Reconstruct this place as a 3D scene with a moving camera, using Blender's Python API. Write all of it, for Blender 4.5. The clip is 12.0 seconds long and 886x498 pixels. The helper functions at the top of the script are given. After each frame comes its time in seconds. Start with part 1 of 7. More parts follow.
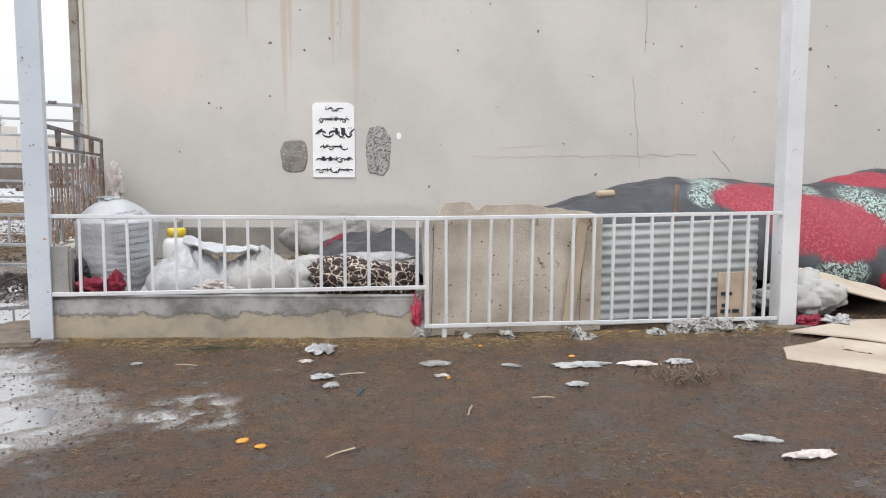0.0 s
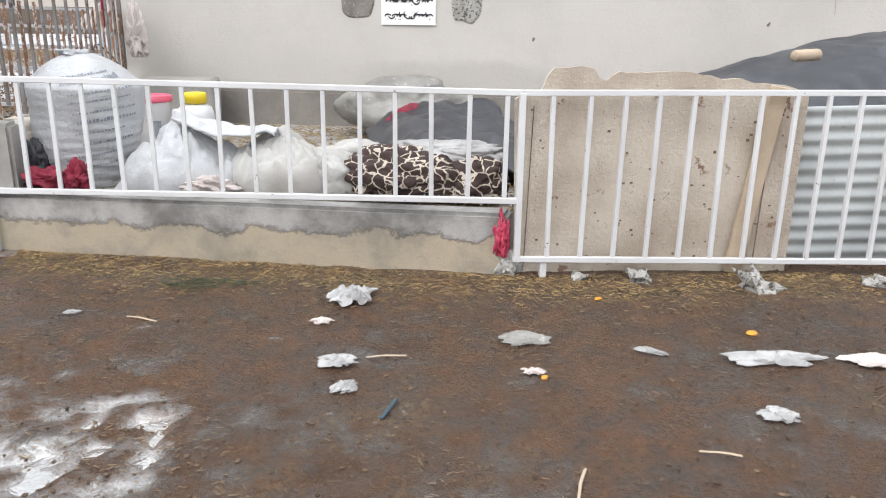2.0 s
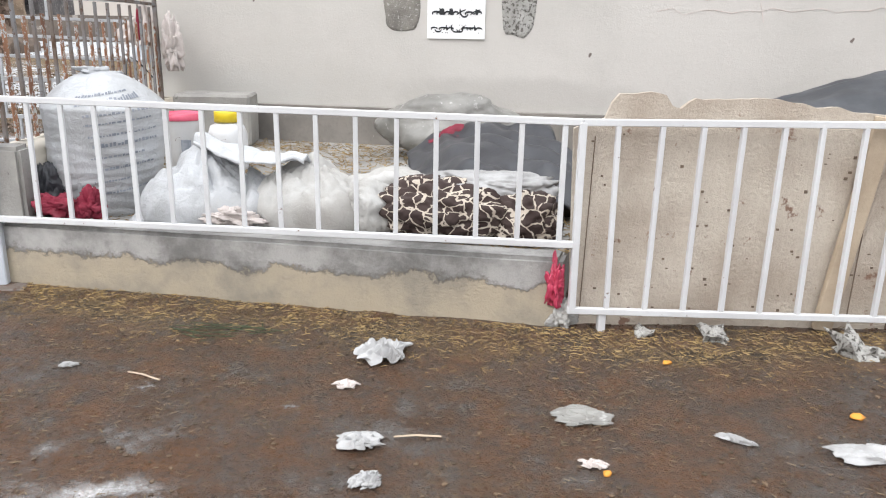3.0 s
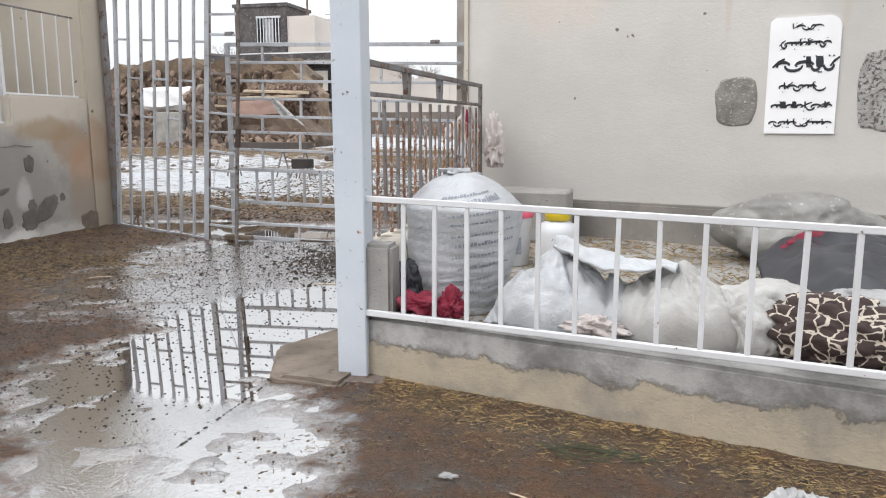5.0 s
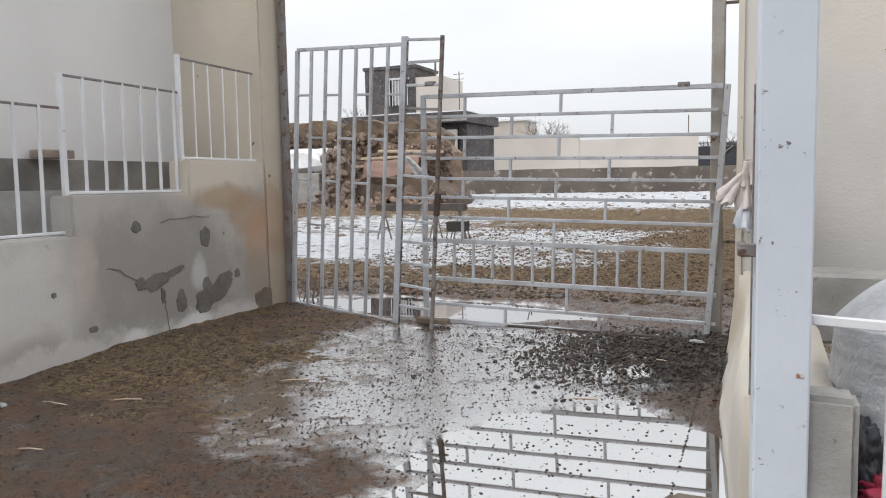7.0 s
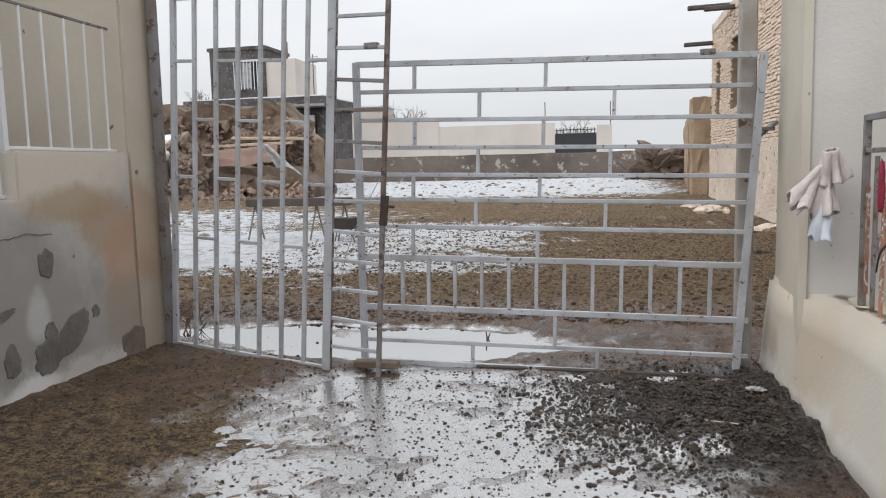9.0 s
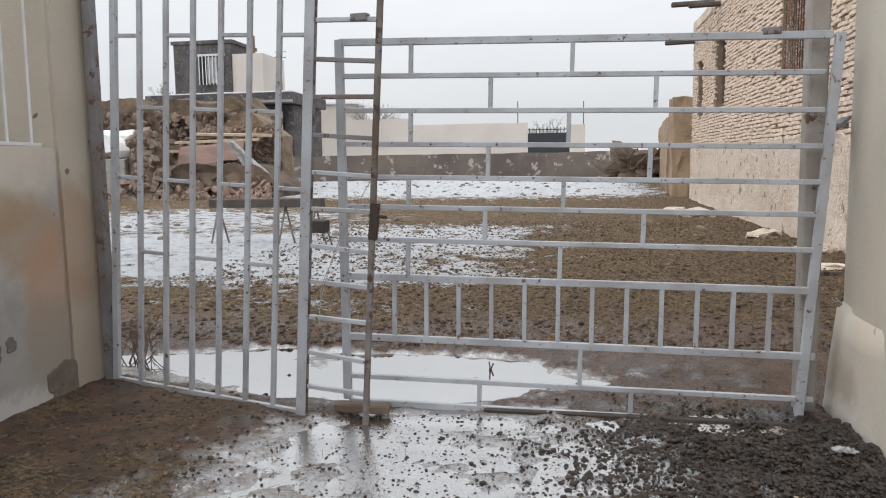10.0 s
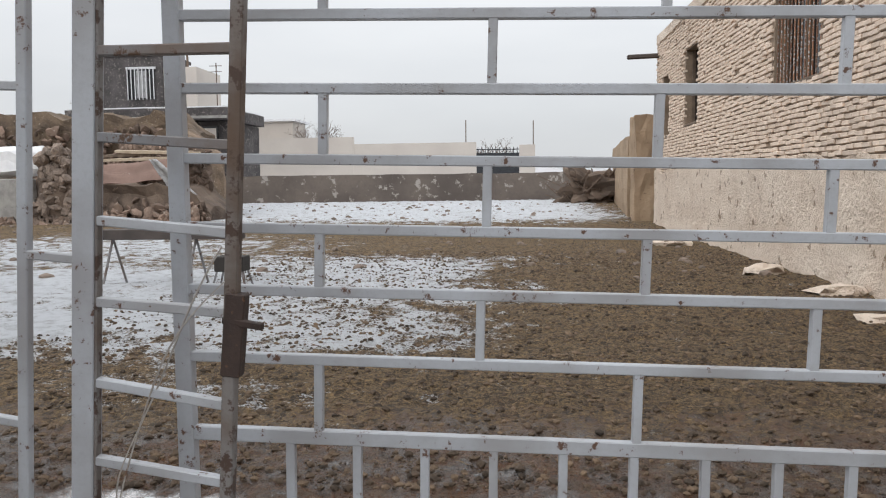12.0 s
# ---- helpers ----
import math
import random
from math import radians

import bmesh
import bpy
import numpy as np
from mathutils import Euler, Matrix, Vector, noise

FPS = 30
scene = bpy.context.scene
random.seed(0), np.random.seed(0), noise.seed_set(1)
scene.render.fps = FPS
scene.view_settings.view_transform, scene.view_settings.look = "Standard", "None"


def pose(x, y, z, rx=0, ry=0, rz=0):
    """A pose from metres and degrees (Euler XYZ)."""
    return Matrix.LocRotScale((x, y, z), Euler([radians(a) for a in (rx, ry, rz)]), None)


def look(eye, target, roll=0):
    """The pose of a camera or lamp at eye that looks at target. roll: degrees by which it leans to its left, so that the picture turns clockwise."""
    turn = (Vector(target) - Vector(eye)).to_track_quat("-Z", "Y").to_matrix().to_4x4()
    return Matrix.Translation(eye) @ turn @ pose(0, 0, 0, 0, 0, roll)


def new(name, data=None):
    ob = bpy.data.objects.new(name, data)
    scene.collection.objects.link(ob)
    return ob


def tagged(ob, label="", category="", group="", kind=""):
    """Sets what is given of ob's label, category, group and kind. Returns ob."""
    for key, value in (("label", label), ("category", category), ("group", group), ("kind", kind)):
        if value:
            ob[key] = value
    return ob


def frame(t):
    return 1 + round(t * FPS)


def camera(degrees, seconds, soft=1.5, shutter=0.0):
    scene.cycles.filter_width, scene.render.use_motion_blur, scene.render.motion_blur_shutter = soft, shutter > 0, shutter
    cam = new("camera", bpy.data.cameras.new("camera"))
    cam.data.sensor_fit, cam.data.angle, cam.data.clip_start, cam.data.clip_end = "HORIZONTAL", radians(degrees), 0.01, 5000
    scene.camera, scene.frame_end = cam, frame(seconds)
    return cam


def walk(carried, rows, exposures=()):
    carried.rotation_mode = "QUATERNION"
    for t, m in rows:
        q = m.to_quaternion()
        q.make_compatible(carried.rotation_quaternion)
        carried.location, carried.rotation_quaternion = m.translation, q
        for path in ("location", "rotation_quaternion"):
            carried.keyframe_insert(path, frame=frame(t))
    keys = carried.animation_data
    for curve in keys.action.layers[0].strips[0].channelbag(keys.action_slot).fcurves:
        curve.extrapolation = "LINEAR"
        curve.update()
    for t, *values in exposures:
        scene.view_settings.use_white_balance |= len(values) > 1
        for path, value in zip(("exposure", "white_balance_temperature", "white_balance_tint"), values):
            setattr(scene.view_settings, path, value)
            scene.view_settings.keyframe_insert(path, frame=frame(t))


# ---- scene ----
cam = camera(60.4, 12.0, soft=1.1)
PATH = [
    (0, (-0.604, -0.732, 1.284), (-0.056, 1.182, 1.095), 0.1),
    (0.5, (-0.407, -0.17, 1.3), (0.108, 1.752, 1.095), 0.3),
    (1, (-0.261, 0.369, 1.298), (0.208, 2.292, 1.012), 0.4),
    (1.5, (-0.146, 0.876, 1.282), (0.237, 2.79, 0.847), 0.8),
    (2, (-0.027, 1.269, 1.273), (0.248, 3.168, 0.71), 0.7),
    (2.5, (0.029, 1.538, 1.279), (0.229, 3.437, 0.686), 0.6),
    (2.7, (0.039, 1.636, 1.298), (0.224, 3.541, 0.719), 0.7),
    (4.3, (-0.063, 1.925, 1.334), (-0.221, 3.882, 0.954), 1.2),
    (4.5, (-0.165, 1.929, 1.343), (-0.412, 3.881, 0.98), 0.9),
    (5, (-0.548, 1.981, 1.364), (-1.033, 3.894, 1.037), -0.1),
    (5.5, (-0.883, 2.191, 1.358), (-1.592, 4.039, 1.07), -0.6),
    (6, (-1.252, 2.491, 1.409), (-2.095, 4.29, 1.173), -0.7),
    (6.5, (-1.655, 2.792, 1.429), (-2.518, 4.585, 1.236), -0.7),
    (7, (-2.046, 3.123, 1.423), (-2.817, 4.959, 1.245), -1.0),
    (7.5, (-2.406, 3.471, 1.455), (-3.028, 5.363, 1.278), -1.3),
    (7.7, (-2.579, 3.586, 1.46), (-3.134, 5.498, 1.274), -1.6),
    (9.3, (-3.588, 4.864, 1.529), (-3.963, 6.816, 1.306), -1.1),
    (9.5, (-3.691, 5.029, 1.54), (-4.047, 6.984, 1.315), -0.9),
    (10, (-3.821, 5.558, 1.523), (-4.134, 7.521, 1.299), -0.9),
    (10.5, (-3.963, 6.099, 1.556), (-4.243, 8.068, 1.342), -0.7),
    (10.7, (-4.032, 6.343, 1.564), (-4.299, 8.314, 1.356), -0.6),
    (11, (-4.132, 6.701, 1.584), (-4.369, 8.678, 1.392), -0.9),
    (11.5, (-4.174, 7.336, 1.571), (-4.374, 9.318, 1.385), -0.9),
    (12, (-4.206, 7.944, 1.57), (-4.377, 9.929, 1.396), -0.7),
]
walk(cam, [(t, look(eye, target, roll)) for t, eye, target, roll in PATH],
     [(0, 0.1), (1.2, 0.2), (2.5, 0.5), (4.5, 0.22), (5.5, 0.16), (6.5, 0.03), (7.5, -0.08), (9.5, -0.18), (11, -0.2), (12, -0.27)])

# ---- light ----
world = bpy.data.worlds.new("overcast")
scene.world = world
world.use_nodes = True
wn, wl = world.node_tree.nodes, world.node_tree.links
sky = wn.new("ShaderNodeTexSky")
sky.sky_type = "NISHITA"
sky.sun_disc = False
sky.sun_elevation, sky.sun_rotation = radians(40), radians(200)
sky.dust_density, sky.air_density = 2.0, 1.0
wco = wn.new("ShaderNodeTexCoord")
wmap = wn.new("ShaderNodeMapping")
wmap.inputs["Scale"].default_value = (1.0, 1.0, 3.5)
wl.new(wco.outputs["Generated"], wmap.inputs["Vector"])
clouds = wn.new("ShaderNodeTexNoise")
clouds.inputs["Scale"].default_value, clouds.inputs["Detail"].default_value = 2.2, 6
wl.new(wmap.outputs[0], clouds.inputs["Vector"])
deck = wn.new("ShaderNodeMix")
deck.data_type = "RGBA"
deck.inputs[6].default_value, deck.inputs[7].default_value = (6.6, 6.85, 7.2, 1), (9.2, 9.35, 9.5, 1)
wl.new(clouds.outputs["Fac"], deck.inputs[0])
cover = wn.new("ShaderNodeMix")
cover.data_type = "RGBA"
cover.inputs[0].default_value = 0.93
wl.new(sky.outputs[0], cover.inputs[6])
wl.new(deck.outputs[2], cover.inputs[7])
wsep = wn.new("ShaderNodeSeparateXYZ")
wl.new(wco.outputs["Generated"], wsep.inputs[0])
rise = wn.new("ShaderNodeMapRange")
rise.inputs["From Min"].default_value, rise.inputs["From Max"].default_value = 0.05, 0.75
rise.inputs["To Min"].default_value, rise.inputs["To Max"].default_value = 1.0, 1.95
wl.new(wsep.outputs[2], rise.inputs["Value"])
lift = wn.new("ShaderNodeVectorMath")
lift.operation = "SCALE"
wl.new(cover.outputs[2], lift.inputs[0])
wl.new(rise.outputs[0], lift.inputs["Scale"])
bg = wn["Background"]
wl.new(lift.outputs[0], bg.inputs[0])
bg.inputs[1].default_value = 0.11
sun_data = bpy.data.lights.new("sun", "SUN")
sun_data.energy, sun_data.angle, sun_data.color = 1.4, radians(50), (1.0, 0.97, 0.93)
sun = new("sun", sun_data)
sun.matrix_world = look((0, 0, 20), (9, 8, 6))


# ---- materials ----
def make(name):
    m = bpy.data.materials.new(name)
    m.use_nodes = True
    return m, m.node_tree.nodes, m.node_tree.links, m.node_tree.nodes["Principled BSDF"]


def noise_node(n, l, co, scale, detail=5.0, rough=0.55, dist=0.0):
    t = n.new("ShaderNodeTexNoise")
    t.inputs["Scale"].default_value, t.inputs["Detail"].default_value = scale, detail
    t.inputs["Roughness"].default_value, t.inputs["Distortion"].default_value = rough, dist
    l.new(co, t.inputs["Vector"])
    return t.outputs["Fac"]


def ramp(n, l, fac, lo, hi):
    r = n.new("ShaderNodeMapRange")
    r.interpolation_type = "SMOOTHSTEP"
    r.inputs["From Min"].default_value, r.inputs["From Max"].default_value = lo, hi
    l.new(fac, r.inputs["Value"])
    return r.outputs["Result"]


def mix(n, l, fac, a, b):
    x = n.new("ShaderNodeMix")
    x.data_type = "RGBA"
    if isinstance(fac, (int, float)):
        x.inputs[0].default_value = fac
    else:
        l.new(fac, x.inputs[0])
    for v, i in ((a, 6), (b, 7)):
        if isinstance(v, tuple):
            x.inputs[i].default_value = (*v, 1)
        else:
            l.new(v, x.inputs[i])
    return x.outputs[2]


def calc(n, l, op, a, b=0.0, clamp=False):
    x = n.new("ShaderNodeMath")
    x.operation, x.use_clamp = op, clamp
    for v, i in ((a, 0), (b, 1)):
        if isinstance(v, (int, float)):
            x.inputs[i].default_value = v
        else:
            l.new(v, x.inputs[i])
    return x.outputs[0]


def bump(n, l, p, height, strength=0.3, distance=0.01):
    b = n.new("ShaderNodeBump")
    b.inputs["Strength"].default_value, b.inputs["Distance"].default_value = strength, distance
    l.new(height, b.inputs["Height"])
    l.new(b.outputs[0], p.inputs["Normal"])


def surface(name, base, dark, spot=None, scale=3.0, grain=40.0, rough=0.8, relief=0.3, deep=0.01, metal=0.0, spots=0.62, vary=0.0, grain_mix=0.35, spot_scale=None, island=0.0, wrinkle=0.0):
    """A worn surface: large stains from base to dark, fine grain, and spots of a third colour."""
    m, n, l, p = make(name)
    co = n.new("ShaderNodeTexCoord").outputs["Object"]
    big = ramp(n, l, noise_node(n, l, co, scale, 6), 0.35, 0.7)
    fine = noise_node(n, l, co, grain, 4, 0.7)
    col = mix(n, l, big, base, dark)
    col = mix(n, l, calc(n, l, "MULTIPLY", ramp(n, l, fine, 0.45, 0.75), grain_mix), col, dark)
    if spot:
        sp = ramp(n, l, noise_node(n, l, co, spot_scale or scale * 5, 8, 0.7), spots, spots + 0.05)
        col = mix(n, l, sp, col, spot)
    if vary:
        oi = n.new("ShaderNodeObjectInfo").outputs["Random"]
        h = n.new("ShaderNodeHueSaturation")
        l.new(col, h.inputs["Color"])
        l.new(calc(n, l, "ADD", calc(n, l, "MULTIPLY", oi, 2 * vary), 1 - vary), h.inputs["Value"])
        col = h.outputs[0]
    if island:
        oi = n.new("ShaderNodeNewGeometry").outputs["Random Per Island"]
        h = n.new("ShaderNodeHueSaturation")
        l.new(col, h.inputs["Color"])
        l.new(calc(n, l, "ADD", calc(n, l, "MULTIPLY", oi, 2 * island), 1 - island), h.inputs["Value"])
        col = h.outputs[0]
    l.new(col, p.inputs["Base Color"])
    p.inputs["Roughness"].default_value, p.inputs["Metallic"].default_value = rough, metal
    height = fine
    if wrinkle:
        crease = calc(n, l, "ABSOLUTE", calc(n, l, "SUBTRACT", noise_node(n, l, co, 7, 3, 0.5, 1.2), 0.5))
        crease2 = calc(n, l, "ABSOLUTE", calc(n, l, "SUBTRACT", noise_node(n, l, co, 19, 2, 0.5, 0.8), 0.5))
        height = calc(n, l, "ADD", calc(n, l, "MULTIPLY", fine, 0.15), calc(n, l, "MULTIPLY", calc(n, l, "ADD", crease, calc(n, l, "MULTIPLY", crease2, 0.5)), wrinkle))
    bump(n, l, p, height, relief, deep)
    return m


M_WHITE = surface("white_paint", (0.68, 0.69, 0.71), (0.58, 0.58, 0.6), (0.16, 0.09, 0.06), 2.0, 60, 0.45, 0.15, 0.004, spots=0.645, spot_scale=18)
M_POST = surface("post_paint", (0.57, 0.61, 0.67), (0.5, 0.54, 0.6), (0.1, 0.06, 0.05), 1.6, 50, 0.42, 0.15, 0.004, spots=0.63, spot_scale=18)
M_GATE = surface("gate_paint", (0.42, 0.44, 0.475), (0.3, 0.3, 0.31), (0.1, 0.05, 0.03), 3.0, 60, 0.42, 0.2, 0.004, spots=0.6, spot_scale=24)
M_GATERUST = surface("gate_rust", (0.2, 0.203, 0.215), (0.14, 0.105, 0.085), (0.09, 0.05, 0.03), 3.0, 60, 0.65, 0.3, 0.004, spots=0.55)
M_LOCK = surface("dark_rusted_lock", (0.05, 0.03, 0.024), (0.025, 0.017, 0.014), (0.11, 0.055, 0.03), 8.0, 60, 0.7, 0.5, 0.006, spots=0.6)
M_RUSTSTILE = surface("rust_streaked_paint", (0.2, 0.19, 0.185), (0.1, 0.065, 0.045), (0.06, 0.035, 0.025), 4.0, 60, 0.65, 0.4, 0.004, spots=0.52, spot_scale=10)
M_PEEL = surface("bare_dark_cement", (0.17, 0.155, 0.14), (0.11, 0.1, 0.09), (0.26, 0.245, 0.225), 6.0, 50, 0.9, 0.8, 0.012, spots=0.64)
M_GATEPOST = surface("gate_post_paint", (0.36, 0.345, 0.325), (0.24, 0.2, 0.165), (0.12, 0.065, 0.04), 2.5, 50, 0.6, 0.3, 0.004, spots=0.58, spot_scale=9)
M_BEAM = surface("wet_beam", (0.085, 0.068, 0.06), (0.05, 0.04, 0.036), None, 3.0, 40, 0.7, 0.5, 0.006)
M_OLDSHEET = surface("faded_red_sheet", (0.3, 0.2, 0.165), (0.22, 0.145, 0.12), (0.38, 0.31, 0.28), 1.0, 8, 0.8, 0.3, 0.01, spots=0.66)
M_SLAT = surface("rusty_slat", (0.3, 0.15, 0.085), (0.17, 0.075, 0.045), (0.46, 0.47, 0.47), 5.0, 50, 0.8, 0.4, 0.005, spots=0.52, vary=0.3)
M_CONC = surface("concrete", (0.36, 0.35, 0.33), (0.24, 0.23, 0.22), (0.14, 0.13, 0.12), 2.5, 50, 0.85, 0.5, 0.012)
M_FOOTING = surface("muddy_cement", (0.22, 0.18, 0.145), (0.12, 0.095, 0.075), (0.06, 0.045, 0.035), 3.5, 40, 0.85, 0.7, 0.015, spots=0.6, spot_scale=14)
M_GREYWALL = surface("grey_plaster", (0.66, 0.65, 0.64), (0.59, 0.58, 0.57), None, 0.5, 25, 0.9, 0.25, 0.008)
M_DARKBAND = surface("dark_cement", (0.24, 0.22, 0.2), (0.13, 0.12, 0.11), (0.4, 0.38, 0.36), 1.6, 20, 0.8, 0.3, 0.01, spots=0.66)
M_BRICK = surface("mud_brick", (0.74, 0.62, 0.52), (0.61, 0.49, 0.4), (0.78, 0.7, 0.6), 5.0, 40, 0.95, 0.6, 0.012, vary=0.16)
M_MORTAR = surface("mortar", (0.3, 0.23, 0.17), (0.2, 0.15, 0.11), None, 3.0, 30, 0.95, 0.6, 0.02)
M_MUD = surface("mud_render", (0.8, 0.69, 0.585), (0.68, 0.56, 0.46), (0.34, 0.25, 0.18), 1.0, 14, 0.95, 1.0, 0.08, spots=0.585, spot_scale=3.2)
M_MUDDARK = surface("weathered_mud", (0.17, 0.125, 0.095), (0.1, 0.075, 0.06), (0.28, 0.21, 0.16), 1.0, 8, 0.95, 0.9, 0.05)
M_MUDBROWN = surface("brown_mud", (0.42, 0.31, 0.21), (0.3, 0.215, 0.145), (0.18, 0.13, 0.09), 1.0, 10, 0.95, 1.0, 0.06, spots=0.62)
M_FARW = surface("far_wall", (0.17, 0.14, 0.12), (0.1, 0.083, 0.073), (0.36, 0.33, 0.3), 0.35, 4, 0.95, 0.5, 0.03, spots=0.57)
M_CREAM = surface("cream_wall", (0.6, 0.55, 0.5), (0.53, 0.48, 0.44), None, 0.3, 5, 0.9, 0.2, 0.02)
M_DSTONE = surface("dark_stone_cladding", (0.1, 0.09, 0.09), (0.05, 0.045, 0.045), (0.2, 0.18, 0.17), 1.2, 5, 0.9, 0.6, 0.03, spots=0.55)
M_WOOD = surface("old_wood", (0.2, 0.15, 0.11), (0.11, 0.08, 0.06), None, 3.0, 60, 0.85, 0.5, 0.006)
M_DARKWOOD = surface("tarred_wood", (0.03, 0.025, 0.022), (0.018, 0.015, 0.013), None, 3.0, 60, 0.8, 0.5, 0.006)
M_PALEWOOD = surface("pale_wood", (0.5, 0.41, 0.31), (0.38, 0.3, 0.22), None, 3.0, 60, 0.85, 0.5, 0.006)
M_BOARD = surface("old_board", (0.6, 0.54, 0.465), (0.4, 0.335, 0.275), (0.24, 0.15, 0.11), 2.4, 45, 0.85, 0.9, 0.012, spots=0.6, spot_scale=6)
M_SCRAWL = surface("faded_scrawl", (0.6, 0.46, 0.44), (0.58, 0.52, 0.49), None, 4.0, 60, 0.9, 0.1, 0.002)
M_STONE = surface("stone", (0.27, 0.21, 0.17), (0.15, 0.12, 0.1), None, 3.0, 30, 0.95, 0.6, 0.02, vary=0.4)
M_RUBBLE = surface("rubble", (0.2, 0.145, 0.1), (0.1, 0.074, 0.055), (0.34, 0.28, 0.22), 1.6, 9, 0.95, 1.0, 0.06, spots=0.6, island=0.4)
M_CLOD = surface("brown_clod", (0.13, 0.088, 0.055), (0.055, 0.038, 0.026), None, 6.0, 30, 0.9, 0.6, 0.01, island=0.55)
M_SACK = surface("woven_sack", (0.5, 0.515, 0.54), (0.36, 0.365, 0.375), None, 4.0, 140, 0.5, 0.65, 0.024, grain_mix=0.2, wrinkle=1.0)
M_SACKDIRTY = surface("dirty_sack", (0.46, 0.455, 0.445), (0.34, 0.325, 0.305), None, 3.0, 120, 0.6, 0.5, 0.02, wrinkle=1.0)
M_IRON = surface("corrugated_iron", (0.46, 0.485, 0.49), (0.33, 0.35, 0.355), (0.28, 0.23, 0.17), 2.2, 40, 0.55, 0.2, 0.004, metal=0.1, spots=0.64)
M_BLACK = surface("black_plastic", (0.04, 0.042, 0.05), (0.026, 0.027, 0.033), (0.08, 0.08, 0.085), 4.0, 30, 0.42, 0.5, 0.01, spots=0.74, wrinkle=0.6)
M_FILM = surface("grey_plastic_film", (0.27, 0.265, 0.25), (0.17, 0.165, 0.155), (0.42, 0.41, 0.4), 4.0, 25, 0.4, 0.4, 0.006, spots=0.6)
M_WHITEBAG = surface("white_plastic", (0.42, 0.42, 0.425), (0.24, 0.235, 0.235), None, 6.0, 40, 0.35, 0.3, 0.004)
M_RED = surface("red_cloth", (0.27, 0.015, 0.045), (0.14, 0.008, 0.022), None, 6.0, 60, 0.7, 0.4, 0.005)
M_PINK = surface("pink_plastic", (0.7, 0.12, 0.2), (0.55, 0.08, 0.14), None, 5.0, 40, 0.4, 0.2, 0.004)
M_PINKBAG = surface("crumpled_pink_film", (0.55, 0.06, 0.12), (0.35, 0.03, 0.07), None, 12.0, 40, 0.35, 0.5, 0.01, wrinkle=1.0)
M_YELLOW = surface("yellow_plastic", (0.8, 0.62, 0.03), (0.7, 0.5, 0.02), None, 5.0, 40, 0.35, 0.1, 0.003)
M_RAG = surface("grey_rag", (0.64, 0.58, 0.56), (0.46, 0.41, 0.39), (0.66, 0.45, 0.46), 3.0, 80, 0.9, 0.8, 0.02, spots=0.68, wrinkle=1.0)
M_BLUEBAG = surface("pale_blue_bag", (0.6, 0.64, 0.7), (0.45, 0.5, 0.57), None, 6.0, 40, 0.4, 0.3, 0.004)
M_CARD = surface("cardboard", (0.5, 0.4, 0.3), (0.4, 0.31, 0.23), None, 2.0, 50, 0.85, 0.2, 0.004)
M_CARDPALE = surface("wet_cardboard", (0.52, 0.45, 0.37), (0.38, 0.31, 0.25), None, 1.5, 40, 0.7, 0.2, 0.004)
M_INK = surface("ink", (0.03, 0.035, 0.04), (0.02, 0.02, 0.025), None, 8.0, 60, 0.7, 0.1, 0.002)
M_INKGREY = surface("faded_ink", (0.19, 0.21, 0.25), (0.32, 0.34, 0.38), None, 20.0, 90, 0.7, 0.1, 0.002)
M_PLAQUE = surface("white_plaque", (0.86, 0.86, 0.87), (0.8, 0.8, 0.81), None, 3.0, 40, 0.5, 0.1, 0.003)
M_PATCH = surface("rough_cement", (0.33, 0.31, 0.28), (0.2, 0.185, 0.17), (0.5, 0.48, 0.46), 6.0, 70, 0.95, 1.0, 0.02, spots=0.56, spot_scale=45)
M_ROUGHGREY = surface("chipped_cement", (0.52, 0.51, 0.49), (0.36, 0.35, 0.33), (0.13, 0.12, 0.11), 8.0, 70, 0.95, 1.0, 0.02, spots=0.51, spot_scale=38)
M_DRYMUD = surface("mud_lump", (0.05, 0.036, 0.027), (0.024, 0.018, 0.014), None, 8.0, 60, 0.75, 0.5, 0.006, grain_mix=0.4, island=0.45)
M_STRAW = surface("straw", (0.35, 0.24, 0.1), (0.15, 0.1, 0.048), None, 9.0, 60, 0.7, 0.2, 0.003)
M_PALESTRAW = surface("muddy_straw", (0.22, 0.16, 0.095), (0.11, 0.078, 0.05), None, 9.0, 60, 0.7, 0.2, 0.003)
M_LEAF = surface("dry_leaf", (0.7, 0.32, 0.04), (0.5, 0.2, 0.03), None, 20.0, 60, 0.6, 0.2, 0.003)
M_TWIG = surface("bare_twig", (0.17, 0.12, 0.09), (0.11, 0.08, 0.06), None, 6.0, 60, 0.9, 0.3, 0.004)
M_SNOW = surface("snow", (0.82, 0.83, 0.85), (0.72, 0.73, 0.75), None, 4.0, 30, 0.6, 0.4, 0.01)
M_HILL = surface("far_hills", (0.5, 0.49, 0.5), (0.58, 0.58, 0.6), None, 0.004, 0.03, 1.0, 0.0, 0.01)
M_GLASS, n_, l_, p_ = make("dark_glass")
p_.inputs["Base Color"].default_value = (0.02, 0.02, 0.022, 1)
p_.inputs["Roughness"].default_value = 0.08


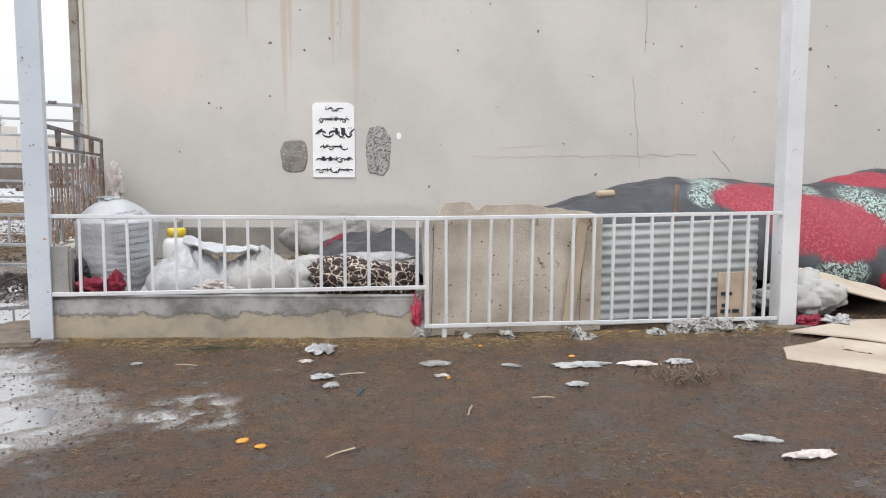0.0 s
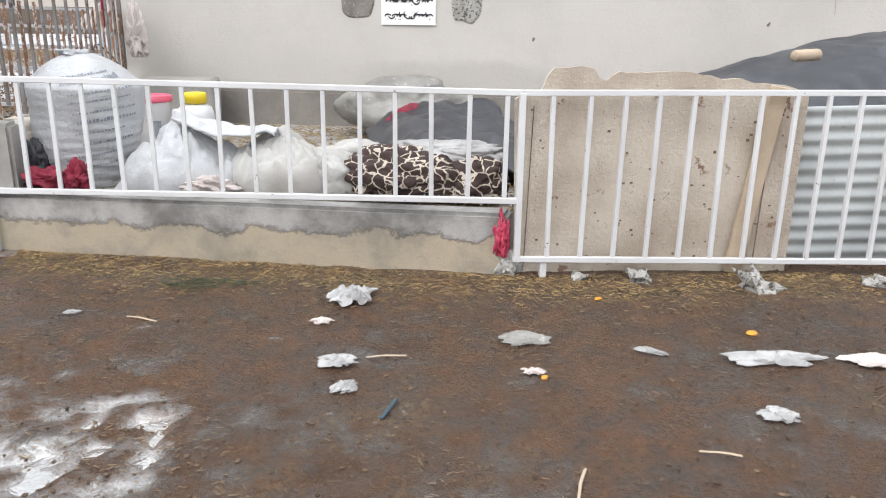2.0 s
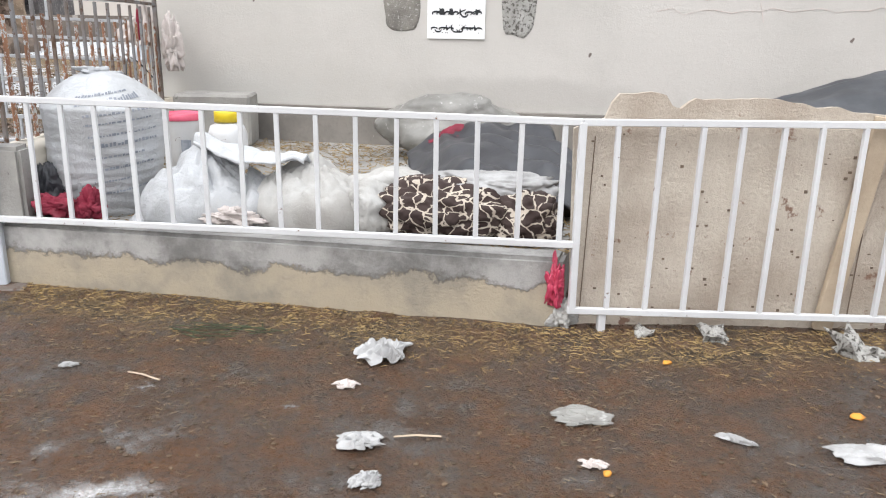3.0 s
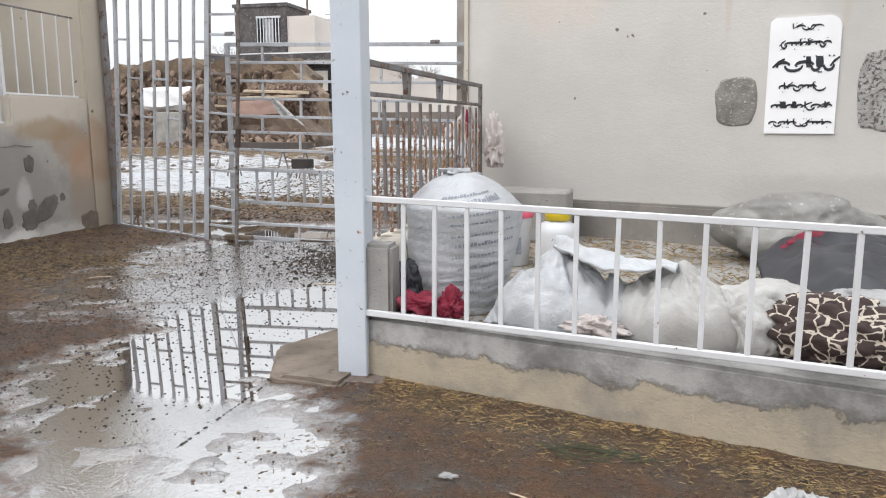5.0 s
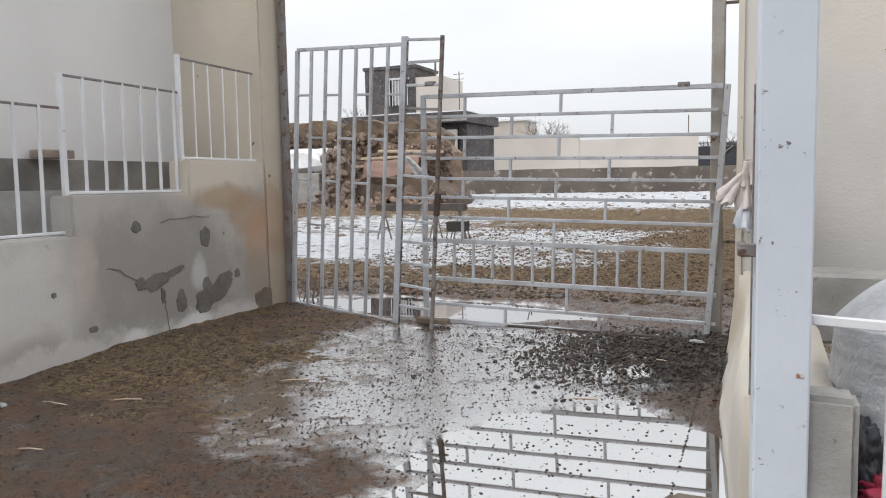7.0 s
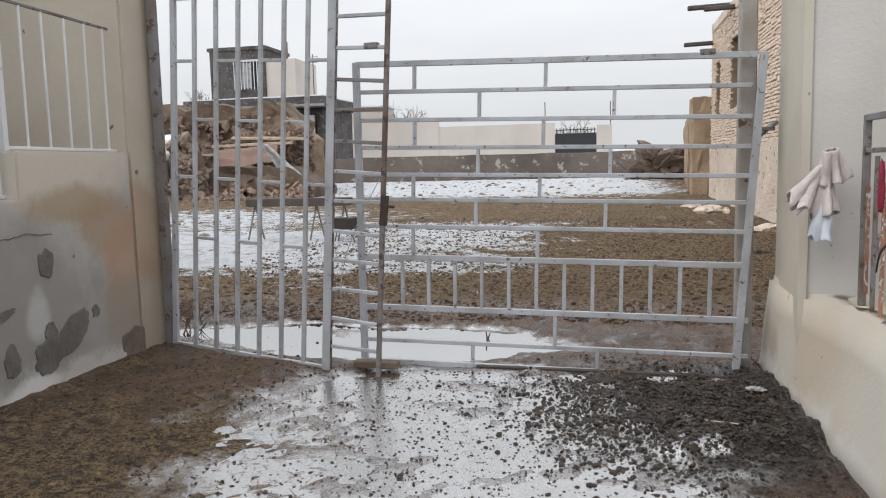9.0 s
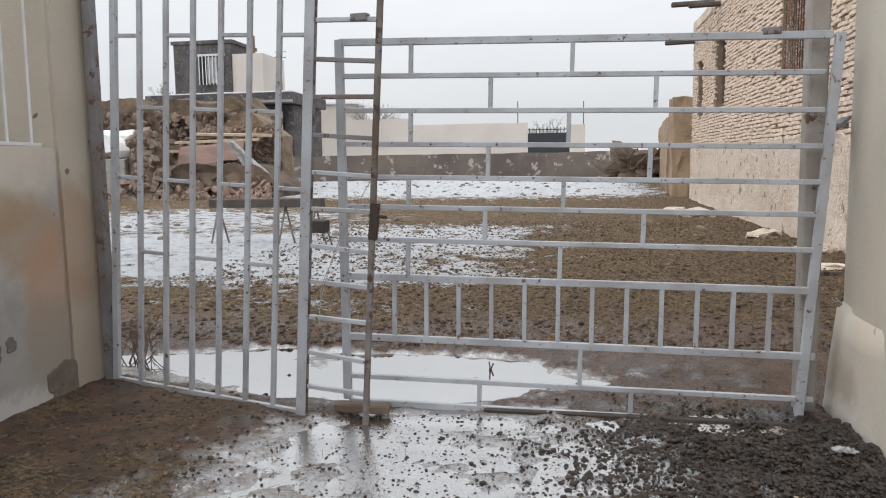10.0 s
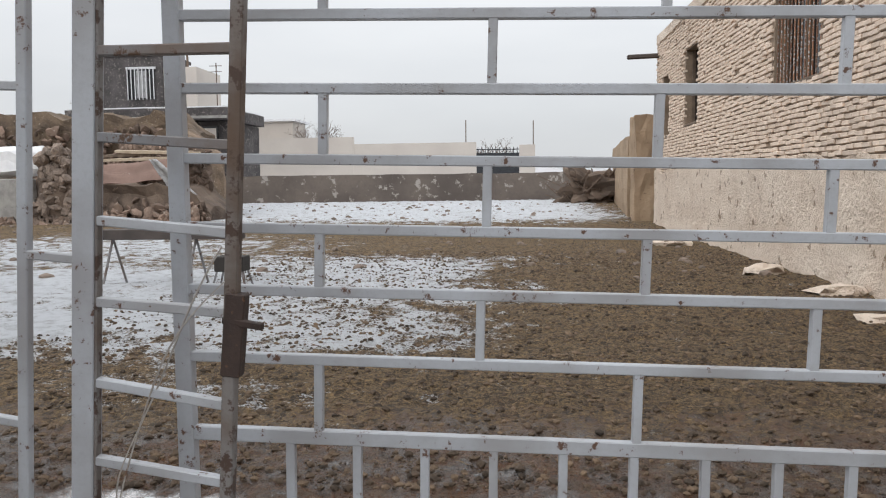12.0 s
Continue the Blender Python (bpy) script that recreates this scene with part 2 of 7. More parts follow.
def ellipse(n, l, xy, u0, v0, ru, rv, soft=0.3, wob=None):
    """1 inside an ellipse of the two coordinates xy, with a soft, uneven edge."""
    du = calc(n, l, "DIVIDE", calc(n, l, "SUBTRACT", xy[0], u0), ru)
    dv = calc(n, l, "DIVIDE", calc(n, l, "SUBTRACT", xy[1], v0), rv)
    d = calc(n, l, "ADD", calc(n, l, "MULTIPLY", du, du), calc(n, l, "MULTIPLY", dv, dv))
    if wob is not None:
        d = calc(n, l, "ADD", d, wob)
    r = n.new("ShaderNodeMapRange")
    r.interpolation_type = "SMOOTHSTEP"
    r.inputs["From Min"].default_value, r.inputs["From Max"].default_value = 1.0 + soft, 1.0 - soft
    l.new(d, r.inputs["Value"])
    return r.outputs["Result"]


def wall_plaster(name, u_axis, base, dark, marks=(), streaks=(), foot=None):
    """Old plaster: blotches, marks (u, z, ru, rz, colour, strength), rust streaks (u, top, half width, length) and a damp foot."""
    m, n, l, p = make(name)
    co = n.new("ShaderNodeTexCoord").outputs["Object"]
    sep = n.new("ShaderNodeSeparateXYZ")
    l.new(co, sep.inputs[0])
    xy = (sep.outputs[u_axis], sep.outputs[2])
    big, mid = noise_node(n, l, co, 0.7, 5), noise_node(n, l, co, 3.5, 6, 0.65)
    fine = noise_node(n, l, co, 45, 4, 0.7)
    col = mix(n, l, ramp(n, l, big, 0.35, 0.68), base, dark)
    col = mix(n, l, calc(n, l, "MULTIPLY", ramp(n, l, mid, 0.5, 0.75), 0.35), col, tuple(v * 0.82 for v in base))
    specks = ramp(n, l, noise_node(n, l, co, 9, 2, 0.4), 0.755, 0.775)
    col = mix(n, l, specks, col, (0.16, 0.13, 0.12))
    wob = calc(n, l, "MULTIPLY", calc(n, l, "SUBTRACT", mid, 0.5), 2.6)
    for u, z, ru, rz, c, k in marks:
        col = mix(n, l, calc(n, l, "MULTIPLY", ellipse(n, l, xy, u, z, ru, rz, 0.07 if k > 0.85 else 0.75, wob), k), col, c)
    for u, top, half, length in streaks:
        line = ellipse(n, l, xy, u, top, half, length, 0.8, calc(n, l, "MULTIPLY", wob, 0.35))
        col = mix(n, l, calc(n, l, "MULTIPLY", line, 0.38), col, (0.42, 0.28, 0.18))
    if foot:
        zed = calc(n, l, "ADD", xy[1], calc(n, l, "MULTIPLY", calc(n, l, "SUBTRACT", mid, 0.5), foot[0] * 2.5))
        col = mix(n, l, calc(n, l, "MULTIPLY", ramp(n, l, zed, foot[0], foot[0] * 0.4), foot[2]), col, foot[1])
    l.new(col, p.inputs["Base Color"])
    p.inputs["Roughness"].default_value = 0.88
    bump(n, l, p, calc(n, l, "ADD", fine, calc(n, l, "MULTIPLY", mid, 2.0)), 0.35, 0.008)
    return m


GREYB, BEIGE = (0.19, 0.175, 0.16), (0.5, 0.42, 0.34)
M_LONG = wall_plaster("long_wall_plaster", 0, (0.565, 0.54, 0.515), (0.49, 0.47, 0.445),
    marks=[(-1.5, 0.75, 0.9, 0.25, (0.5, 0.49, 0.47), 0.6), (1.2, 0.8, 1.0, 0.15, (0.4, 0.38, 0.36), 0.5), (-1.3, 2.6, 0.5, 0.4, (0.6, 0.53, 0.46), 0.5), (1.45, 1.78, 0.03, 0.04, (0.85, 0.85, 0.85), 0.9)],
    streaks=[(0.13, 3.7, 0.04, 1.4), (0.2, 3.6, 0.025, 0.9), (0.69, 3.7, 0.03, 0.9), (0.78, 3.6, 0.02, 0.7), (0.96, 3.8, 0.05, 1.5), (-0.3, 3.6, 0.02, 0.6)])
M_LEFT = wall_plaster("left_wall_plaster", 1, (0.43, 0.41, 0.385), (0.34, 0.32, 0.3),
    marks=[(9.1, 1.58, 0.8, 0.32, (0.6, 0.54, 0.46), 0.8), (8.4, 0.65, 1.05, 0.6, (0.255, 0.24, 0.225), 0.84), (6.6, 0.6, 0.8, 0.5, (0.6, 0.585, 0.56), 0.7), (9.25, 1.3, 0.45, 0.13, (0.33, 0.245, 0.155), 0.75), (9.6, 1.12, 0.34, 0.24, (0.34, 0.235, 0.15), 0.72), (9.75, 0.86, 0.22, 0.3, (0.42, 0.26, 0.17), 0.7), (9.72, 0.45, 0.24, 0.3, (0.3, 0.25, 0.2), 0.75),
           (8.8, 0.62, 0.1, 0.16, (0.62, 0.61, 0.6), 0.5), (8.72, 0.12, 0.24, 0.1, (0.76, 0.75, 0.74), 0.8), (8.0, 0.1, 0.14, 0.12, (0.74, 0.73, 0.72), 0.75), (7.0, 0.2, 0.35, 0.14, (0.34, 0.31, 0.28), 0.75), (5.6, 0.85, 0.6, 0.18, (0.36, 0.34, 0.32), 0.6), (7.5, 0.75, 0.12, 0.3, (0.5, 0.42, 0.38), 0.5)],
    foot=(0.28, (0.66, 0.64, 0.62), 0.5))
M_PIER = wall_plaster("pier_plaster", 1, (0.53, 0.475, 0.395), (0.46, 0.405, 0.33), marks=[(10.1, 0.4, 0.5, 0.5, (0.34, 0.28, 0.22), 0.75), (10.0, 1.05, 0.6, 0.36, (0.36, 0.245, 0.165), 0.7), (10.25, 2.5, 0.12, 2.5, (0.38, 0.32, 0.25), 0.5)])
M_SIDE = wall_plaster("passage_wall_plaster", 1, (0.54, 0.5, 0.43), (0.46, 0.415, 0.35), marks=[(9.2, 0.35, 0.3, 0.3, (0.45, 0.37, 0.28), 0.6), (10.1, 0.15, 0.25, 0.25, (0.3, 0.25, 0.2), 0.7), (8.3, 0.3, 0.3, 0.35, (0.5, 0.47, 0.43), 0.6), (7.2, 0.2, 0.5, 0.25, (0.47, 0.44, 0.4), 0.6), (6.3, 0.4, 0.3, 0.3, (0.42, 0.4, 0.38), 0.6), (9.8, 0.8, 0.2, 0.5, (0.55, 0.47, 0.38), 0.5)], foot=(0.2, (0.62, 0.6, 0.58), 0.5))


def low_front():
    """A rendered kerb wall: a grey cement coat above a ragged edge, old yellowish plaster below."""
    m, n, l, p = make("kerb_wall_cement")
    co = n.new("ShaderNodeTexCoord").outputs["Object"]
    sep = n.new("ShaderNodeSeparateXYZ")
    l.new(co, sep.inputs[0])
    mid, fine = noise_node(n, l, co, 3.2, 6, 0.65), noise_node(n, l, co, 50, 4, 0.7)
    zed = calc(n, l, "ADD", sep.outputs[2], calc(n, l, "MULTIPLY", calc(n, l, "SUBTRACT", noise_node(n, l, co, 1.7, 12, 0.78), 0.5), 0.42))
    grey = mix(n, l, ramp(n, l, mid, 0.35, 0.7), (0.42, 0.41, 0.4), (0.17, 0.165, 0.16))
    old = mix(n, l, ramp(n, l, mid, 0.4, 0.7), (0.42, 0.36, 0.275), (0.27, 0.245, 0.205))
    edge = ramp(n, l, zed, 0.2, 0.212)
    lip = calc(n, l, "MULTIPLY", ramp(n, l, zed, 0.19, 0.203), calc(n, l, "SUBTRACT", 1.0, ramp(n, l, zed, 0.206, 0.235)))
    col = mix(n, l, edge, old, grey)
    col = mix(n, l, calc(n, l, "MULTIPLY", lip, 0.5), col, (0.1, 0.09, 0.08))
    l.new(col, p.inputs["Base Color"])
    p.inputs["Roughness"].default_value = 0.8
    bump(n, l, p, calc(n, l, "ADD", calc(n, l, "MULTIPLY", edge, 1.2), calc(n, l, "ADD", fine, mid)), 0.5, 0.012)
    return m


M_KERB = low_front()


def giraffe():
    m, n, l, p = make("giraffe_print")
    co = n.new("ShaderNodeTexCoord").outputs["Object"]
    v = n.new("ShaderNodeTexVoronoi")
    v.feature = "DISTANCE_TO_EDGE"
    v.inputs["Scale"].default_value = 13
    wv = n.new("ShaderNodeTexNoise")
    wv.inputs["Scale"].default_value = 14
    l.new(co, wv.inputs["Vector"])
    bend = n.new("ShaderNodeVectorMath")
    bend.operation = "MULTIPLY_ADD"
    bend.inputs[1].default_value = (0.05, 0.05, 0.05)
    l.new(wv.outputs["Color"], bend.inputs[0])
    l.new(co, bend.inputs[2])
    l.new(bend.outputs[0], v.inputs["Vector"])
    col = mix(n, l, ramp(n, l, v.outputs["Distance"], 0.035, 0.055), (0.52, 0.46, 0.39), (0.045, 0.028, 0.025))
    l.new(col, p.inputs["Base Color"])
    p.inputs["Roughness"].default_value = 0.85
    bump(n, l, p, noise_node(n, l, co, 90, 3), 0.3, 0.004)
    return m


M_GIRAFFE = giraffe()


def flower_tarp():
    """Printed sheeting: near-black with large red blooms and speckled green leaves."""
    m, n, l, p = make("flower_tarp")
    co = n.new("ShaderNodeTexCoord").outputs["Object"]
    sep = n.new("ShaderNodeSeparateXYZ")
    l.new(co, sep.inputs[0])
    xy = (sep.outputs[0], sep.outputs[2])
    mid, fine = noise_node(n, l, co, 4, 6, 0.7), noise_node(n, l, co, 38, 3, 0.7)
    wob = calc(n, l, "MULTIPLY", calc(n, l, "SUBTRACT", mid, 0.5), 1.6)
    col = mix(n, l, ramp(n, l, mid, 0.4, 0.7), (0.03, 0.033, 0.04), (0.06, 0.065, 0.075))
    for u, z, ru, rz in ((3.95, 1.22, 0.22, 0.12), (4.95, 1.2, 0.2, 0.12), (5.5, 0.98, 0.3, 0.2), (4.9, 0.42, 0.25, 0.13), (6.2, 1.1, 0.3, 0.15), (3.7, 1.1, 0.12, 0.1)):
        g = calc(n, l, "MULTIPLY", ellipse(n, l, xy, u, z, ru, rz, 0.5, wob), ramp(n, l, fine, 0.45, 0.56))
        col = mix(n, l, g, col, (0.36, 0.47, 0.42))
    for u, z, ru, rz in ((4.35, 1.08, 0.5, 0.14), (4.95, 0.8, 0.62, 0.3), (5.75, 1.3, 0.3, 0.12), (5.5, 0.3, 0.2, 0.12), (6.4, 0.6, 0.3, 0.2)):
        r = ellipse(n, l, xy, u, z, ru, rz, 0.3, wob)
        red = mix(n, l, ramp(n, l, fine, 0.45, 0.7), (0.25, 0.01, 0.03), (0.44, 0.055, 0.09))
        col = mix(n, l, r, col, red)
    l.new(col, p.inputs["Base Color"])
    p.inputs["Roughness"].default_value = 0.45
    bump(n, l, p, fine, 0.25, 0.004)
    return m


M_TARP = flower_tarp()


def ground_material():
    m, n, l, p = make("yard_ground")
    co = n.new("ShaderNodeTexCoord").outputs["Object"]

    def attr(name):
        x = n.new("ShaderNodeAttribute")
        x.attribute_name = name
        return x.outputs["Fac"]

    big, mid, fine = noise_node(n, l, co, 0.8, 5), noise_node(n, l, co, 6, 6, 0.7), noise_node(n, l, co, 42, 5, 0.75)
    tiny = noise_node(n, l, co, 110, 3, 0.7)
    clump = noise_node(n, l, co, 15, 7, 0.82)
    col = mix(n, l, ramp(n, l, mid, 0.35, 0.7), (0.185, 0.094, 0.05), (0.062, 0.036, 0.022))
    col = mix(n, l, calc(n, l, "MULTIPLY", ramp(n, l, big, 0.4, 0.7), 0.45), col, (0.105, 0.066, 0.045))
    col = mix(n, l, calc(n, l, "MULTIPLY", ramp(n, l, fine, 0.5, 0.72), 0.5), col, (0.02, 0.015, 0.012))
    col = mix(n, l, calc(n, l, "MULTIPLY", ramp(n, l, clump, 0.54, 0.62), 0.6), col, (0.018, 0.013, 0.01))
    col = mix(n, l, calc(n, l, "MULTIPLY", ramp(n, l, clump, 0.42, 0.36), 0.6), col, (0.2, 0.118, 0.066))
    patchy = ramp(n, l, noise_node(n, l, co, 1.9, 7, 0.68), 0.46, 0.6)
    col = mix(n, l, calc(n, l, "MULTIPLY", patchy, 0.5), col, (0.042, 0.027, 0.018))
    bits = ramp(n, l, calc(n, l, "ADD", fine, calc(n, l, "MULTIPLY", calc(n, l, "SUBTRACT", tiny, 0.5), 0.7)), 0.36, 0.62)
    straw = mix(n, l, bits, (0.052, 0.036, 0.023), (0.3, 0.198, 0.095))
    straw = mix(n, l, calc(n, l, "MULTIPLY", ramp(n, l, mid, 0.5, 0.75), 0.55), straw, (0.085, 0.056, 0.034))
    straw = mix(n, l, ramp(n, l, tiny, 0.55, 0.68), straw, (0.02, 0.014, 0.01))
    straw = mix(n, l, calc(n, l, "MULTIPLY", ramp(n, l, clump, 0.5, 0.57), 0.8), straw, (0.016, 0.011, 0.008))
    straw = mix(n, l, calc(n, l, "MULTIPLY", ramp(n, l, clump, 0.43, 0.37), 0.75), straw, (0.4, 0.265, 0.125))

    def broken(name, soft, power=2.0):
        mid = calc(n, l, "ADD", calc(n, l, "MULTIPLY", noise_node(n, l, co, 2.2, 8, 0.72), 1.6), -0.3)
        a = calc(n, l, "ADD", attr(name), calc(n, l, "MULTIPLY", calc(n, l, "SUBTRACT", calc(n, l, "ADD", calc(n, l, "MULTIPLY", mid, 0.5), calc(n, l, "MULTIPLY", fine, 0.5)), 0.5), power))
        return ramp(n, l, a, 0.5 - soft, 0.5 + soft)

    st = broken("straw", 0.2)
    col = mix(n, l, st, col, straw)
    md = broken("mud", 0.2)
    col = mix(n, l, md, col, mix(n, l, bits, (0.026, 0.02, 0.017), (0.055, 0.042, 0.034)))
    sn = broken("snow", 0.12, 3.0)
    col = mix(n, l, sn, col, mix(n, l, ramp(n, l, mid, 0.45, 0.8), (0.6, 0.62, 0.65), (0.3, 0.3, 0.31)))
    l.new(col, p.inputs["Base Color"])
    damp = ramp(n, l, calc(n, l, "ADD", attr("damp"), calc(n, l, "MULTIPLY", calc(n, l, "SUBTRACT", mid, 0.5), 1.0)), 0.2, 0.9)
    dry = calc(n, l, "MAXIMUM", calc(n, l, "MAXIMUM", st, sn), 0.0)
    wet_rough = calc(n, l, "ADD", calc(n, l, "MULTIPLY", ramp(n, l, fine, 0.3, 0.7), 0.3), 0.16)
    rough = calc(n, l, "SUBTRACT", 0.7, calc(n, l, "MULTIPLY", damp, calc(n, l, "SUBTRACT", 0.7, wet_rough)))
    rough = calc(n, l, "ADD", rough, calc(n, l, "MULTIPLY", dry, 0.4), True)
    l.new(rough, p.inputs["Roughness"])
    hgt = calc(n, l, "ADD", calc(n, l, "ADD", fine, calc(n, l, "MULTIPLY", mid, 1.5)), calc(n, l, "MULTIPLY", clump, -1.6))
    bump(n, l, p, hgt, 1.0, 0.032)
    p.inputs["Specular IOR Level"].default_value = 0.55
    wetness = ramp(n, l, calc(n, l, "ADD", attr("film"), calc(n, l, "MULTIPLY", calc(n, l, "SUBTRACT", mid, 0.5), 1.2)), 0.25, 0.7)
    coat = calc(n, l, "MULTIPLY", calc(n, l, "SUBTRACT", 1.0, dry, True), calc(n, l, "ADD", calc(n, l, "MULTIPLY", wetness, 0.85), calc(n, l, "MULTIPLY", calc(n, l, "MULTIPLY", damp, ramp(n, l, calc(n, l, "ADD", calc(n, l, "MULTIPLY", mid, 0.6), calc(n, l, "MULTIPLY", clump, 0.4)), 0.4, 0.66)), calc(n, l, "ADD", calc(n, l, "MULTIPLY", patchy, 0.2), 0.12))))
    l.new(coat, p.inputs["Coat Weight"])
    l.new(calc(n, l, "SUBTRACT", 0.22, calc(n, l, "MULTIPLY", wetness, 0.15)), p.inputs["Coat Roughness"])
    # index far above water's, to brighten the sky reflected in the wet skin
    p.inputs["Coat IOR"].default_value = 6.5
    skin = n.new("ShaderNodeBump")
    skin.inputs["Strength"].default_value, skin.inputs["Distance"].default_value = 0.4, 0.012
    l.new(hgt, skin.inputs["Height"])
    l.new(skin.outputs[0], p.inputs["Coat Normal"])
    return m


M_GROUND = ground_material()


def water_material():
    m, n, l, p = make("standing_water")
    p.inputs["Base Color"].default_value = (0.05, 0.037, 0.028, 1)
    # index far above water's, so puddles return more of the sky
    p.inputs["IOR"].default_value = 8.0
    co = n.new("ShaderNodeTexCoord").outputs["Object"]
    sep = n.new("ShaderNodeSeparateXYZ")
    l.new(co, sep.inputs[0])
    still = ellipse(n, l, (sep.outputs[0], sep.outputs[1]), -2.7, 6.5, 1.15, 1.5, 0.3)
    still2 = ellipse(n, l, (sep.outputs[0], sep.outputs[1]), -5.7, 10.85, 2.5, 0.85, 0.3)
    film = calc(n, l, "SUBTRACT", 1.0, calc(n, l, "MAXIMUM", still, still2), True)
    l.new(calc(n, l, "ADD", calc(n, l, "MULTIPLY", film, 0.045), 0.02), p.inputs["Roughness"])
    ripple = calc(n, l, "ADD", calc(n, l, "MULTIPLY", calc(n, l, "ADD", noise_node(n, l, co, 22, 5, 0.7), noise_node(n, l, co, 60, 3, 0.6)), calc(n, l, "MULTIPLY", film, 2.2)), calc(n, l, "MULTIPLY", noise_node(n, l, co, 2.5, 2), 0.1))
    bump(n, l, p, ripple, 0.11, 0.01)
    return m


M_WATER = water_material()


# ---- building helpers ----
def link(bm, name, material, smooth=False):
    me = bpy.data.meshes.new(name)
    bm.normal_update()
    bm.to_mesh(me)
    bm.free()
    for mm in (material if isinstance(material, (list, tuple)) else (material,)):
        me.materials.append(mm)
    if smooth:
        me.polygons.foreach_set("use_smooth", [True] * len(me.polygons))
    return new(name, me)


def part(name, bm, material, parent, label="", smooth=False):
    ob = link(bm, name, material, smooth)
    ob.parent = parent
    if label:
        ob["label"] = label
    return ob


def thing(name, label, category, group="", kind="", at=(0, 0, 0), rz=0.0):
    ob = new(name)
    ob.empty_display_size = 0.1
    ob.matrix_world = pose(*at, 0, 0, rz)
    return tagged(ob, label, category, group, kind)


def box(lo, hi, bm=None, m=None, bevel=0.0):
    """A box from corner lo to corner hi, turned by m."""
    out = bm or bmesh.new()
    own = bmesh.new()
    c = [(a + b) / 2 for a, b in zip(lo, hi)]
    d = [b - a for a, b in zip(lo, hi)]
    bmesh.ops.create_cube(own, size=1, matrix=Matrix.LocRotScale(c, None, d))
    if bevel:
        bmesh.ops.bevel(own, geom=own.edges[:], offset=bevel, segments=1, affect="EDGES")
    if m:
        own.transform(m)
    tmp = bpy.data.meshes.new("tmp")
    own.to_mesh(tmp)
    own.free()
    out.from_mesh(tmp)
    bpy.data.meshes.remove(tmp)
    return out


def bar(a, b, w, h=None, bm=None, bevel=0.003, side=(0, 0, 1)):
    """A square tube from a to b, w wide and h deep."""
    a, b = Vector(a), Vector(b)
    z = (b - a).normalized()
    s = Vector(side)
    if abs(z.dot(s)) > 0.95:
        s = Vector((0, 1, 0)) if abs(z.z) > 0.9 else Vector((0, 0, 1))
    x = s.cross(z).normalized()
    y = z.cross(x)
    m = Matrix((x, y, z)).transposed().to_4x4()
    m.translation = a
    h = h or w
    return box((-w / 2, -h / 2, 0), (w / 2, h / 2, (b - a).length), bm, m, bevel)


def lerp(a, b, f):
    return tuple(x + (y - x) * f for x, y in zip(a, b))


# ---- plan ----
FA, FB, FC = (-1.9, 5.71), (0.885, 4.925), (3.87, 4.665)   # the fence: its start, its bend, its end
LEFT = -6.925                                           # face of the stepped wall
GATE_Y = 10.1
WALL_L, WALL_SLOPE = (-2.22, 9.5), -0.30                # corner and slant of the long wall


def wall_y(x):
    return WALL_L[1] + WALL_SLOPE * (x - WALL_L[0])


def vnoise(x, y, seed=0.0):
    xi, yi = np.floor(x), np.floor(y)
    fx, fy = x - xi, y - yi
    fx, fy = fx * fx * (3 - 2 * fx), fy * fy * (3 - 2 * fy)

    def h(a, b):
        v = np.sin(a * 127.1 + b * 311.7 + seed * 74.7) * 43758.5453
        return v - np.floor(v)

    return (h(xi, yi) * (1 - fx) + h(xi + 1, yi) * fx) * (1 - fy) + (h(xi, yi + 1) * (1 - fx) + h(xi + 1, yi + 1) * fx) * fy


def fbm(x, y, seed=0.0, octaves=4):
    s, a, t = 0.0, 1.0, 0.0
    for i in range(octaves):
        s, t = s + a * vnoise(x * 2 ** i, y * 2 ** i, seed + i), t + a
        a *= 0.5
    return s / t - 0.5


def blob_mask(x, y, cx, cy, rx, ry, soft=0.5):
    d = np.sqrt(((x - cx) / rx) ** 2 + ((y - cy) / ry) ** 2) + 0.5 * fbm(x * 1.3, y * 1.3, cx + cy)
    t = np.clip((1 + soft - d) / (2 * soft), 0, 1)
    return t * t * (3 - 2 * t)


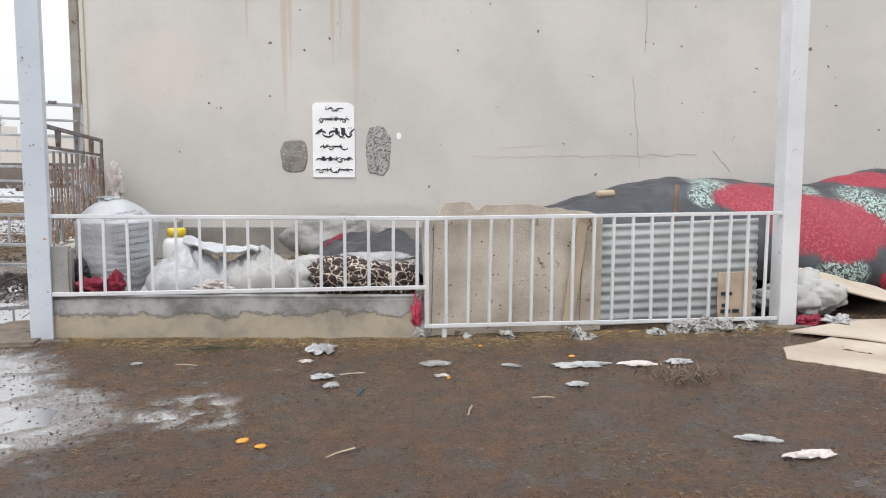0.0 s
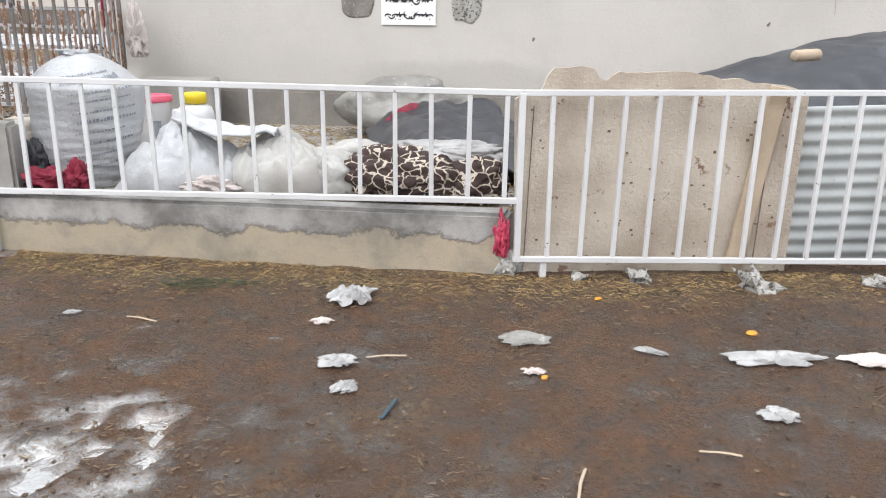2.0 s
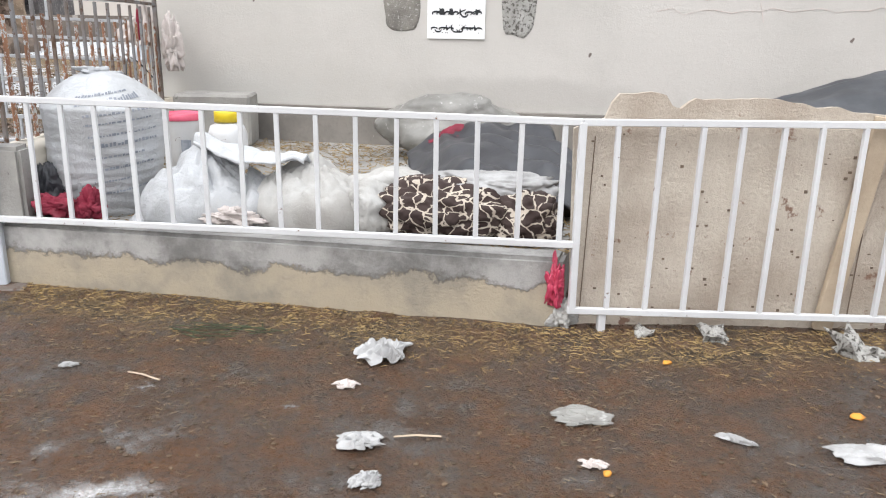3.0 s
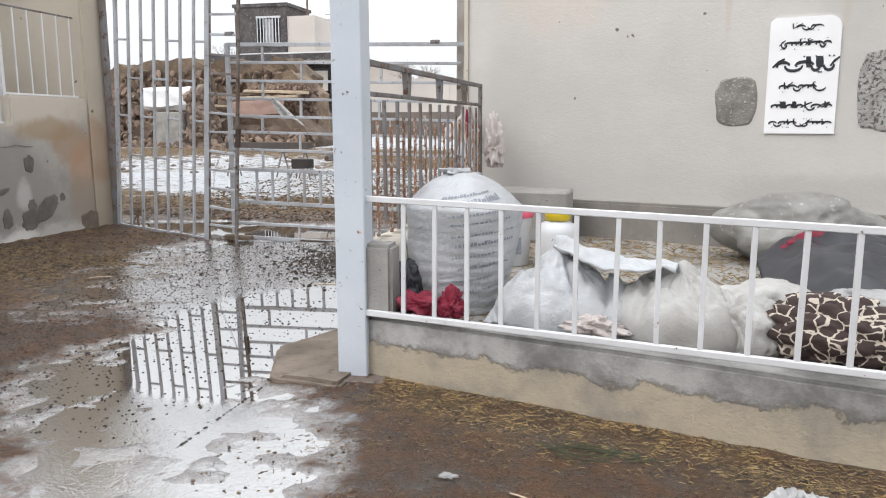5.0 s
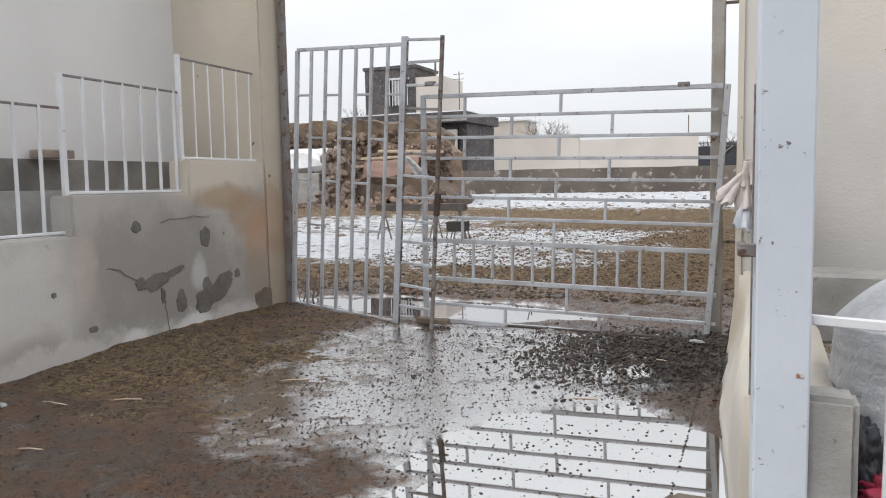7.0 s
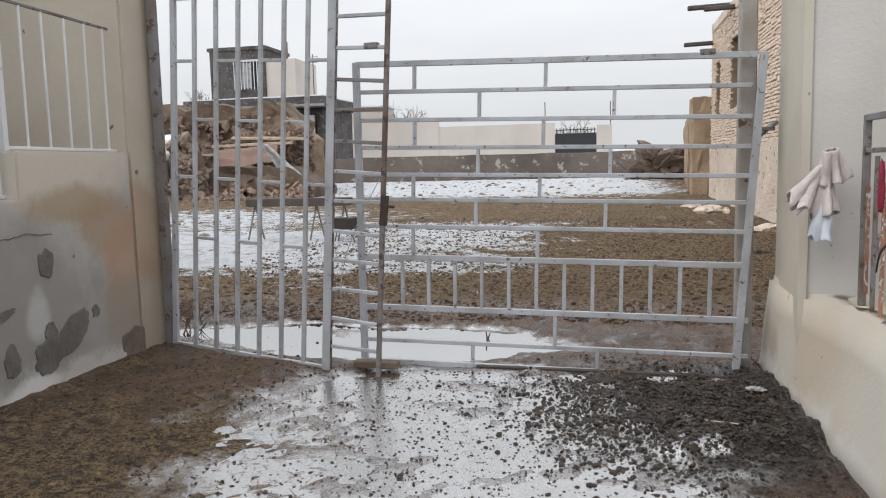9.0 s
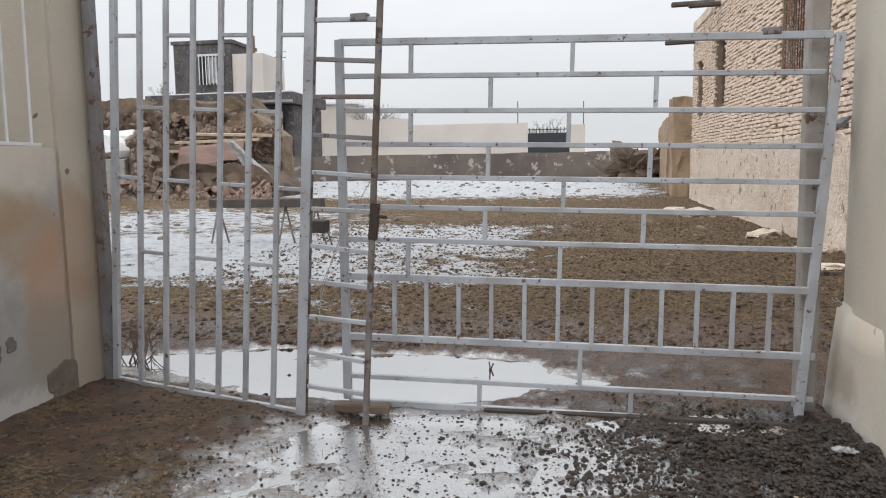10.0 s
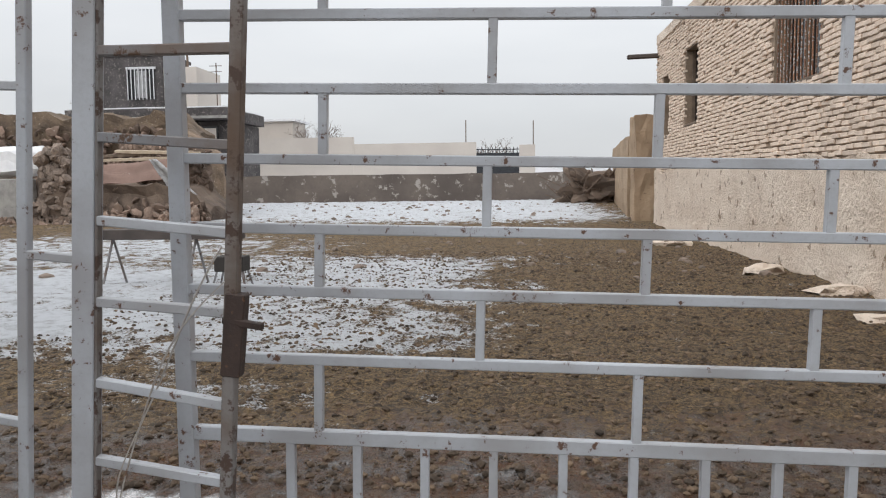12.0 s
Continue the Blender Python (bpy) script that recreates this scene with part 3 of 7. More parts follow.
def zones(x, y):
    """Height and cover of the ground: height, snow, straw, mud, damp, film of water."""
    x, y = np.asarray(x, float), np.asarray(y, float)
    yard = np.clip((y - 10.2) / 0.8, 0, 1)
    passage = np.clip((-1.9 - x) / 0.4, 0, 1) * (1 - yard)
    h = 0.014 + (0.008 + 0.012 * passage + 0.03 * yard) * 2 * fbm(x * 2, y * 2, 3) + (0.009 + 0.009 * passage + 0.025 * yard) * 2 * fbm(x * 9, y * 9, 5, 3)
    deep = blob_mask(x, y, -2.85, 6.8, 0.75, 1.0, 0.3)
    # bright sky reflection put into the film's outline; the floor is wet beyond it
    film = np.maximum(blob_mask(x, y, -4.35, 8.3, 1.6, 1.8, 0.35), 0.9 * blob_mask(x, y, -3.05, 5.7, 0.75, 1.2, 0.35))
    film = np.maximum(film, blob_mask(x, y, -2.3, 4.5, 0.72, 0.95, 0.35))
    film = np.maximum(film, 0.8 * blob_mask(x, y, -1.95, 3.5, 0.62, 0.8, 0.4))
    film = np.maximum(film, blob_mask(x, y, -4.7, 9.3, 1.0, 0.8, 0.35))
    pool = blob_mask(x, y, -0.78, 3.48, 0.32, 0.26, 0.5) * np.clip(0.4 + 4.0 * fbm(x * 13, y * 13, 61, 3), 0, 1)
    film = film * np.clip(0.9 + 0.7 * fbm(x * 5, y * 5, 41) + 0.7 * fbm(x * 14, y * 14, 43, 3), 0, 1)
    film = np.maximum(film, blob_mask(x, y, -3.4, 7.2, 0.9, 1.0, 0.4))
    ice = blob_mask(x, y, -5.7, 10.85, 2.1, 0.66, 0.25) * np.clip(0.95 + 1.5 * fbm(x * 2.5, y * 2.5, 47), 0, 1)
    heap = blob_mask(x, y, -2.75, 9.2, 0.65, 0.9, 0.4)
    h = 0.014 + (h - 0.014) * (1 - 0.15 * film) * (1 - 0.8 * ice)
    bank = np.clip((-5.3 - x) / 1.6, 0, 1) * np.clip((y - 6.3) / 1.5, 0, 1) * (1 - yard)
    h = h - 0.05 * deep - 0.024 * film * (1 - deep) - 0.075 * ice - 0.045 * pool + 0.012 * (1 - np.maximum(film, deep)) + heap * (0.05 + 0.2 * fbm(x * 6, y * 6, 8, 4)) + 0.1 * bank
    far_rise = np.clip((y - 26) / 24, 0, 1)
    h = h + 0.02 * yard + 0.5 * far_rise ** 1.2 - 0.05 * blob_mask(x, y, -2.85, 9.95, 0.35, 0.22, 0.3)
    foot = 5.71 - 0.28 * (x + 1.9)
    foot = np.where(x > 0.85, 4.94 - 0.073 * (x - 0.85), foot)
    along = np.clip(1 - np.abs(y - foot + 0.28) / 0.42, 0, 1) * (x > -1.9) * (x < 4.2)
    left = blob_mask(x, y, -6.5, 9.1, 0.95, 1.6, 0.35) + blob_mask(x, y, -5.7, 7.4, 1.1, 1.15, 0.4) + blob_mask(x, y, -6.6, 7.6, 0.7, 0.9, 0.4)
    straw = np.clip(along * (0.5 + 0.9 * fbm(x * 4, y * 4, 31)) + left * (0.42 + 0.9 * fbm(x * 2.5, y * 2.5, 32)) + 0.3 * blob_mask(x, y, 0.2, 3.4, 0.8, 0.6) + 0.35 * blob_mask(x, y, 2.3, 3.4, 0.8, 0.5), 0, 1) * (1 - yard)
    far = np.clip((y - 12.0) / 1.5, 0, 1)
    straw = np.maximum(straw, (0.66 + 0.5 * fbm(x * 0.7, y * 0.7, 33)) * far + 0.25 * yard)
    snow = 0.72 * blob_mask(x, y, -9.5, 18.5, 5.0, 2.9, 0.4) + 0.6 * blob_mask(x, y, -15, 25, 6.0, 5.0, 0.6) + 0.8 * np.clip((y - 33 + 5 * fbm(x * 0.15, y * 0.15, 2)) / 4, 0, 1) * np.clip((1.5 - x) / 3, 0, 1)
    snow = snow + 0.5 * blob_mask(x, y, -8.2, 15.2, 2.6, 1.2, 0.6) + 0.34 * blob_mask(x, y, -7.2, 13.1, 2.4, 0.7, 0.6) + 0.5 * blob_mask(x, y, -6.5, 22.5, 3.0, 1.5, 0.5)
    snow = snow + 0.6 * blob_mask(x, y, -6.1, 20.9, 1.3, 1.7, 0.4) + 0.42 * blob_mask(x, y, -5.5, 15.7, 1.4, 1.2, 0.6)
    snow = np.clip(snow, 0, 1) * far + 0.9 * np.clip((y - 56) / 10, 0, 1)
    mud = np.clip(heap + 0.55 * blob_mask(x, y, -3.4, 9.0, 1.4, 1.3, 0.5) + 0.22 * yard * (1 - far), 0, 1)
    damp = np.clip(1.0 - 0.8 * left - 0.9 * far - 0.3 * along, 0, 1)
    # the film's last term is sheen added to brighten the floor, without water
    return h, np.clip(snow, 0, 1), np.clip(straw, 0, 1), mud, damp, np.clip(film + deep + ice + 0.5 * pool + 0.3 * blob_mask(x, y, -1.1, 3.6, 0.8, 0.6, 0.5), 0, 1)


def ground_at(x, y):
    return float(zones(x, y)[0])


def steps(*runs):
    """Grid lines: runs of (from, to, step)."""
    out = []
    for a, b, d in runs:
        k = max(1, round((b - a) / d))
        out += [a + (b - a) * i / k for i in range(k)]
    return np.array(out + [runs[-1][1]])


gxs = steps((-420, -60, 60), (-60, -26, 2.0), (-26, -13, 0.3), (-13, -7.1, 0.12), (-7.1, -1.6, 0.04), (-1.6, 0.2, 0.035), (0.2, 4.6, 0.06), (4.6, 12, 0.6), (12, 60, 6), (60, 420, 60))
gys = steps((-60, -4, 4), (-4, 1.5, 0.2), (1.5, 12.2, 0.042), (12.2, 20, 0.09), (20, 34, 0.2), (34, 62, 0.6), (62, 120, 6), (120, 700, 60))
GX, GY = np.meshgrid(gxs, gys)
hz, sn, sw, mu, dm, fl = zones(GX.ravel(), GY.ravel())
co = np.stack([GX.ravel(), GY.ravel(), hz], 1)
nx, ny = len(gxs), len(gys)
idx = np.arange(nx * ny).reshape(ny, nx)
quads = np.stack([idx[:-1, :-1], idx[:-1, 1:], idx[1:, 1:], idx[1:, :-1]], -1).reshape(-1, 4)
me = bpy.data.meshes.new("ground")
me.vertices.add(len(co))
me.vertices.foreach_set("co", co.ravel())
me.loops.add(quads.size)
me.loops.foreach_set("vertex_index", quads.ravel())
me.polygons.add(len(quads))
me.polygons.foreach_set("loop_start", np.arange(0, quads.size, 4))
me.polygons.foreach_set("use_smooth", [True] * len(quads))
me.update(calc_edges=True)
for name, values in (("snow", sn), ("straw", sw), ("mud", mu), ("damp", dm), ("film", fl)):
    me.attributes.new(name, "FLOAT", "POINT").data.foreach_set("value", values.astype(np.float32))
me.materials.append(M_GROUND)
tagged(new("ground", me), "wet muddy yard ground with straw, snow patches and puddles", "ground", kind="structure")
bm = bmesh.new()
bmesh.ops.create_grid(bm, x_segments=2, y_segments=2, size=1, matrix=Matrix.Translation((-4.2, 6.75, 0)) @ Matrix.Diagonal((4.2, 5.75, 1, 1)))
tagged(link(bm, "water", M_WATER), "shallow brown puddle water reflecting the sky", "puddle", kind="structure")


# ---- structure ----
def prism(pts, z0, z1, bm=None):
    """An upright prism over a polygon of the plan."""
    bm = bm or bmesh.new()
    lo = [bm.verts.new((x, y, z0)) for x, y in pts]
    hi = [bm.verts.new((x, y, z1)) for x, y in pts]
    k = len(pts)
    fs = [bm.faces.new(hi), bm.faces.new(lo[::-1])]
    fs += [bm.faces.new((lo[i], lo[(i + 1) % k], hi[(i + 1) % k], hi[i])) for i in range(k)]
    bmesh.ops.recalc_face_normals(bm, faces=fs)
    return bm


def worn(bm, cut=0.25, amp=0.008, scale=3.0, passes=1):
    """Cuts long edges and shifts the points a little, so that edges are not ruled lines."""
    for _ in range(passes):
        es = [e for e in bm.edges if e.calc_length() > cut]
        if not es:
            break
        bmesh.ops.subdivide_edges(bm, edges=es, cuts=1, use_grid_fill=True)
    for v in bm.verts:
        v.co += Vector(noise.noise_vector(v.co * scale)) * amp
    return bm


def flat(name, pts, z0, z1, material, label, wear=0.0, category="wall"):
    bm = prism(pts, z0, z1)
    if wear:
        bmesh.ops.triangulate(bm, faces=[f for f in bm.faces if len(f.verts) > 4])
        bevels = [e for e in bm.edges]
        bmesh.ops.bevel(bm, geom=bevels, offset=0.02, segments=2, affect="EDGES")
        worn(bm, 0.3, wear, 3.0, 3)
    return tagged(link(bm, name, material), label, category, kind="structure")


flat("wall_long", [(-2.22, 9.5), (11, wall_y(11)), (11.2, wall_y(11) + 0.7), (-2.17, 10.29)], -0.1, 4.4, M_LONG, "long pale plastered wall with rust streaks above the pen", 0.006)
flat("wall_pier", [(-2.235, 9.495), (-2.19, 9.47), (-2.15, 10.31), (-2.185, 10.31)], -0.1, 4.38, M_SIDE, "cream plastered end of the long wall beside the gate")
bm = box((-2.3, 5.9, -0.1), (-1.78, 10.33, 0.68))
bmesh.ops.bevel(bm, geom=bm.edges[:], offset=0.03, segments=2, affect="EDGES")
worn(bm, 0.2, 0.0, 3.0, 5)
for v in bm.verts:
    if v.co.x < -2.05:
        v.co.x += max(0.2 * max(0.0, min(1.0, (8.2 - v.co.y) / 2.2)), (0.2 - 0.12 * max(0.0, min(1.0, (v.co.y - 9.0) / 0.6))) * max(0.0, min(1.0, v.co.z / 0.68)) ** 0.7)
    v.co += Vector(noise.noise_vector(v.co * 2.5)) * 0.018 + Vector(noise.noise_vector(v.co * 9)) * 0.005
tagged(link(bm, "wall_passage", M_SIDE, True), "low battered cream plaster wall under the rusty railing", "wall", kind="structure")
flat("wall_end_block", [(-2.02, 5.70), (-1.76, 5.67), (-1.76, 5.83), (-2.02, 5.845)], 0.36, 0.74, M_CONC, "grey cement block closing the low wall beside the post", 0.004)
flat("wall_kerb", [(-1.95, 5.72), (0.84, 4.97), (0.9, 5.12), (-1.9, 5.87)], -0.1, 0.35, M_KERB, "low kerb wall of patched grey cement and yellow plaster", 0.006)
flat("floor_pen", [(-1.78, 5.83), (0.88, 5.1), (1.9, wall_y(1.9)), (-1.78, wall_y(-1.78))], -0.1, 0.33, M_CONC, "raised cement floor of the pen with chaff", 0.0, "floor")
plx = [(-1.78, -0.10), (8.0, -0.10), (8.0, 0.02), (-1.78, 0.02)]
flat("plinth", [(x, wall_y(x) + d) for x, d in plx], 0.0, 0.66, M_DARKBAND, "rough dark cement plinth along the long wall", 0.008, "plinth")
bm = bmesh.new()
prof = [(-6, -0.1), (9.88, -0.1), (9.88, 1.66), (8.72, 1.66), (8.72, 1.36), (7.41, 1.36), (7.41, 1.05), (-6, 1.05)]
fc = bm.faces.new([bm.verts.new((LEFT, y, z)) for y, z in prof])
geom = bmesh.ops.extrude_face_region(bm, geom=[fc])
bmesh.ops.translate(bm, verts=[v for v in geom["geom"] if isinstance(v, bmesh.types.BMVert)], vec=(-0.24, 0, 0))
bmesh.ops.recalc_face_normals(bm, faces=bm.faces)
bmesh.ops.bevel(bm, geom=[e for e in bm.edges], offset=0.015, segments=2, affect="EDGES")
bmesh.ops.triangulate(bm, faces=[f for f in bm.faces if len(f.verts) > 4])
worn(bm, 0.3, 0.006, 3.0, 3)
tagged(link(bm, "wall_left_stair", M_LEFT), "stepped stair wall of stained grey and cream plaster", "wall", kind="structure")
flat("wall_left_pier", [(LEFT, 9.884), (LEFT + 0.05, 10.3), (LEFT - 1.6, 10.35), (LEFT - 1.6, 9.884)], -0.1, 4.4, M_PIER, "cream plastered pier at the gate", 0.008)
flat("wall_left_house", [(LEFT - 1.15, -6), (LEFT - 1.15, 9.9), (LEFT - 1.4, 9.9), (LEFT - 1.4, -6)], -0.1, 4.4, M_GREYWALL, "grey plastered house wall behind the stair wall", 0.0)
flat("plinth_left", [(LEFT - 1.09, -6), (LEFT - 1.09, 9.86), (LEFT - 1.155, 9.86), (LEFT - 1.155, -6)], 0.0, 1.68, M_DARKBAND, "dark damp cement plinth behind the stair railing", 0.006, "plinth")
flat("ledge_left", [(LEFT - 0.85, -6), (LEFT - 0.85, 9.84), (LEFT - 1.085, 9.84), (LEFT - 1.085, -6)], 1.0, 1.4, M_CONC, "stained cement ledge under the dark plinth", 0.006, "ledge")
flat("floor_terrace", [(LEFT - 0.25, -6), (LEFT - 0.25, 9.86), (LEFT - 1.08, 9.86), (LEFT - 1.08, -6)], -0.1, 1.0, M_CONC, "raised cement terrace behind the stair wall", 0.0, "floor")
flat("pad", [(-2.6, 6.0), (-2.4, 5.52), (-1.98, 5.48), (-1.96, 5.71), (-2.12, 5.95), (-2.14, 6.5), (-2.4, 6.5)], -0.1, 0.045, M_FOOTING, "worn cement footing round the post", 0.012, "footing")
# the unseen side of the yard behind the camera, closed by added plain walls
flat("wall_back", [(LEFT - 1.4, -6.3), (11, -6.3), (11, -6.0), (LEFT - 1.4, -6.0)], -0.1, 3.0, M_GREYWALL, "plain grey plastered wall, added unseen to close the yard")
flat("wall_east", [(11, -6.0), (11.3, -6.0), (11.3, 6), (11, 6)], -0.1, 3.0, M_GREYWALL, "plain grey plastered side wall, added unseen to close the yard")

# ---- posts ----
for x, y, rz, tall, lab in ((-1.985, 5.735, 4.0, 3.9, "pale blue-grey painted square steel post with chipped paint"), (4.0, 4.70, -6.0, 3.9, "white painted square steel post at the end of the fence")):
    post = thing("square_post", lab, "post", "canopy posts", at=(x, y, 0), rz=rz)
    part("shaft", box((-0.08, -0.08, -0.05), (0.08, 0.08, tall), bevel=0.006), M_POST if x < 0 else M_WHITE, post)
    part("base_plate", box((-0.17, -0.17, 0.0), (0.19, 0.14, 0.03), bevel=0.004), M_GATERUST, post, "rusty steel base plate")
    if x < 0:
        latch = bar((-0.08, -0.03, 1.19), (-0.13, -0.035, 1.19), 0.05, 0.04)
        bar((-0.12, -0.06, 1.185), (-0.12, 0.02, 1.2), 0.028, 0.028, latch)
        part("latch", latch, M_GATERUST, post, "rusty latch stub")
        part("rust_patch", box((0.04, -0.0825, 0.8), (0.062, -0.079, 0.815), bevel=0.001), M_SLAT, post, "orange rust spot")
    else:
        part("hook", bar((0.085, 0, 0.93), (0.13, 0, 0.9), 0.015), M_WHITE, post)

# ---- white fence ----
fence = thing("railing", "white painted steel railing with square bars before the pen", "railing", at=(*FA, 0))
inv = fence.matrix_world.inverted()


def fpart(name, bm):
    bm.transform(inv)
    return part(name, bm, M_WHITE, fence)


fpart("rail", bar((-1.96, 5.725, 0.977), (*FB, 0.965), 0.026, 0.03))
fpart("rail", bar((*FB, 0.965), (FC[0] + 0.06, FC[1], 0.985), 0.026, 0.03))
fpart("rail", bar((-1.95, 5.69, 0.377), (-1.72, 5.66, 0.372), 0.03, 0.032))
fpart("rail", bar((-1.74, 5.662, 0.373), (FB[0], FB[1], 0.43), 0.03, 0.03))
fpart("rail", bar((FB[0] - 0.02, FB[1], 0.125), (FC[0] + 0.04, FC[1], 0.085), 0.026, 0.03))
for i in range(15):
    f = (0.03 + 0.1788 * i) / 2.605
    x, y = lerp((-1.72, 5.66), FB, f)
    fpart("bar", bar((x, y, 0.372 + 0.058 * f), (x + random.uniform(-0.008, 0.008), y, 0.968), 0.022, bevel=0.002))
fpart("bar", bar((*FB, 0.12), (*FB, 0.965), 0.03, bevel=0.002))
for i in range(17):
    f = (0.155 + 0.1713 * i) / (FC[0] - FB[0])
    x, y = lerp(FB, FC, f)
    fpart("bar", bar((x, y, 0.12 - 0.035 * f), (x + random.uniform(-0.012, 0.012), y, 0.968 + 0.015 * f), 0.022, bevel=0.002))
fpart("foot", bar((FB[0] + 0.14, FB[1], 0.0), (FB[0] + 0.14, FB[1], 0.12), 0.035))

# ---- rusty side railing on the low wall ----
rail2 = thing("rusty_railing", "rusty steel railing of flat slats on the low wall", "railing", at=(-2.03, 5.85, 0.68))
inv2 = rail2.matrix_world.inverted()
RY0, RY1 = 5.85, 9.12


def rx(y):
    return -2.06 + 0.02 * (y - RY0)


def rpart(name, bm, mat=M_SLAT, label=""):
    bm.transform(inv2)
    return part(name, bm, mat, rail2, label)


for z, w in ((1.705, 0.034), (1.53, 0.026)):
    rpart("rail", bar((rx(RY0), RY0, z), (rx(RY1), RY1, z), w), M_GATERUST)
for y in (RY0 + 0.02, RY1):
    rpart("stile", bar((rx(y), y, 0.68), (rx(y), y, 1.72), 0.035), M_GATERUST)
k = 26
for i in range(k):
    y = RY0 + 0.1 + (RY1 - RY0 - 0.15) * i / (k - 1)
    tall = 1.5 if i % 2 == 0 else 1.36 + random.uniform(-0.05, 0.05)
    lean = random.uniform(-0.012, 0.012)
    rpart("slat", bar((rx(y), y + lean, 0.66 + (0.1 if i % 3 == 1 else 0.0)), (rx(y), y, tall), 0.008 if i % 2 else 0.02, 0.05 if i % 2 else 0.024, bevel=0.002), M_SLAT if i % 2 else M_GATERUST)
for y in (6.9, 7.7, 8.5):
    for d in (-0.05, 0.05):
        rpart("scroll", bar((rx(y), y + d, 1.7), (rx(y), y + d * 0.4, 1.52), 0.035, 0.02), M_GATERUST)

# ---- stair railings ----
for y0, y1, z0, z1, tallpost, kk in ((5.9, 7.45, 1.075, 2.04, 0, 7), (7.45, 8.75, 1.375, 2.285, 2.31, 6), (8.75, 9.87, 1.675, 2.59, 2.62, 5)):
    X = LEFT - 0.1
    st = thing("stair_railing", "white painted steel railing on a step of the stair wall", "railing", "stair wall railings", at=(X, y0, z0))
    i3 = st.matrix_world.inverted()

    def spart(name, bm, mat=M_WHITE):
        bm.transform(i3)
        return part(name, bm, mat, st)

    spart("rail", bar((X, y0, z1), (X, y1, z1 - 0.01), 0.014, 0.02), M_GATERUST)
    spart("rail", bar((X, y0, z0 + 0.005), (X, y1, z0), 0.03, 0.022))
    if tallpost:
        spart("end_post", bar((X, y0, z0 - 0.3), (X, y0, tallpost), 0.04))
    for i in range(kk):
        y = y0 + (y1 - y0) * (i + (1 if tallpost else 0.4)) / (kk + (0.35 if tallpost else 0.4))
        spart("bar", bar((X, y, z0), (X, y + random.uniform(-0.012, 0.012), z1), 0.013 if y0 > 8.7 else 0.022, bevel=0.002))
    if not tallpost:
        for j in range(1, 60):
            y = y0 - 0.205 * j
            if y < -1:
                break
            spart("bar", bar((X, y, z0), (X, y, z1), 0.02, bevel=0.0))
        spart("rail", bar((X, -1, z1), (X, y0, z1), 0.014, 0.02))
        spart("rail", bar((X, -1, z0), (X, y0, z0), 0.03, 0.022))
brick = tagged(link(box((LEFT - 1.09, 7.95, 1.684), (LEFT - 0.93, 8.3, 1.76), bevel=0.008), "brick", M_STONE), "weathered brick lying on the dark plinth ledge", "brick")
brick.matrix_world = pose(0, 0, 0)

# ---- peeled plaster and cracks on the stair wall ----
def peel(y, z, ry, rz_, turn, seed, material=M_PEEL):
    """A ragged hole in the plaster skin that shows dark cement, with a thin lip round it."""
    bm = bmesh.new()
    k_, rings = 36, []
    for s_, d in ((1.06, -0.01), (1.0, 0.007), (0.93, 0.0085), (0.5, 0.0075)):
        ring = []
        for i in range(k_):
            a = 2 * math.pi * i / k_
            f = 1 + 0.34 * noise.noise(Vector((math.cos(a) * 1.6, math.sin(a) * 1.6, seed))) + 0.14 * noise.noise(Vector((math.cos(a) * 5, math.sin(a) * 5, seed)))
            u, w = ry * f * s_ * math.cos(a), rz_ * f * s_ * math.sin(a)
            ring.append(bm.verts.new((LEFT + d, y + u * math.cos(turn) - w * math.sin(turn), z + u * math.sin(turn) + w * math.cos(turn))))
        rings.append(ring)
    for a_, b_ in zip(rings, rings[1:]):
        for i in range(k_):
            bm.faces.new((a_[i], a_[(i + 1) % k_], b_[(i + 1) % k_], b_[i]))
    bm.faces.new(rings[-1])
    bmesh.ops.recalc_face_normals(bm, faces=bm.faces)
    tagged(link(bm, "peeled_patch", material), "ragged patch of dark cement where the plaster has peeled", "wall patch", "peeled patches")


for i, (y, z, ry, rz_, turn) in enumerate(((8.05, 1.08, 0.055, 0.045, 0.3), (8.9, 0.94, 0.075, 0.085, 0.0), (8.065, 0.595, 0.055, 0.05, 0.0), (8.25, 0.588, 0.14, 0.075, 0.25), (8.45, 0.65, 0.17, 0.032, 0.22), (8.32, 0.46, 0.026, 0.07, 0.1), (8.545, 0.37, 0.068, 0.09, 0.0), (8.86, 0.33, 0.14, 0.1, 0.3), (8.9, 0.47, 0.055, 0.075, 0.0), (9.12, 0.44, 0.2, 0.105, 0.55), (9.36, 0.533, 0.04, 0.045, 0.4), (7.55, 0.3, 0.04, 0.025, 0.0), (7.2, 0.62, 0.02, 0.02, 0.0))):
    peel(y, z, ry, rz_, turn, i * 3.1)
peel(9.8, 0.2, 0.16, 0.14, 0.0, 51, M_FOOTING)
for pts_ in (((7.7, 0.76), (7.83, 0.743), (7.9, 0.69), (8.03, 0.63)), ((8.335, 0.42), (8.35, 0.33), (8.365, 0.22), (8.37, 0.1), (8.41, 0.02)), ((8.33, 1.098), (8.45, 1.13), (8.6, 1.12), (8.75, 1.14), (8.97, 1.117))):
    bm = bmesh.new()
    for (y0, z0), (y1, z1) in zip(pts_, pts_[1:]):
        bar((LEFT + 0.006, y0, z0), (LEFT + 0.006, y1, z1), 0.003, 0.006, bm, 0)
    tagged(link(worn(bm, 0.04, 0.01, 20, 2), "wall_crack", M_MUDDARK), "thin dark crack in the stained plaster", "crack", "cracks in the stair wall")

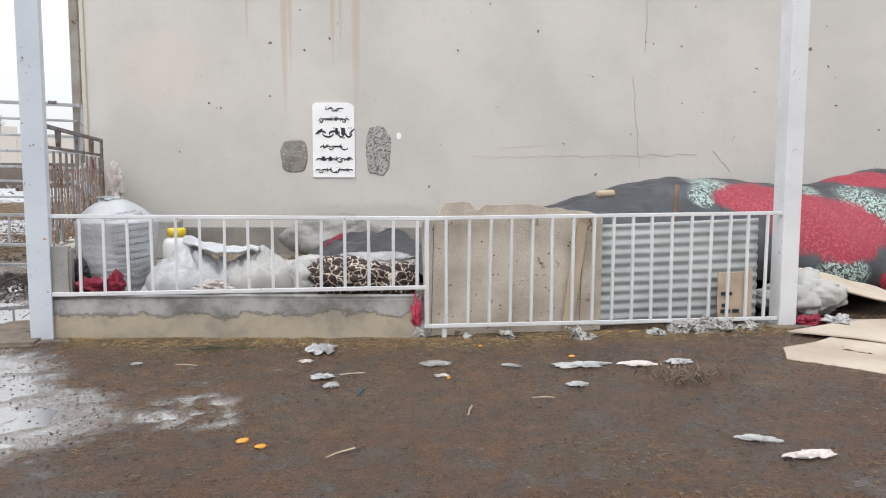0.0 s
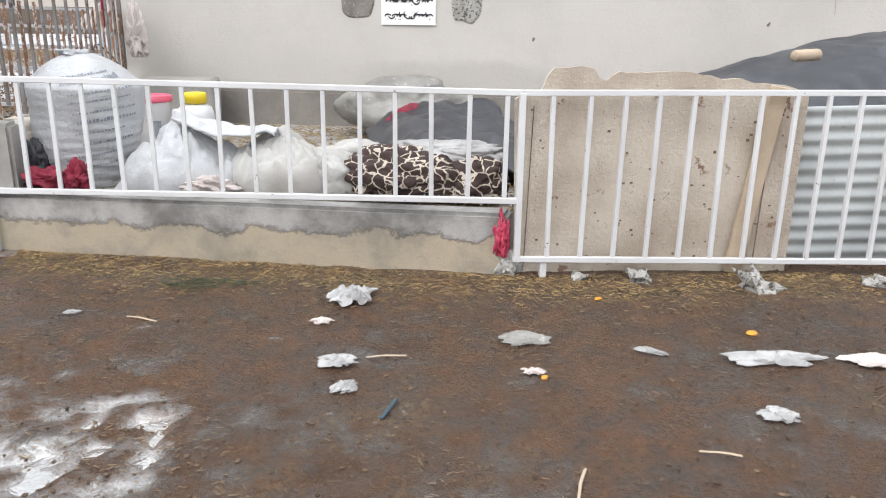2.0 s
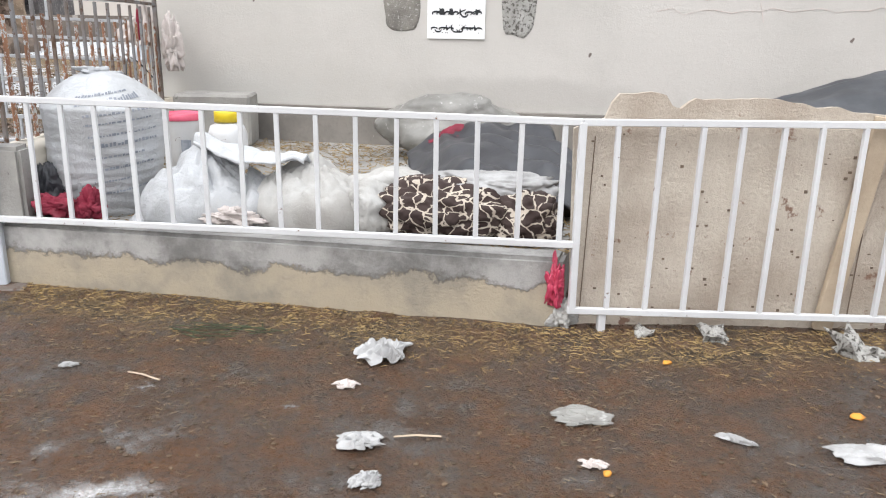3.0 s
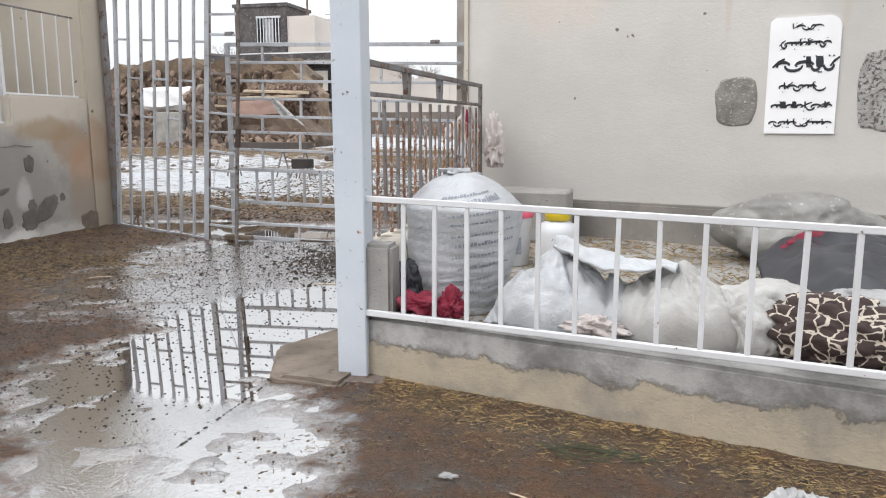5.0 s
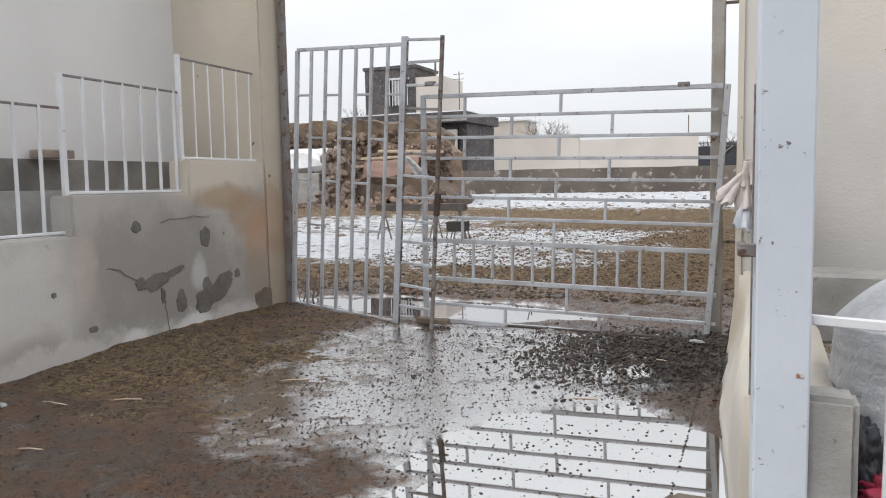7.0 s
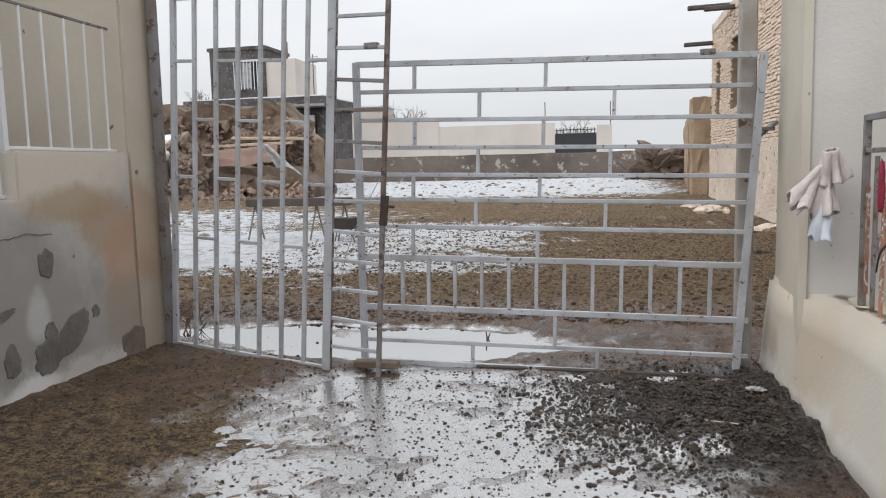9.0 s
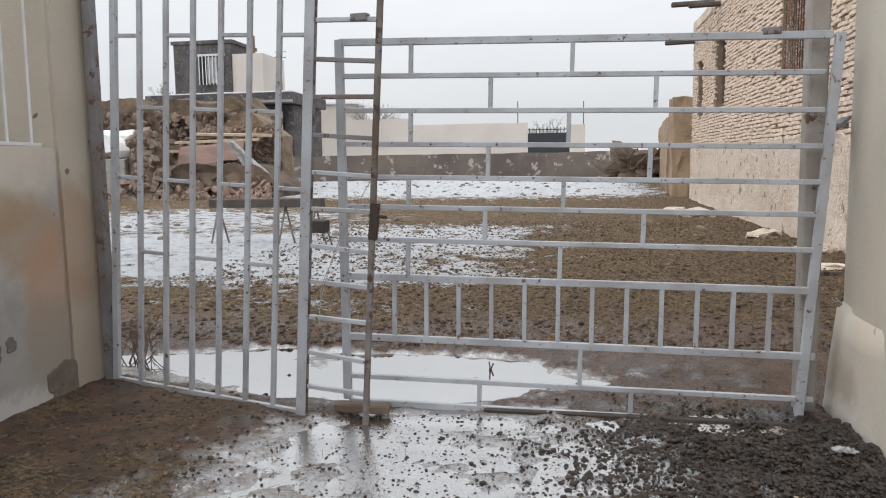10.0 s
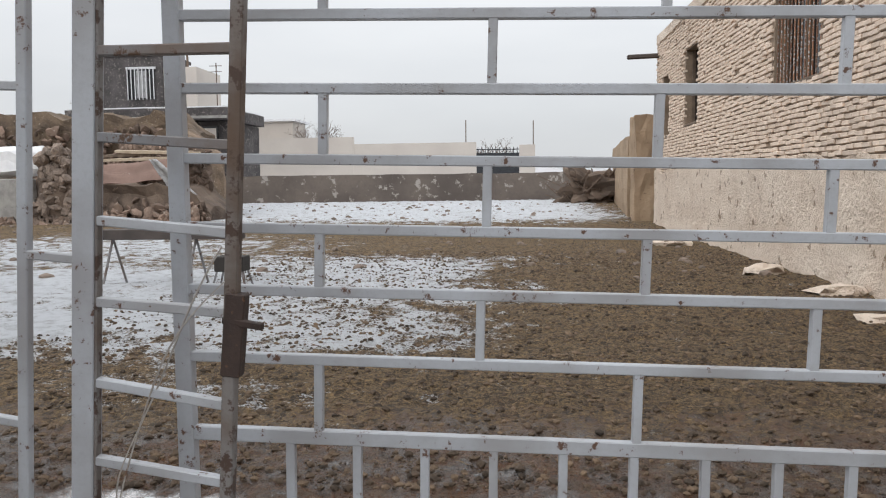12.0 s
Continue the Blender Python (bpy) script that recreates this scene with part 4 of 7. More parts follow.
# ---- gate ----
gate_r = thing("gate_leaf", "grey painted steel gate leaf of staggered horizontal rails, closed", "gate", "yard gate", at=(-2.43, GATE_Y, 0))
ig = gate_r.matrix_world.inverted()
GX0, GX1 = -5.16, -2.40
RZ = [0.0, 0.168, 0.421, 0.803, 1.035, 1.236, 1.418, 1.617, 1.817, 2.022, 2.222]


def sag(x, z):
    """Rails lie a little lower towards the hinge side."""
    return z - 0.024 * (x + 3.8)


def gpart(name, bm, mat=M_GATE, label=""):
    bm.transform(ig)
    return part(name, bm, mat, gate_r, label)


for i, z in enumerate(RZ):
    w = 0.042 if i in (0, 2, 3, 10) else 0.03
    gpart("rail", bar((GX0, GATE_Y, sag(GX0, z)), (GX1 - 0.02 + (0.02 if i < 10 else 0.05), GATE_Y, sag(GX1, z)), 0.03, w, bevel=0.003))
gpart("stile", bar((GX0 - 0.01, GATE_Y, 0.05), (GX0 + 0.0, GATE_Y, 2.27), 0.05, 0.04))
gpart("stile", bar((GX1 - 0.08, GATE_Y, -0.03), (GX1 + 0.07, GATE_Y, 2.2), 0.05, 0.04))
for row, xs in ((9, (-4.717, -3.77)), (8, (-4.244, -3.30)), (7, (-4.727, -3.79)), (6, (-4.262, -3.327)), (5, (-4.748, -3.82)), (4, (-4.284, -3.36)), (3, (-4.76, -3.84)), (2, [-4.851 + 0.2 * i for i in range(12)]), (1, (-3.72,)), (0, (-4.33, -3.42))):
    for x in xs:
        gpart("stub", bar((x - 0.006, GATE_Y, sag(x, RZ[row])), (x, GATE_Y, sag(x, RZ[row + 1])), 0.026, bevel=0.002))
gpart("hinge_block", box((GX1 - 0.34, GATE_Y - 0.02, 2.2), (GX1 - 0.24, GATE_Y + 0.02, 2.24), bevel=0.004), M_GATERUST, "rusty hinge block")
gpart("threshold", bar((-4.3, GATE_Y - 0.03, 0.0), (-2.4, GATE_Y - 0.05, -0.02), 0.06, 0.05), M_DRYMUD, "mud-caked lower bar")

gate_l = thing("gate_leaf", "grey painted steel gate leaf of upright bars, sagging and ajar", "gate", "yard gate", at=(-6.775, 10.13, 0.12))
W1, W2 = 1.41, 1.84
SAG = radians(3.8)
du = Vector((1.385, -0.27, 0)).normalized()
up = Vector((du.x * math.sin(SAG), du.y * math.sin(SAG), math.cos(SAG)))
al = Vector((du.x * math.cos(SAG), du.y * math.cos(SAG), -math.sin(SAG)))


def lp(u, w):
    return al * u + up * w


def lpart(name, u0, w0, u1, w1, w, h=None, mat=M_GATE, label=""):
    return part(name, bar(lp(u0, w0), lp(u1, w1), w, h), mat, gate_l, label)


lpart("stile", 0, -0.03, 0, 2.70, 0.04)
lpart("stile", W1, -0.05, W1, 2.78, 0.06, 0.05)
lpart("stile", W2, -0.08, W2, 2.77, 0.032, 0.036, M_RUSTSTILE, "rust-streaked edge stile")
lpart("edge_strip", W1 + 0.034, 0.0, W1 + 0.034, 2.72, 0.008, 0.03, M_RUSTSTILE, "rusty bare edge of the stile")
for i in range(1, 7):
    lpart("bar", W1 * i / 7, 0, W1 * i / 7, 2.71, 0.03)
lpart("rail", 0, 0, W1, 0, 0.03, 0.04)
lpart("rail", 0, 2.71, W1, 2.71, 0.03, 0.035)
for i in range(7):
    for j, w in enumerate((0.885, 1.355, 1.80, 2.24)):
        if (i + j) % 2 == 1:
            lpart("stub", W1 * i / 7, w, W1 * (i + 1) / 7, w, 0.024)
for i in range(14):
    lpart("rung", W1, -0.04 + i * 0.2146, W2, -0.04 + i * 0.2146 + 0.012 * math.sin(i * 2.3), 0.026, None, M_GATERUST if i in (8, 9, 10) else M_GATE)
lpart("lock_plate", W2 + 0.005, 1.1, W2 + 0.015, 1.31, 0.05, 0.04, M_LOCK, "rusty brown lock box")
part("lock_bolt", bar(lp(W2 - 0.02, 1.24) + Vector((0, -0.01, 0)), lp(W2 + 0.09, 1.235) + Vector((0, -0.01, 0)), 0.018), M_LOCK, gate_l, "dark rusted bolt")
lpart("latch_plate", W1 + 0.26, 2.33, W1 + 0.36, 2.335, 0.05, 0.04, M_GATERUST, "rusty latch plate")

bm = bmesh.new()
for k_ in range(2):
    last = None
    for i in range(25):
        f = i / 24
        p_w = Vector(lp(W2 - 0.01 - 0.3 * math.sin(f * math.pi * 0.55), 1.34 - 0.75 * f + 0.05 * k_)) + Vector((0, -0.03 - 0.02 * math.sin(f * 9 + k_), 0.04 * math.sin(f * 5 + k_ * 2)))
        if last is not None:
            bar(last, p_w, 0.0035, 0.0035, bm, 0)
        last = p_w
wire_ = tagged(link(bm, "tie_wire", M_GATEPOST), "loose grey tie wire looped from the gate lock", "wire")
wire_.matrix_world = gate_l.matrix_world.copy()

for x, y, zt, r, lab in ((-2.415, 10.22, 4.2, 0.055, "tall rusty gate post with flaking grey paint"), (-6.83, 10.16, 4.3, 0.035, "tall rusty pipe post carrying the gate hinge")):
    gp = thing("gate_post", lab, "post", "gate posts", at=(x, y, 0))
    part("shaft", box((-r, -r, -0.05), (r, r, zt), bevel=0.01), M_GATEPOST if x > -4 else M_GATERUST, gp)
    for z in (0.85, 1.7, 2.9):
        d = 1 if x > -4 else -1
        part("bracket", bar((0, 0, z), (0.19 * d if d > 0 else -0.1, 0.02, z), 0.025), M_GATERUST, gp)
plank = tagged(link(worn(box((-5.2, 9.9, 0.02), (-4.86, 9.98, 0.075), bevel=0.01), 0.1, 0.012, 8, 2), "timber_block", M_WOOD), "wet dark timber offcut under the gate edge", "timber")
tin = tagged(link(bar((-2.36, 10.3, 1.62), (-2.2, 10.34, 1.75), 0.08, 0.02), "tin_flap", M_GATERUST), "bent rusty tin strip at the wall corner", "tin strip")


# ---- soft things ----
def lump(radii, seed, amp=0.12, freq=3.0, fold=0.03, sub=4, flat_z=-0.8, power=1.0):
    """A slumped soft body: a ball squashed on its base, with sharp creases between smooth swellings."""
    bm = bmesh.new()
    bmesh.ops.create_icosphere(bm, subdivisions=sub, radius=1)
    off = Vector((seed * 7.3, seed * 3.1, seed * 1.7))
    for v in bm.verts:
        d = v.co.normalized()
        k = 1 + amp * 1.3 * noise.noise(d * freq * 0.45 + off)
        w = d + Vector(noise.noise_vector(d * 1.3 + off)) * 0.35
        for s_, a_ in ((0.55, 1.0), (1.1, 0.6), (2.3, 0.35)):
            r_ = abs(noise.noise(w * freq * s_ + off * s_))
            k += fold * a_ * (min(1.0, r_ * 4.5) - 0.8)
        k += 0.012 * noise.noise(d * 9 + off)
        p = Vector([math.copysign(abs(c) ** power, c) for c in d]) * k
        v.co = Vector((p.x * radii[0], p.y * radii[1], max(p.z, flat_z) * radii[2]))
    low = min(v.co.z for v in bm.verts)
    for v in bm.verts:
        v.co.z -= low
    return bm


def soft(name, at, radii, seed, material, label, category, rz=0.0, group="", smooth=True, **kw):
    ob = link(lump(radii, seed, **kw), name, material, smooth)
    ob.matrix_world = pose(*at, 0, 0, rz)
    return tagged(ob, label, category, group)


def sheet(nx_, ny_, fn, thick=0.02):
    """A folded sheet of some thickness; fn gives a place for (u, v) from 0 to 1."""
    bm = bmesh.new()
    top = [[bm.verts.new(fn(i / nx_, j / ny_)) for j in range(ny_ + 1)] for i in range(nx_ + 1)]
    for i in range(nx_):
        for j in range(ny_):
            bm.faces.new((top[i][j], top[i + 1][j], top[i + 1][j + 1], top[i][j + 1]))
    bm.normal_update()
    low = [[bm.verts.new(v.co - v.normal * thick) for v in row] for row in top]
    for i in range(nx_):
        for j in range(ny_):
            bm.faces.new((low[i][j + 1], low[i + 1][j + 1], low[i + 1][j], low[i][j]))
    for i in range(nx_):
        bm.faces.new((top[i + 1][0], top[i][0], low[i][0], low[i + 1][0]))
        bm.faces.new((top[i][ny_], top[i + 1][ny_], low[i + 1][ny_], low[i][ny_]))
    for j in range(ny_):
        bm.faces.new((top[0][j], top[0][j + 1], low[0][j + 1], low[0][j]))
        bm.faces.new((top[nx_][j + 1], top[nx_][j], low[nx_][j], low[nx_][j + 1]))
    bmesh.ops.recalc_face_normals(bm, faces=bm.faces)
    return bm


def sack_r(th, z):
    """Radius of the full sack at angle th and height z (0 to 1)."""
    prof = 0.255 + 0.07 * math.sin(math.pi / 2 * min(1, z * 1.3)) - 0.02 * (1 - z) ** 6
    if z > 0.76:
        prof *= max(0.03, 1 - (z - 0.76) / 0.245) ** 0.5
    p = Vector((math.cos(th), math.sin(th), 0))
    wrinkle = 0.0035 * math.sin(z * 82 + 3 * noise.noise(p * 1.5 + Vector((0, 0, z * 3)))) * max(0.0, min(1, (0.9 - z) * 6)) * max(0.0, 0.6 - z + 0.3)
    return prof + wrinkle + 0.03 * noise.noise(p * 1.2 + Vector((3, 1, z * 2.2)))


sack = thing("flour_sack", "tall full white woven sack with faded printed lines", "sack", "sacks in the pen", at=(-1.49, 6.14, 0.33), rz=10)
bm = bmesh.new()
rows_, cols_ = 90, 72
grid = []
for i in range(rows_ + 1):
    z = i / rows_
    grid.append([bm.verts.new((sack_r(2 * math.pi * j / cols_, z) * math.cos(2 * math.pi * j / cols_), sack_r(2 * math.pi * j / cols_, z) * math.sin(2 * math.pi * j / cols_), z * 0.76)) for j in range(cols_)])
for i in range(rows_):
    for j in range(cols_):
        bm.faces.new((grid[i][j], grid[i][(j + 1) % cols_], grid[i + 1][(j + 1) % cols_], grid[i + 1][j]))
bm.faces.new(grid[0][::-1])
bm.faces.new(grid[-1])
part("body", bm, M_SACK, sack, smooth=True)
bm = lump((0.1, 0.06, 0.035), 71, amp=0.5, freq=4.0, fold=0.16, sub=5)
bm.transform(pose(-0.02, 0.0, 0.72, 0, 6, 15))
part("tied_neck", bm, M_SACK, sack, "gathered sack mouth", True)
for z, a0, a1, h0 in ((0.83, -1.95, -0.95, 0.016), (0.78, -1.9, -0.75, 0.034), (0.71, -1.75, -0.6, 0.016), (0.65, -1.75, -0.7, 0.014), (0.57, -1.7, -0.6, 0.014), (0.5, -1.65, -0.55, 0.026), (0.42, -1.7, -0.8, 0.014), (0.34, -1.6, -0.6, 0.018), (0.25, -1.7, -0.9, 0.014), (0.17, -1.6, -0.6, 0.016)):
    a, bm = a0, bmesh.new()
    while a < a1:
        w = random.uniform(0.015, 0.06)
        h = h0 * random.uniform(0.6, 1.15)
        zz = z + (a - a0) * 0.05
        q = [(a, zz), (a + w, zz + w * 0.05), (a + w, zz + w * 0.05 + h), (a, zz + h)]
        bm.faces.new([bm.verts.new(((sack_r(t, zq) + 0.004) * math.cos(t), (sack_r(t, zq) + 0.004) * math.sin(t), zq * 0.76)) for t, zq in q])
        a += w + random.uniform(0.01, 0.03)
    part("printed_line", bm, M_INKGREY, sack, "faded grey printing")["kind"] = "stuff"

def rumpled(at, half, base, peaks, seed, material, label, rz):
    """A half-empty woven sack: a flat-sided body pulled up into peaks, with creases that run out from them."""
    t = thing("slumped_sack", label, "sack", "sacks in the pen", at=at, rz=rz)
    bm = bmesh.new()
    na, nr, rings = 120, 46, []
    for j in range(1, nr + 1):
        s_, ring = j / nr, []
        r = math.sin(math.pi / 2 * s_) ** 0.8
        drop = max(0.0, math.cos(math.pi / 2 * s_)) ** 0.5
        for i in range(na):
            a = 2 * math.pi * i / na
            ca, sa = math.cos(a), math.sin(a)
            foot = (abs(ca) ** 2.8 + abs(sa) ** 2.8) ** (-1 / 2.8) * (1 + 0.12 * noise.noise(Vector((ca * 1.4, sa * 1.4, seed))))
            x, y = half[0] * r * foot * ca, half[1] * r * foot * sa
            z = base
            for px, py, ph, pw in peaks:
                d = math.hypot(x - px, (y - py) * 1.2)
                lift = max(0.0, 1 - d / pw) ** 1.25
                z = max(z, base + ph * lift) if lift else z
                th = math.atan2(y - py, x - px)
                rib = abs(noise.noise(Vector((math.cos(th) * 2.6, math.sin(th) * 2.6, seed + px * 3 + d * 1.3))))
                z -= 0.055 * max(0.0, 0.3 - rib) * min(1.0, d * 6) * max(0.0, 1 - d / (pw * 1.6)) * 3
            big = noise.noise(Vector((x * 4, y * 4, seed + 2)))
            fold_ = 1 - min(1.0, abs(noise.noise(Vector((x * 5 + y * 2, y * 6, seed + 7)))) * 5)
            fine_ = 1 - min(1.0, abs(noise.noise(Vector((x * 13 - y * 5, y * 12, seed + 9)))) * 4)
            z = z * drop * (1 + 0.16 * big) - 0.05 * fold_ * drop - 0.02 * fine_ * drop
            side = 1 + 0.07 * math.sin(math.pi * min(1.0, drop)) + 0.03 * noise.noise(Vector((ca * 4, sa * 4, seed + z * 9)))
            ring.append(bm.verts.new((x * side, y * side, max(0.0, z))))
        rings.append(ring)
    for p_, q_ in zip(rings, rings[1:]):
        for i in range(na):
            bm.faces.new((p_[i], p_[(i + 1) % na], q_[(i + 1) % na], q_[i]))
    bm.faces.new(rings[0])
    bm.faces.new(rings[-1][::-1])
    bmesh.ops.recalc_face_normals(bm, faces=bm.faces)
    bmesh.ops.smooth_vert(bm, verts=bm.verts, factor=0.2, use_axis_x=True, use_axis_y=True, use_axis_z=True)
    part("body", bm, material, t, smooth=True)
    return t


sack_a = rumpled((-0.86, 5.8, 0.33), (0.36, 0.22, 0), 0.25, ((-0.06, 0.02, 0.21, 0.34), (0.2, 0.05, 0.08, 0.2)), 2, M_SACK, "slumped half-empty white woven sack on the pen floor", -14)
part("mouth", sheet(44, 14, lambda u, v: (-0.08 + 0.62 * u, 0.03 - 0.05 * u - (0.05 + 0.09 * math.sin(math.pi * min(1, u * 1.1)) ) * (v - 0.5) * 2, 0.455 - 0.2 * u + 0.12 * u * u - 0.07 * abs(v - 0.5) + 0.03 * noise.noise(Vector((u * 6, v * 4, 3))) + 0.012 * math.sin(v * 13 + u * 9)), 0.01), M_SACK, sack_a, "twisted open sack mouth", True)
part("corner", sheet(16, 16, lambda u, v: (-0.31 - 0.1 * v, -0.14 + 0.12 * u, 0.015 + 0.19 * u * (1 - 0.75 * v) + 0.012 * noise.noise(Vector((u * 6, v * 5, 3)))), 0.015), M_SACK, sack_a, "folded sack corner", True)
sack_b = rumpled((-0.32, 5.68, 0.33), (0.32, 0.21, 0), 0.27, ((0.0, 0.03, 0.12, 0.3), (-0.2, 0.0, 0.06, 0.2)), 3, M_SACKDIRTY, "slumped dirty grey-white woven sack leaning on its neighbour", -20)
part("corner", sheet(16, 16, lambda u, v: (-0.28 - 0.12 * v, -0.2 + 0.1 * u, 0.012 + 0.12 * u * (1 - 0.6 * v) + 0.015 * noise.noise(Vector((u * 6, v * 5, 8)))), 0.012), M_SACK, sack_b, "frayed pale sack corner", True)
soft("small_bag", (0.02, 5.5, 0.33), (0.15, 0.13, 0.15), 4, M_SACKDIRTY, "small crumpled pale plastic bag of rags", "bag", 0, "", amp=0.25, fold=0.08, sub=5)
soft("small_bag", (0.08, 5.82, 0.33), (0.26, 0.2, 0.16), 14, M_SACKDIRTY, "crumpled beige sack behind the printed blanket", "bag", 0, "", amp=0.25, fold=0.08, sub=5)
soft("printed_blanket", (0.33, 5.42, 0.34), (0.34, 0.2, 0.16), 5, M_GIRAFFE, "bundled blanket with a brown giraffe print", "blanket", -14, amp=0.18, fold=0.15, sub=5)
soft("white_bag", (0.6, 5.48, 0.5), (0.34, 0.15, 0.09), 6, M_WHITEBAG, "flat white plastic bag lying on the blanket", "bag", -14, amp=0.2, fold=0.15, sub=5)
soft("stuffed_cloth", (0.72, 5.32, 0.34), (0.2, 0.14, 0.14), 16, M_GIRAFFE, "dark printed cloth stuffed behind the railing", "cloth", -14, amp=0.2, fold=0.15, sub=5)
soft("pink_bag", (0.815, 4.975, 0.13), (0.04, 0.035, 0.11), 7, M_PINKBAG, "crumpled pink plastic bag in the gap beside the kerb", "bag", 0, amp=0.7, fold=0.3, freq=4.0, sub=5)
soft("pale_bag", (0.86, 4.99, 0.0), (0.06, 0.04, 0.08), 17, M_SACKDIRTY, "scrap of pale bag under the pink bag", "bag", 0, amp=0.6, fold=0.28, freq=4.5, sub=5)
soft("red_cloth", (-1.62, 5.72, 0.38), (0.13, 0.06, 0.06), 8, M_RED, "crumpled dark red net cloth at the foot of the tall sack", "cloth", -14, amp=0.6, fold=0.28, freq=4.5, sub=5)
soft("red_cloth", (-1.44, 5.67, 0.38), (0.06, 0.05, 0.08), 18, M_RED, "bunched dark red net cloth behind the railing", "cloth", -14, amp=0.6, fold=0.28, freq=4.5, sub=5)
soft("dark_bag", (-1.74, 5.95, 0.33), (0.1, 0.1, 0.17), 19, M_BLACK, "black plastic bag beside the tall sack", "bag", 0, amp=0.2, fold=0.15, sub=5)
soft("net_scrap", (-0.72, 5.55, 0.37), (0.12, 0.06, 0.05), 20, M_RAG, "tangle of frayed beige netting on the kerb", "netting", -14, amp=0.6, fold=0.28, freq=4.5, sub=5)
soft("wrapped_bale", (0.62, 7.95, 0.33), (0.6, 0.38, 0.3), 9, M_FILM, "large bundle wrapped in grey plastic film against the wall", "bundle", -17, amp=0.25, fold=0.05, sub=5)
soft("pink_roll", (0.72, 7.25, 0.42), (0.34, 0.14, 0.14), 10, M_RED, "dark pink cloth edge showing under the black sheet", "cloth", -10, amp=0.2, fold=0.15, sub=5)


def black_sheet(u, v):
    x = 0.22 + 1.0 * u
    y = 5.9 + 1.5 * v - 0.28 * (x - 0.2)
    z = 0.5 + 0.1 * v ** 0.8 + 0.05 * math.sin(u * 3.0) - 0.3 * max(0.0, 0.25 - u) * 2 - 0.28 * max(0.0, 0.15 - v) * 3
    z += 0.06 * noise.noise(Vector((u * 4, v * 3, 1))) + 0.17 * abs(noise.noise(Vector((u * 3.2 + v * 3, v * 1.5, 4)))) + 0.03 * noise.noise(Vector((u * 9, v * 8, 2)))
    return (x, y, z)


tagged(link(sheet(50, 40, black_sheet, 0.015), "black_sheet", M_BLACK, True), "black plastic sheeting draped over a heap in the pen", "plastic sheet")
flat("heap_under_sheet", [(0.3, 6.0), (1.3, 5.75), (1.5, 7.0), (0.5, 7.3)], 0.33, 0.5, M_DRYMUD, "heap of chaff under the black sheet", 0.03, "heap")


def lathe(profile, seg=28):
    bm = bmesh.new()
    rings = [[bm.verts.new((r * math.cos(2 * math.pi * j / seg), r * math.sin(2 * math.pi * j / seg), z)) for j in range(seg)] for r, z in profile]
    for a, b in zip(rings, rings[1:]):
        for j in range(seg):
            bm.faces.new((a[j], a[(j + 1) % seg], b[(j + 1) % seg], b[j]))
    bm.faces.new(rings[0][::-1])
    bm.faces.new(rings[-1])
    return bm


bucket = thing("plastic_bucket", "white plastic bucket with a pink lid by the wall", "bucket", at=(-1.42, 7.5, 0.33))
part("body", lathe([(0.12, 0), (0.125, 0.01), (0.145, 0.34), (0.15, 0.35), (0.15, 0.37), (0.14, 0.37)]), M_WHITE, bucket, smooth=True)
part("lid", lathe([(0.156, 0.355), (0.158, 0.36), (0.158, 0.4), (0.14, 0.405), (0.135, 0.395)]), M_PINK, bucket, "pink plastic lid", True)
part("print", box((0.02, -0.147, 0.1), (0.09, -0.139, 0.22)), M_INKGREY, bucket, "small printed label")
jug = thing("plastic_jug", "white plastic jug with a yellow cap beside the bucket", "jug", at=(-1.08, 7.42, 0.33))
part("body", lathe([(0.13, 0), (0.14, 0.02), (0.14, 0.26), (0.12, 0.32), (0.06, 0.35), (0.05, 0.37)]), M_WHITE, jug, smooth=True)
part("cap", lathe([(0.09, 0.35), (0.09, 0.42), (0.08, 0.43)]), M_YELLOW, jug, "yellow screw cap", True)
ctr = tagged(link(worn(box((-1.75, 8.55, 0.33), (-1.1, 8.98, 0.78), bevel=0.02), 0.2, 0.01, 3, 2), "cement_ledge", M_CONC), "grey cement block standing in the pen corner", "cement block")

# chaff on the pen floor
bm = bmesh.new()
for i in range(5200):
    x = random.uniform(-1.75, 1.2)
    y = random.uniform(5.9 - 0.28 * (x + 1.9), wall_y(x) - 0.15)
    a, s = random.uniform(0, 6.28), random.uniform(0.02, 0.07)
    bar((x, y, 0.334), (x + s * math.cos(a), y + s * math.sin(a), 0.338 + random.uniform(0, 0.01)), 0.005, 0.003, bm, 0)
tagged(link(bm, "chaff", M_STRAW), "scattered pale chaff on the pen floor", "straw", kind="stuff")

# ---- board, batten, corrugated sheet behind the railing ----
bm = bmesh.new()
k = 46
tops = []
for i in range(k + 1):
    x = i / k * 1.5
    t = float(np.interp(x, (0, 0.12, 0.18, 0.4, 0.44, 0.52, 0.85, 1.2, 1.42, 1.5), (0.93, 0.96, 1.08, 1.085, 1.01, 1.06, 1.068, 1.02, 1.0, 0.95))) + 0.02 * noise.noise(Vector((x * 11, 0, 3)))
    tops.append((x + 0.01 * noise.noise(Vector((x * 13, 2, 0))), t))
fr = [bm.verts.new((x - 0.03 * (z - 0.5), 0, z)) for x, z in tops]
lo = [bm.verts.new((x * 0.98 + 0.015, 0, 0.02 + 0.012 * noise.noise(Vector((x * 9, 5, 0))))) for x, z in tops]
for i in range(k):
    bm.faces.new((lo[i], lo[i + 1], fr[i + 1], fr[i]))
geom = bmesh.ops.extrude_face_region(bm, geom=bm.faces[:])
bmesh.ops.translate(bm, verts=[v for v in geom["geom"] if isinstance(v, bmesh.types.BMVert)], vec=(0, 0.03, 0))
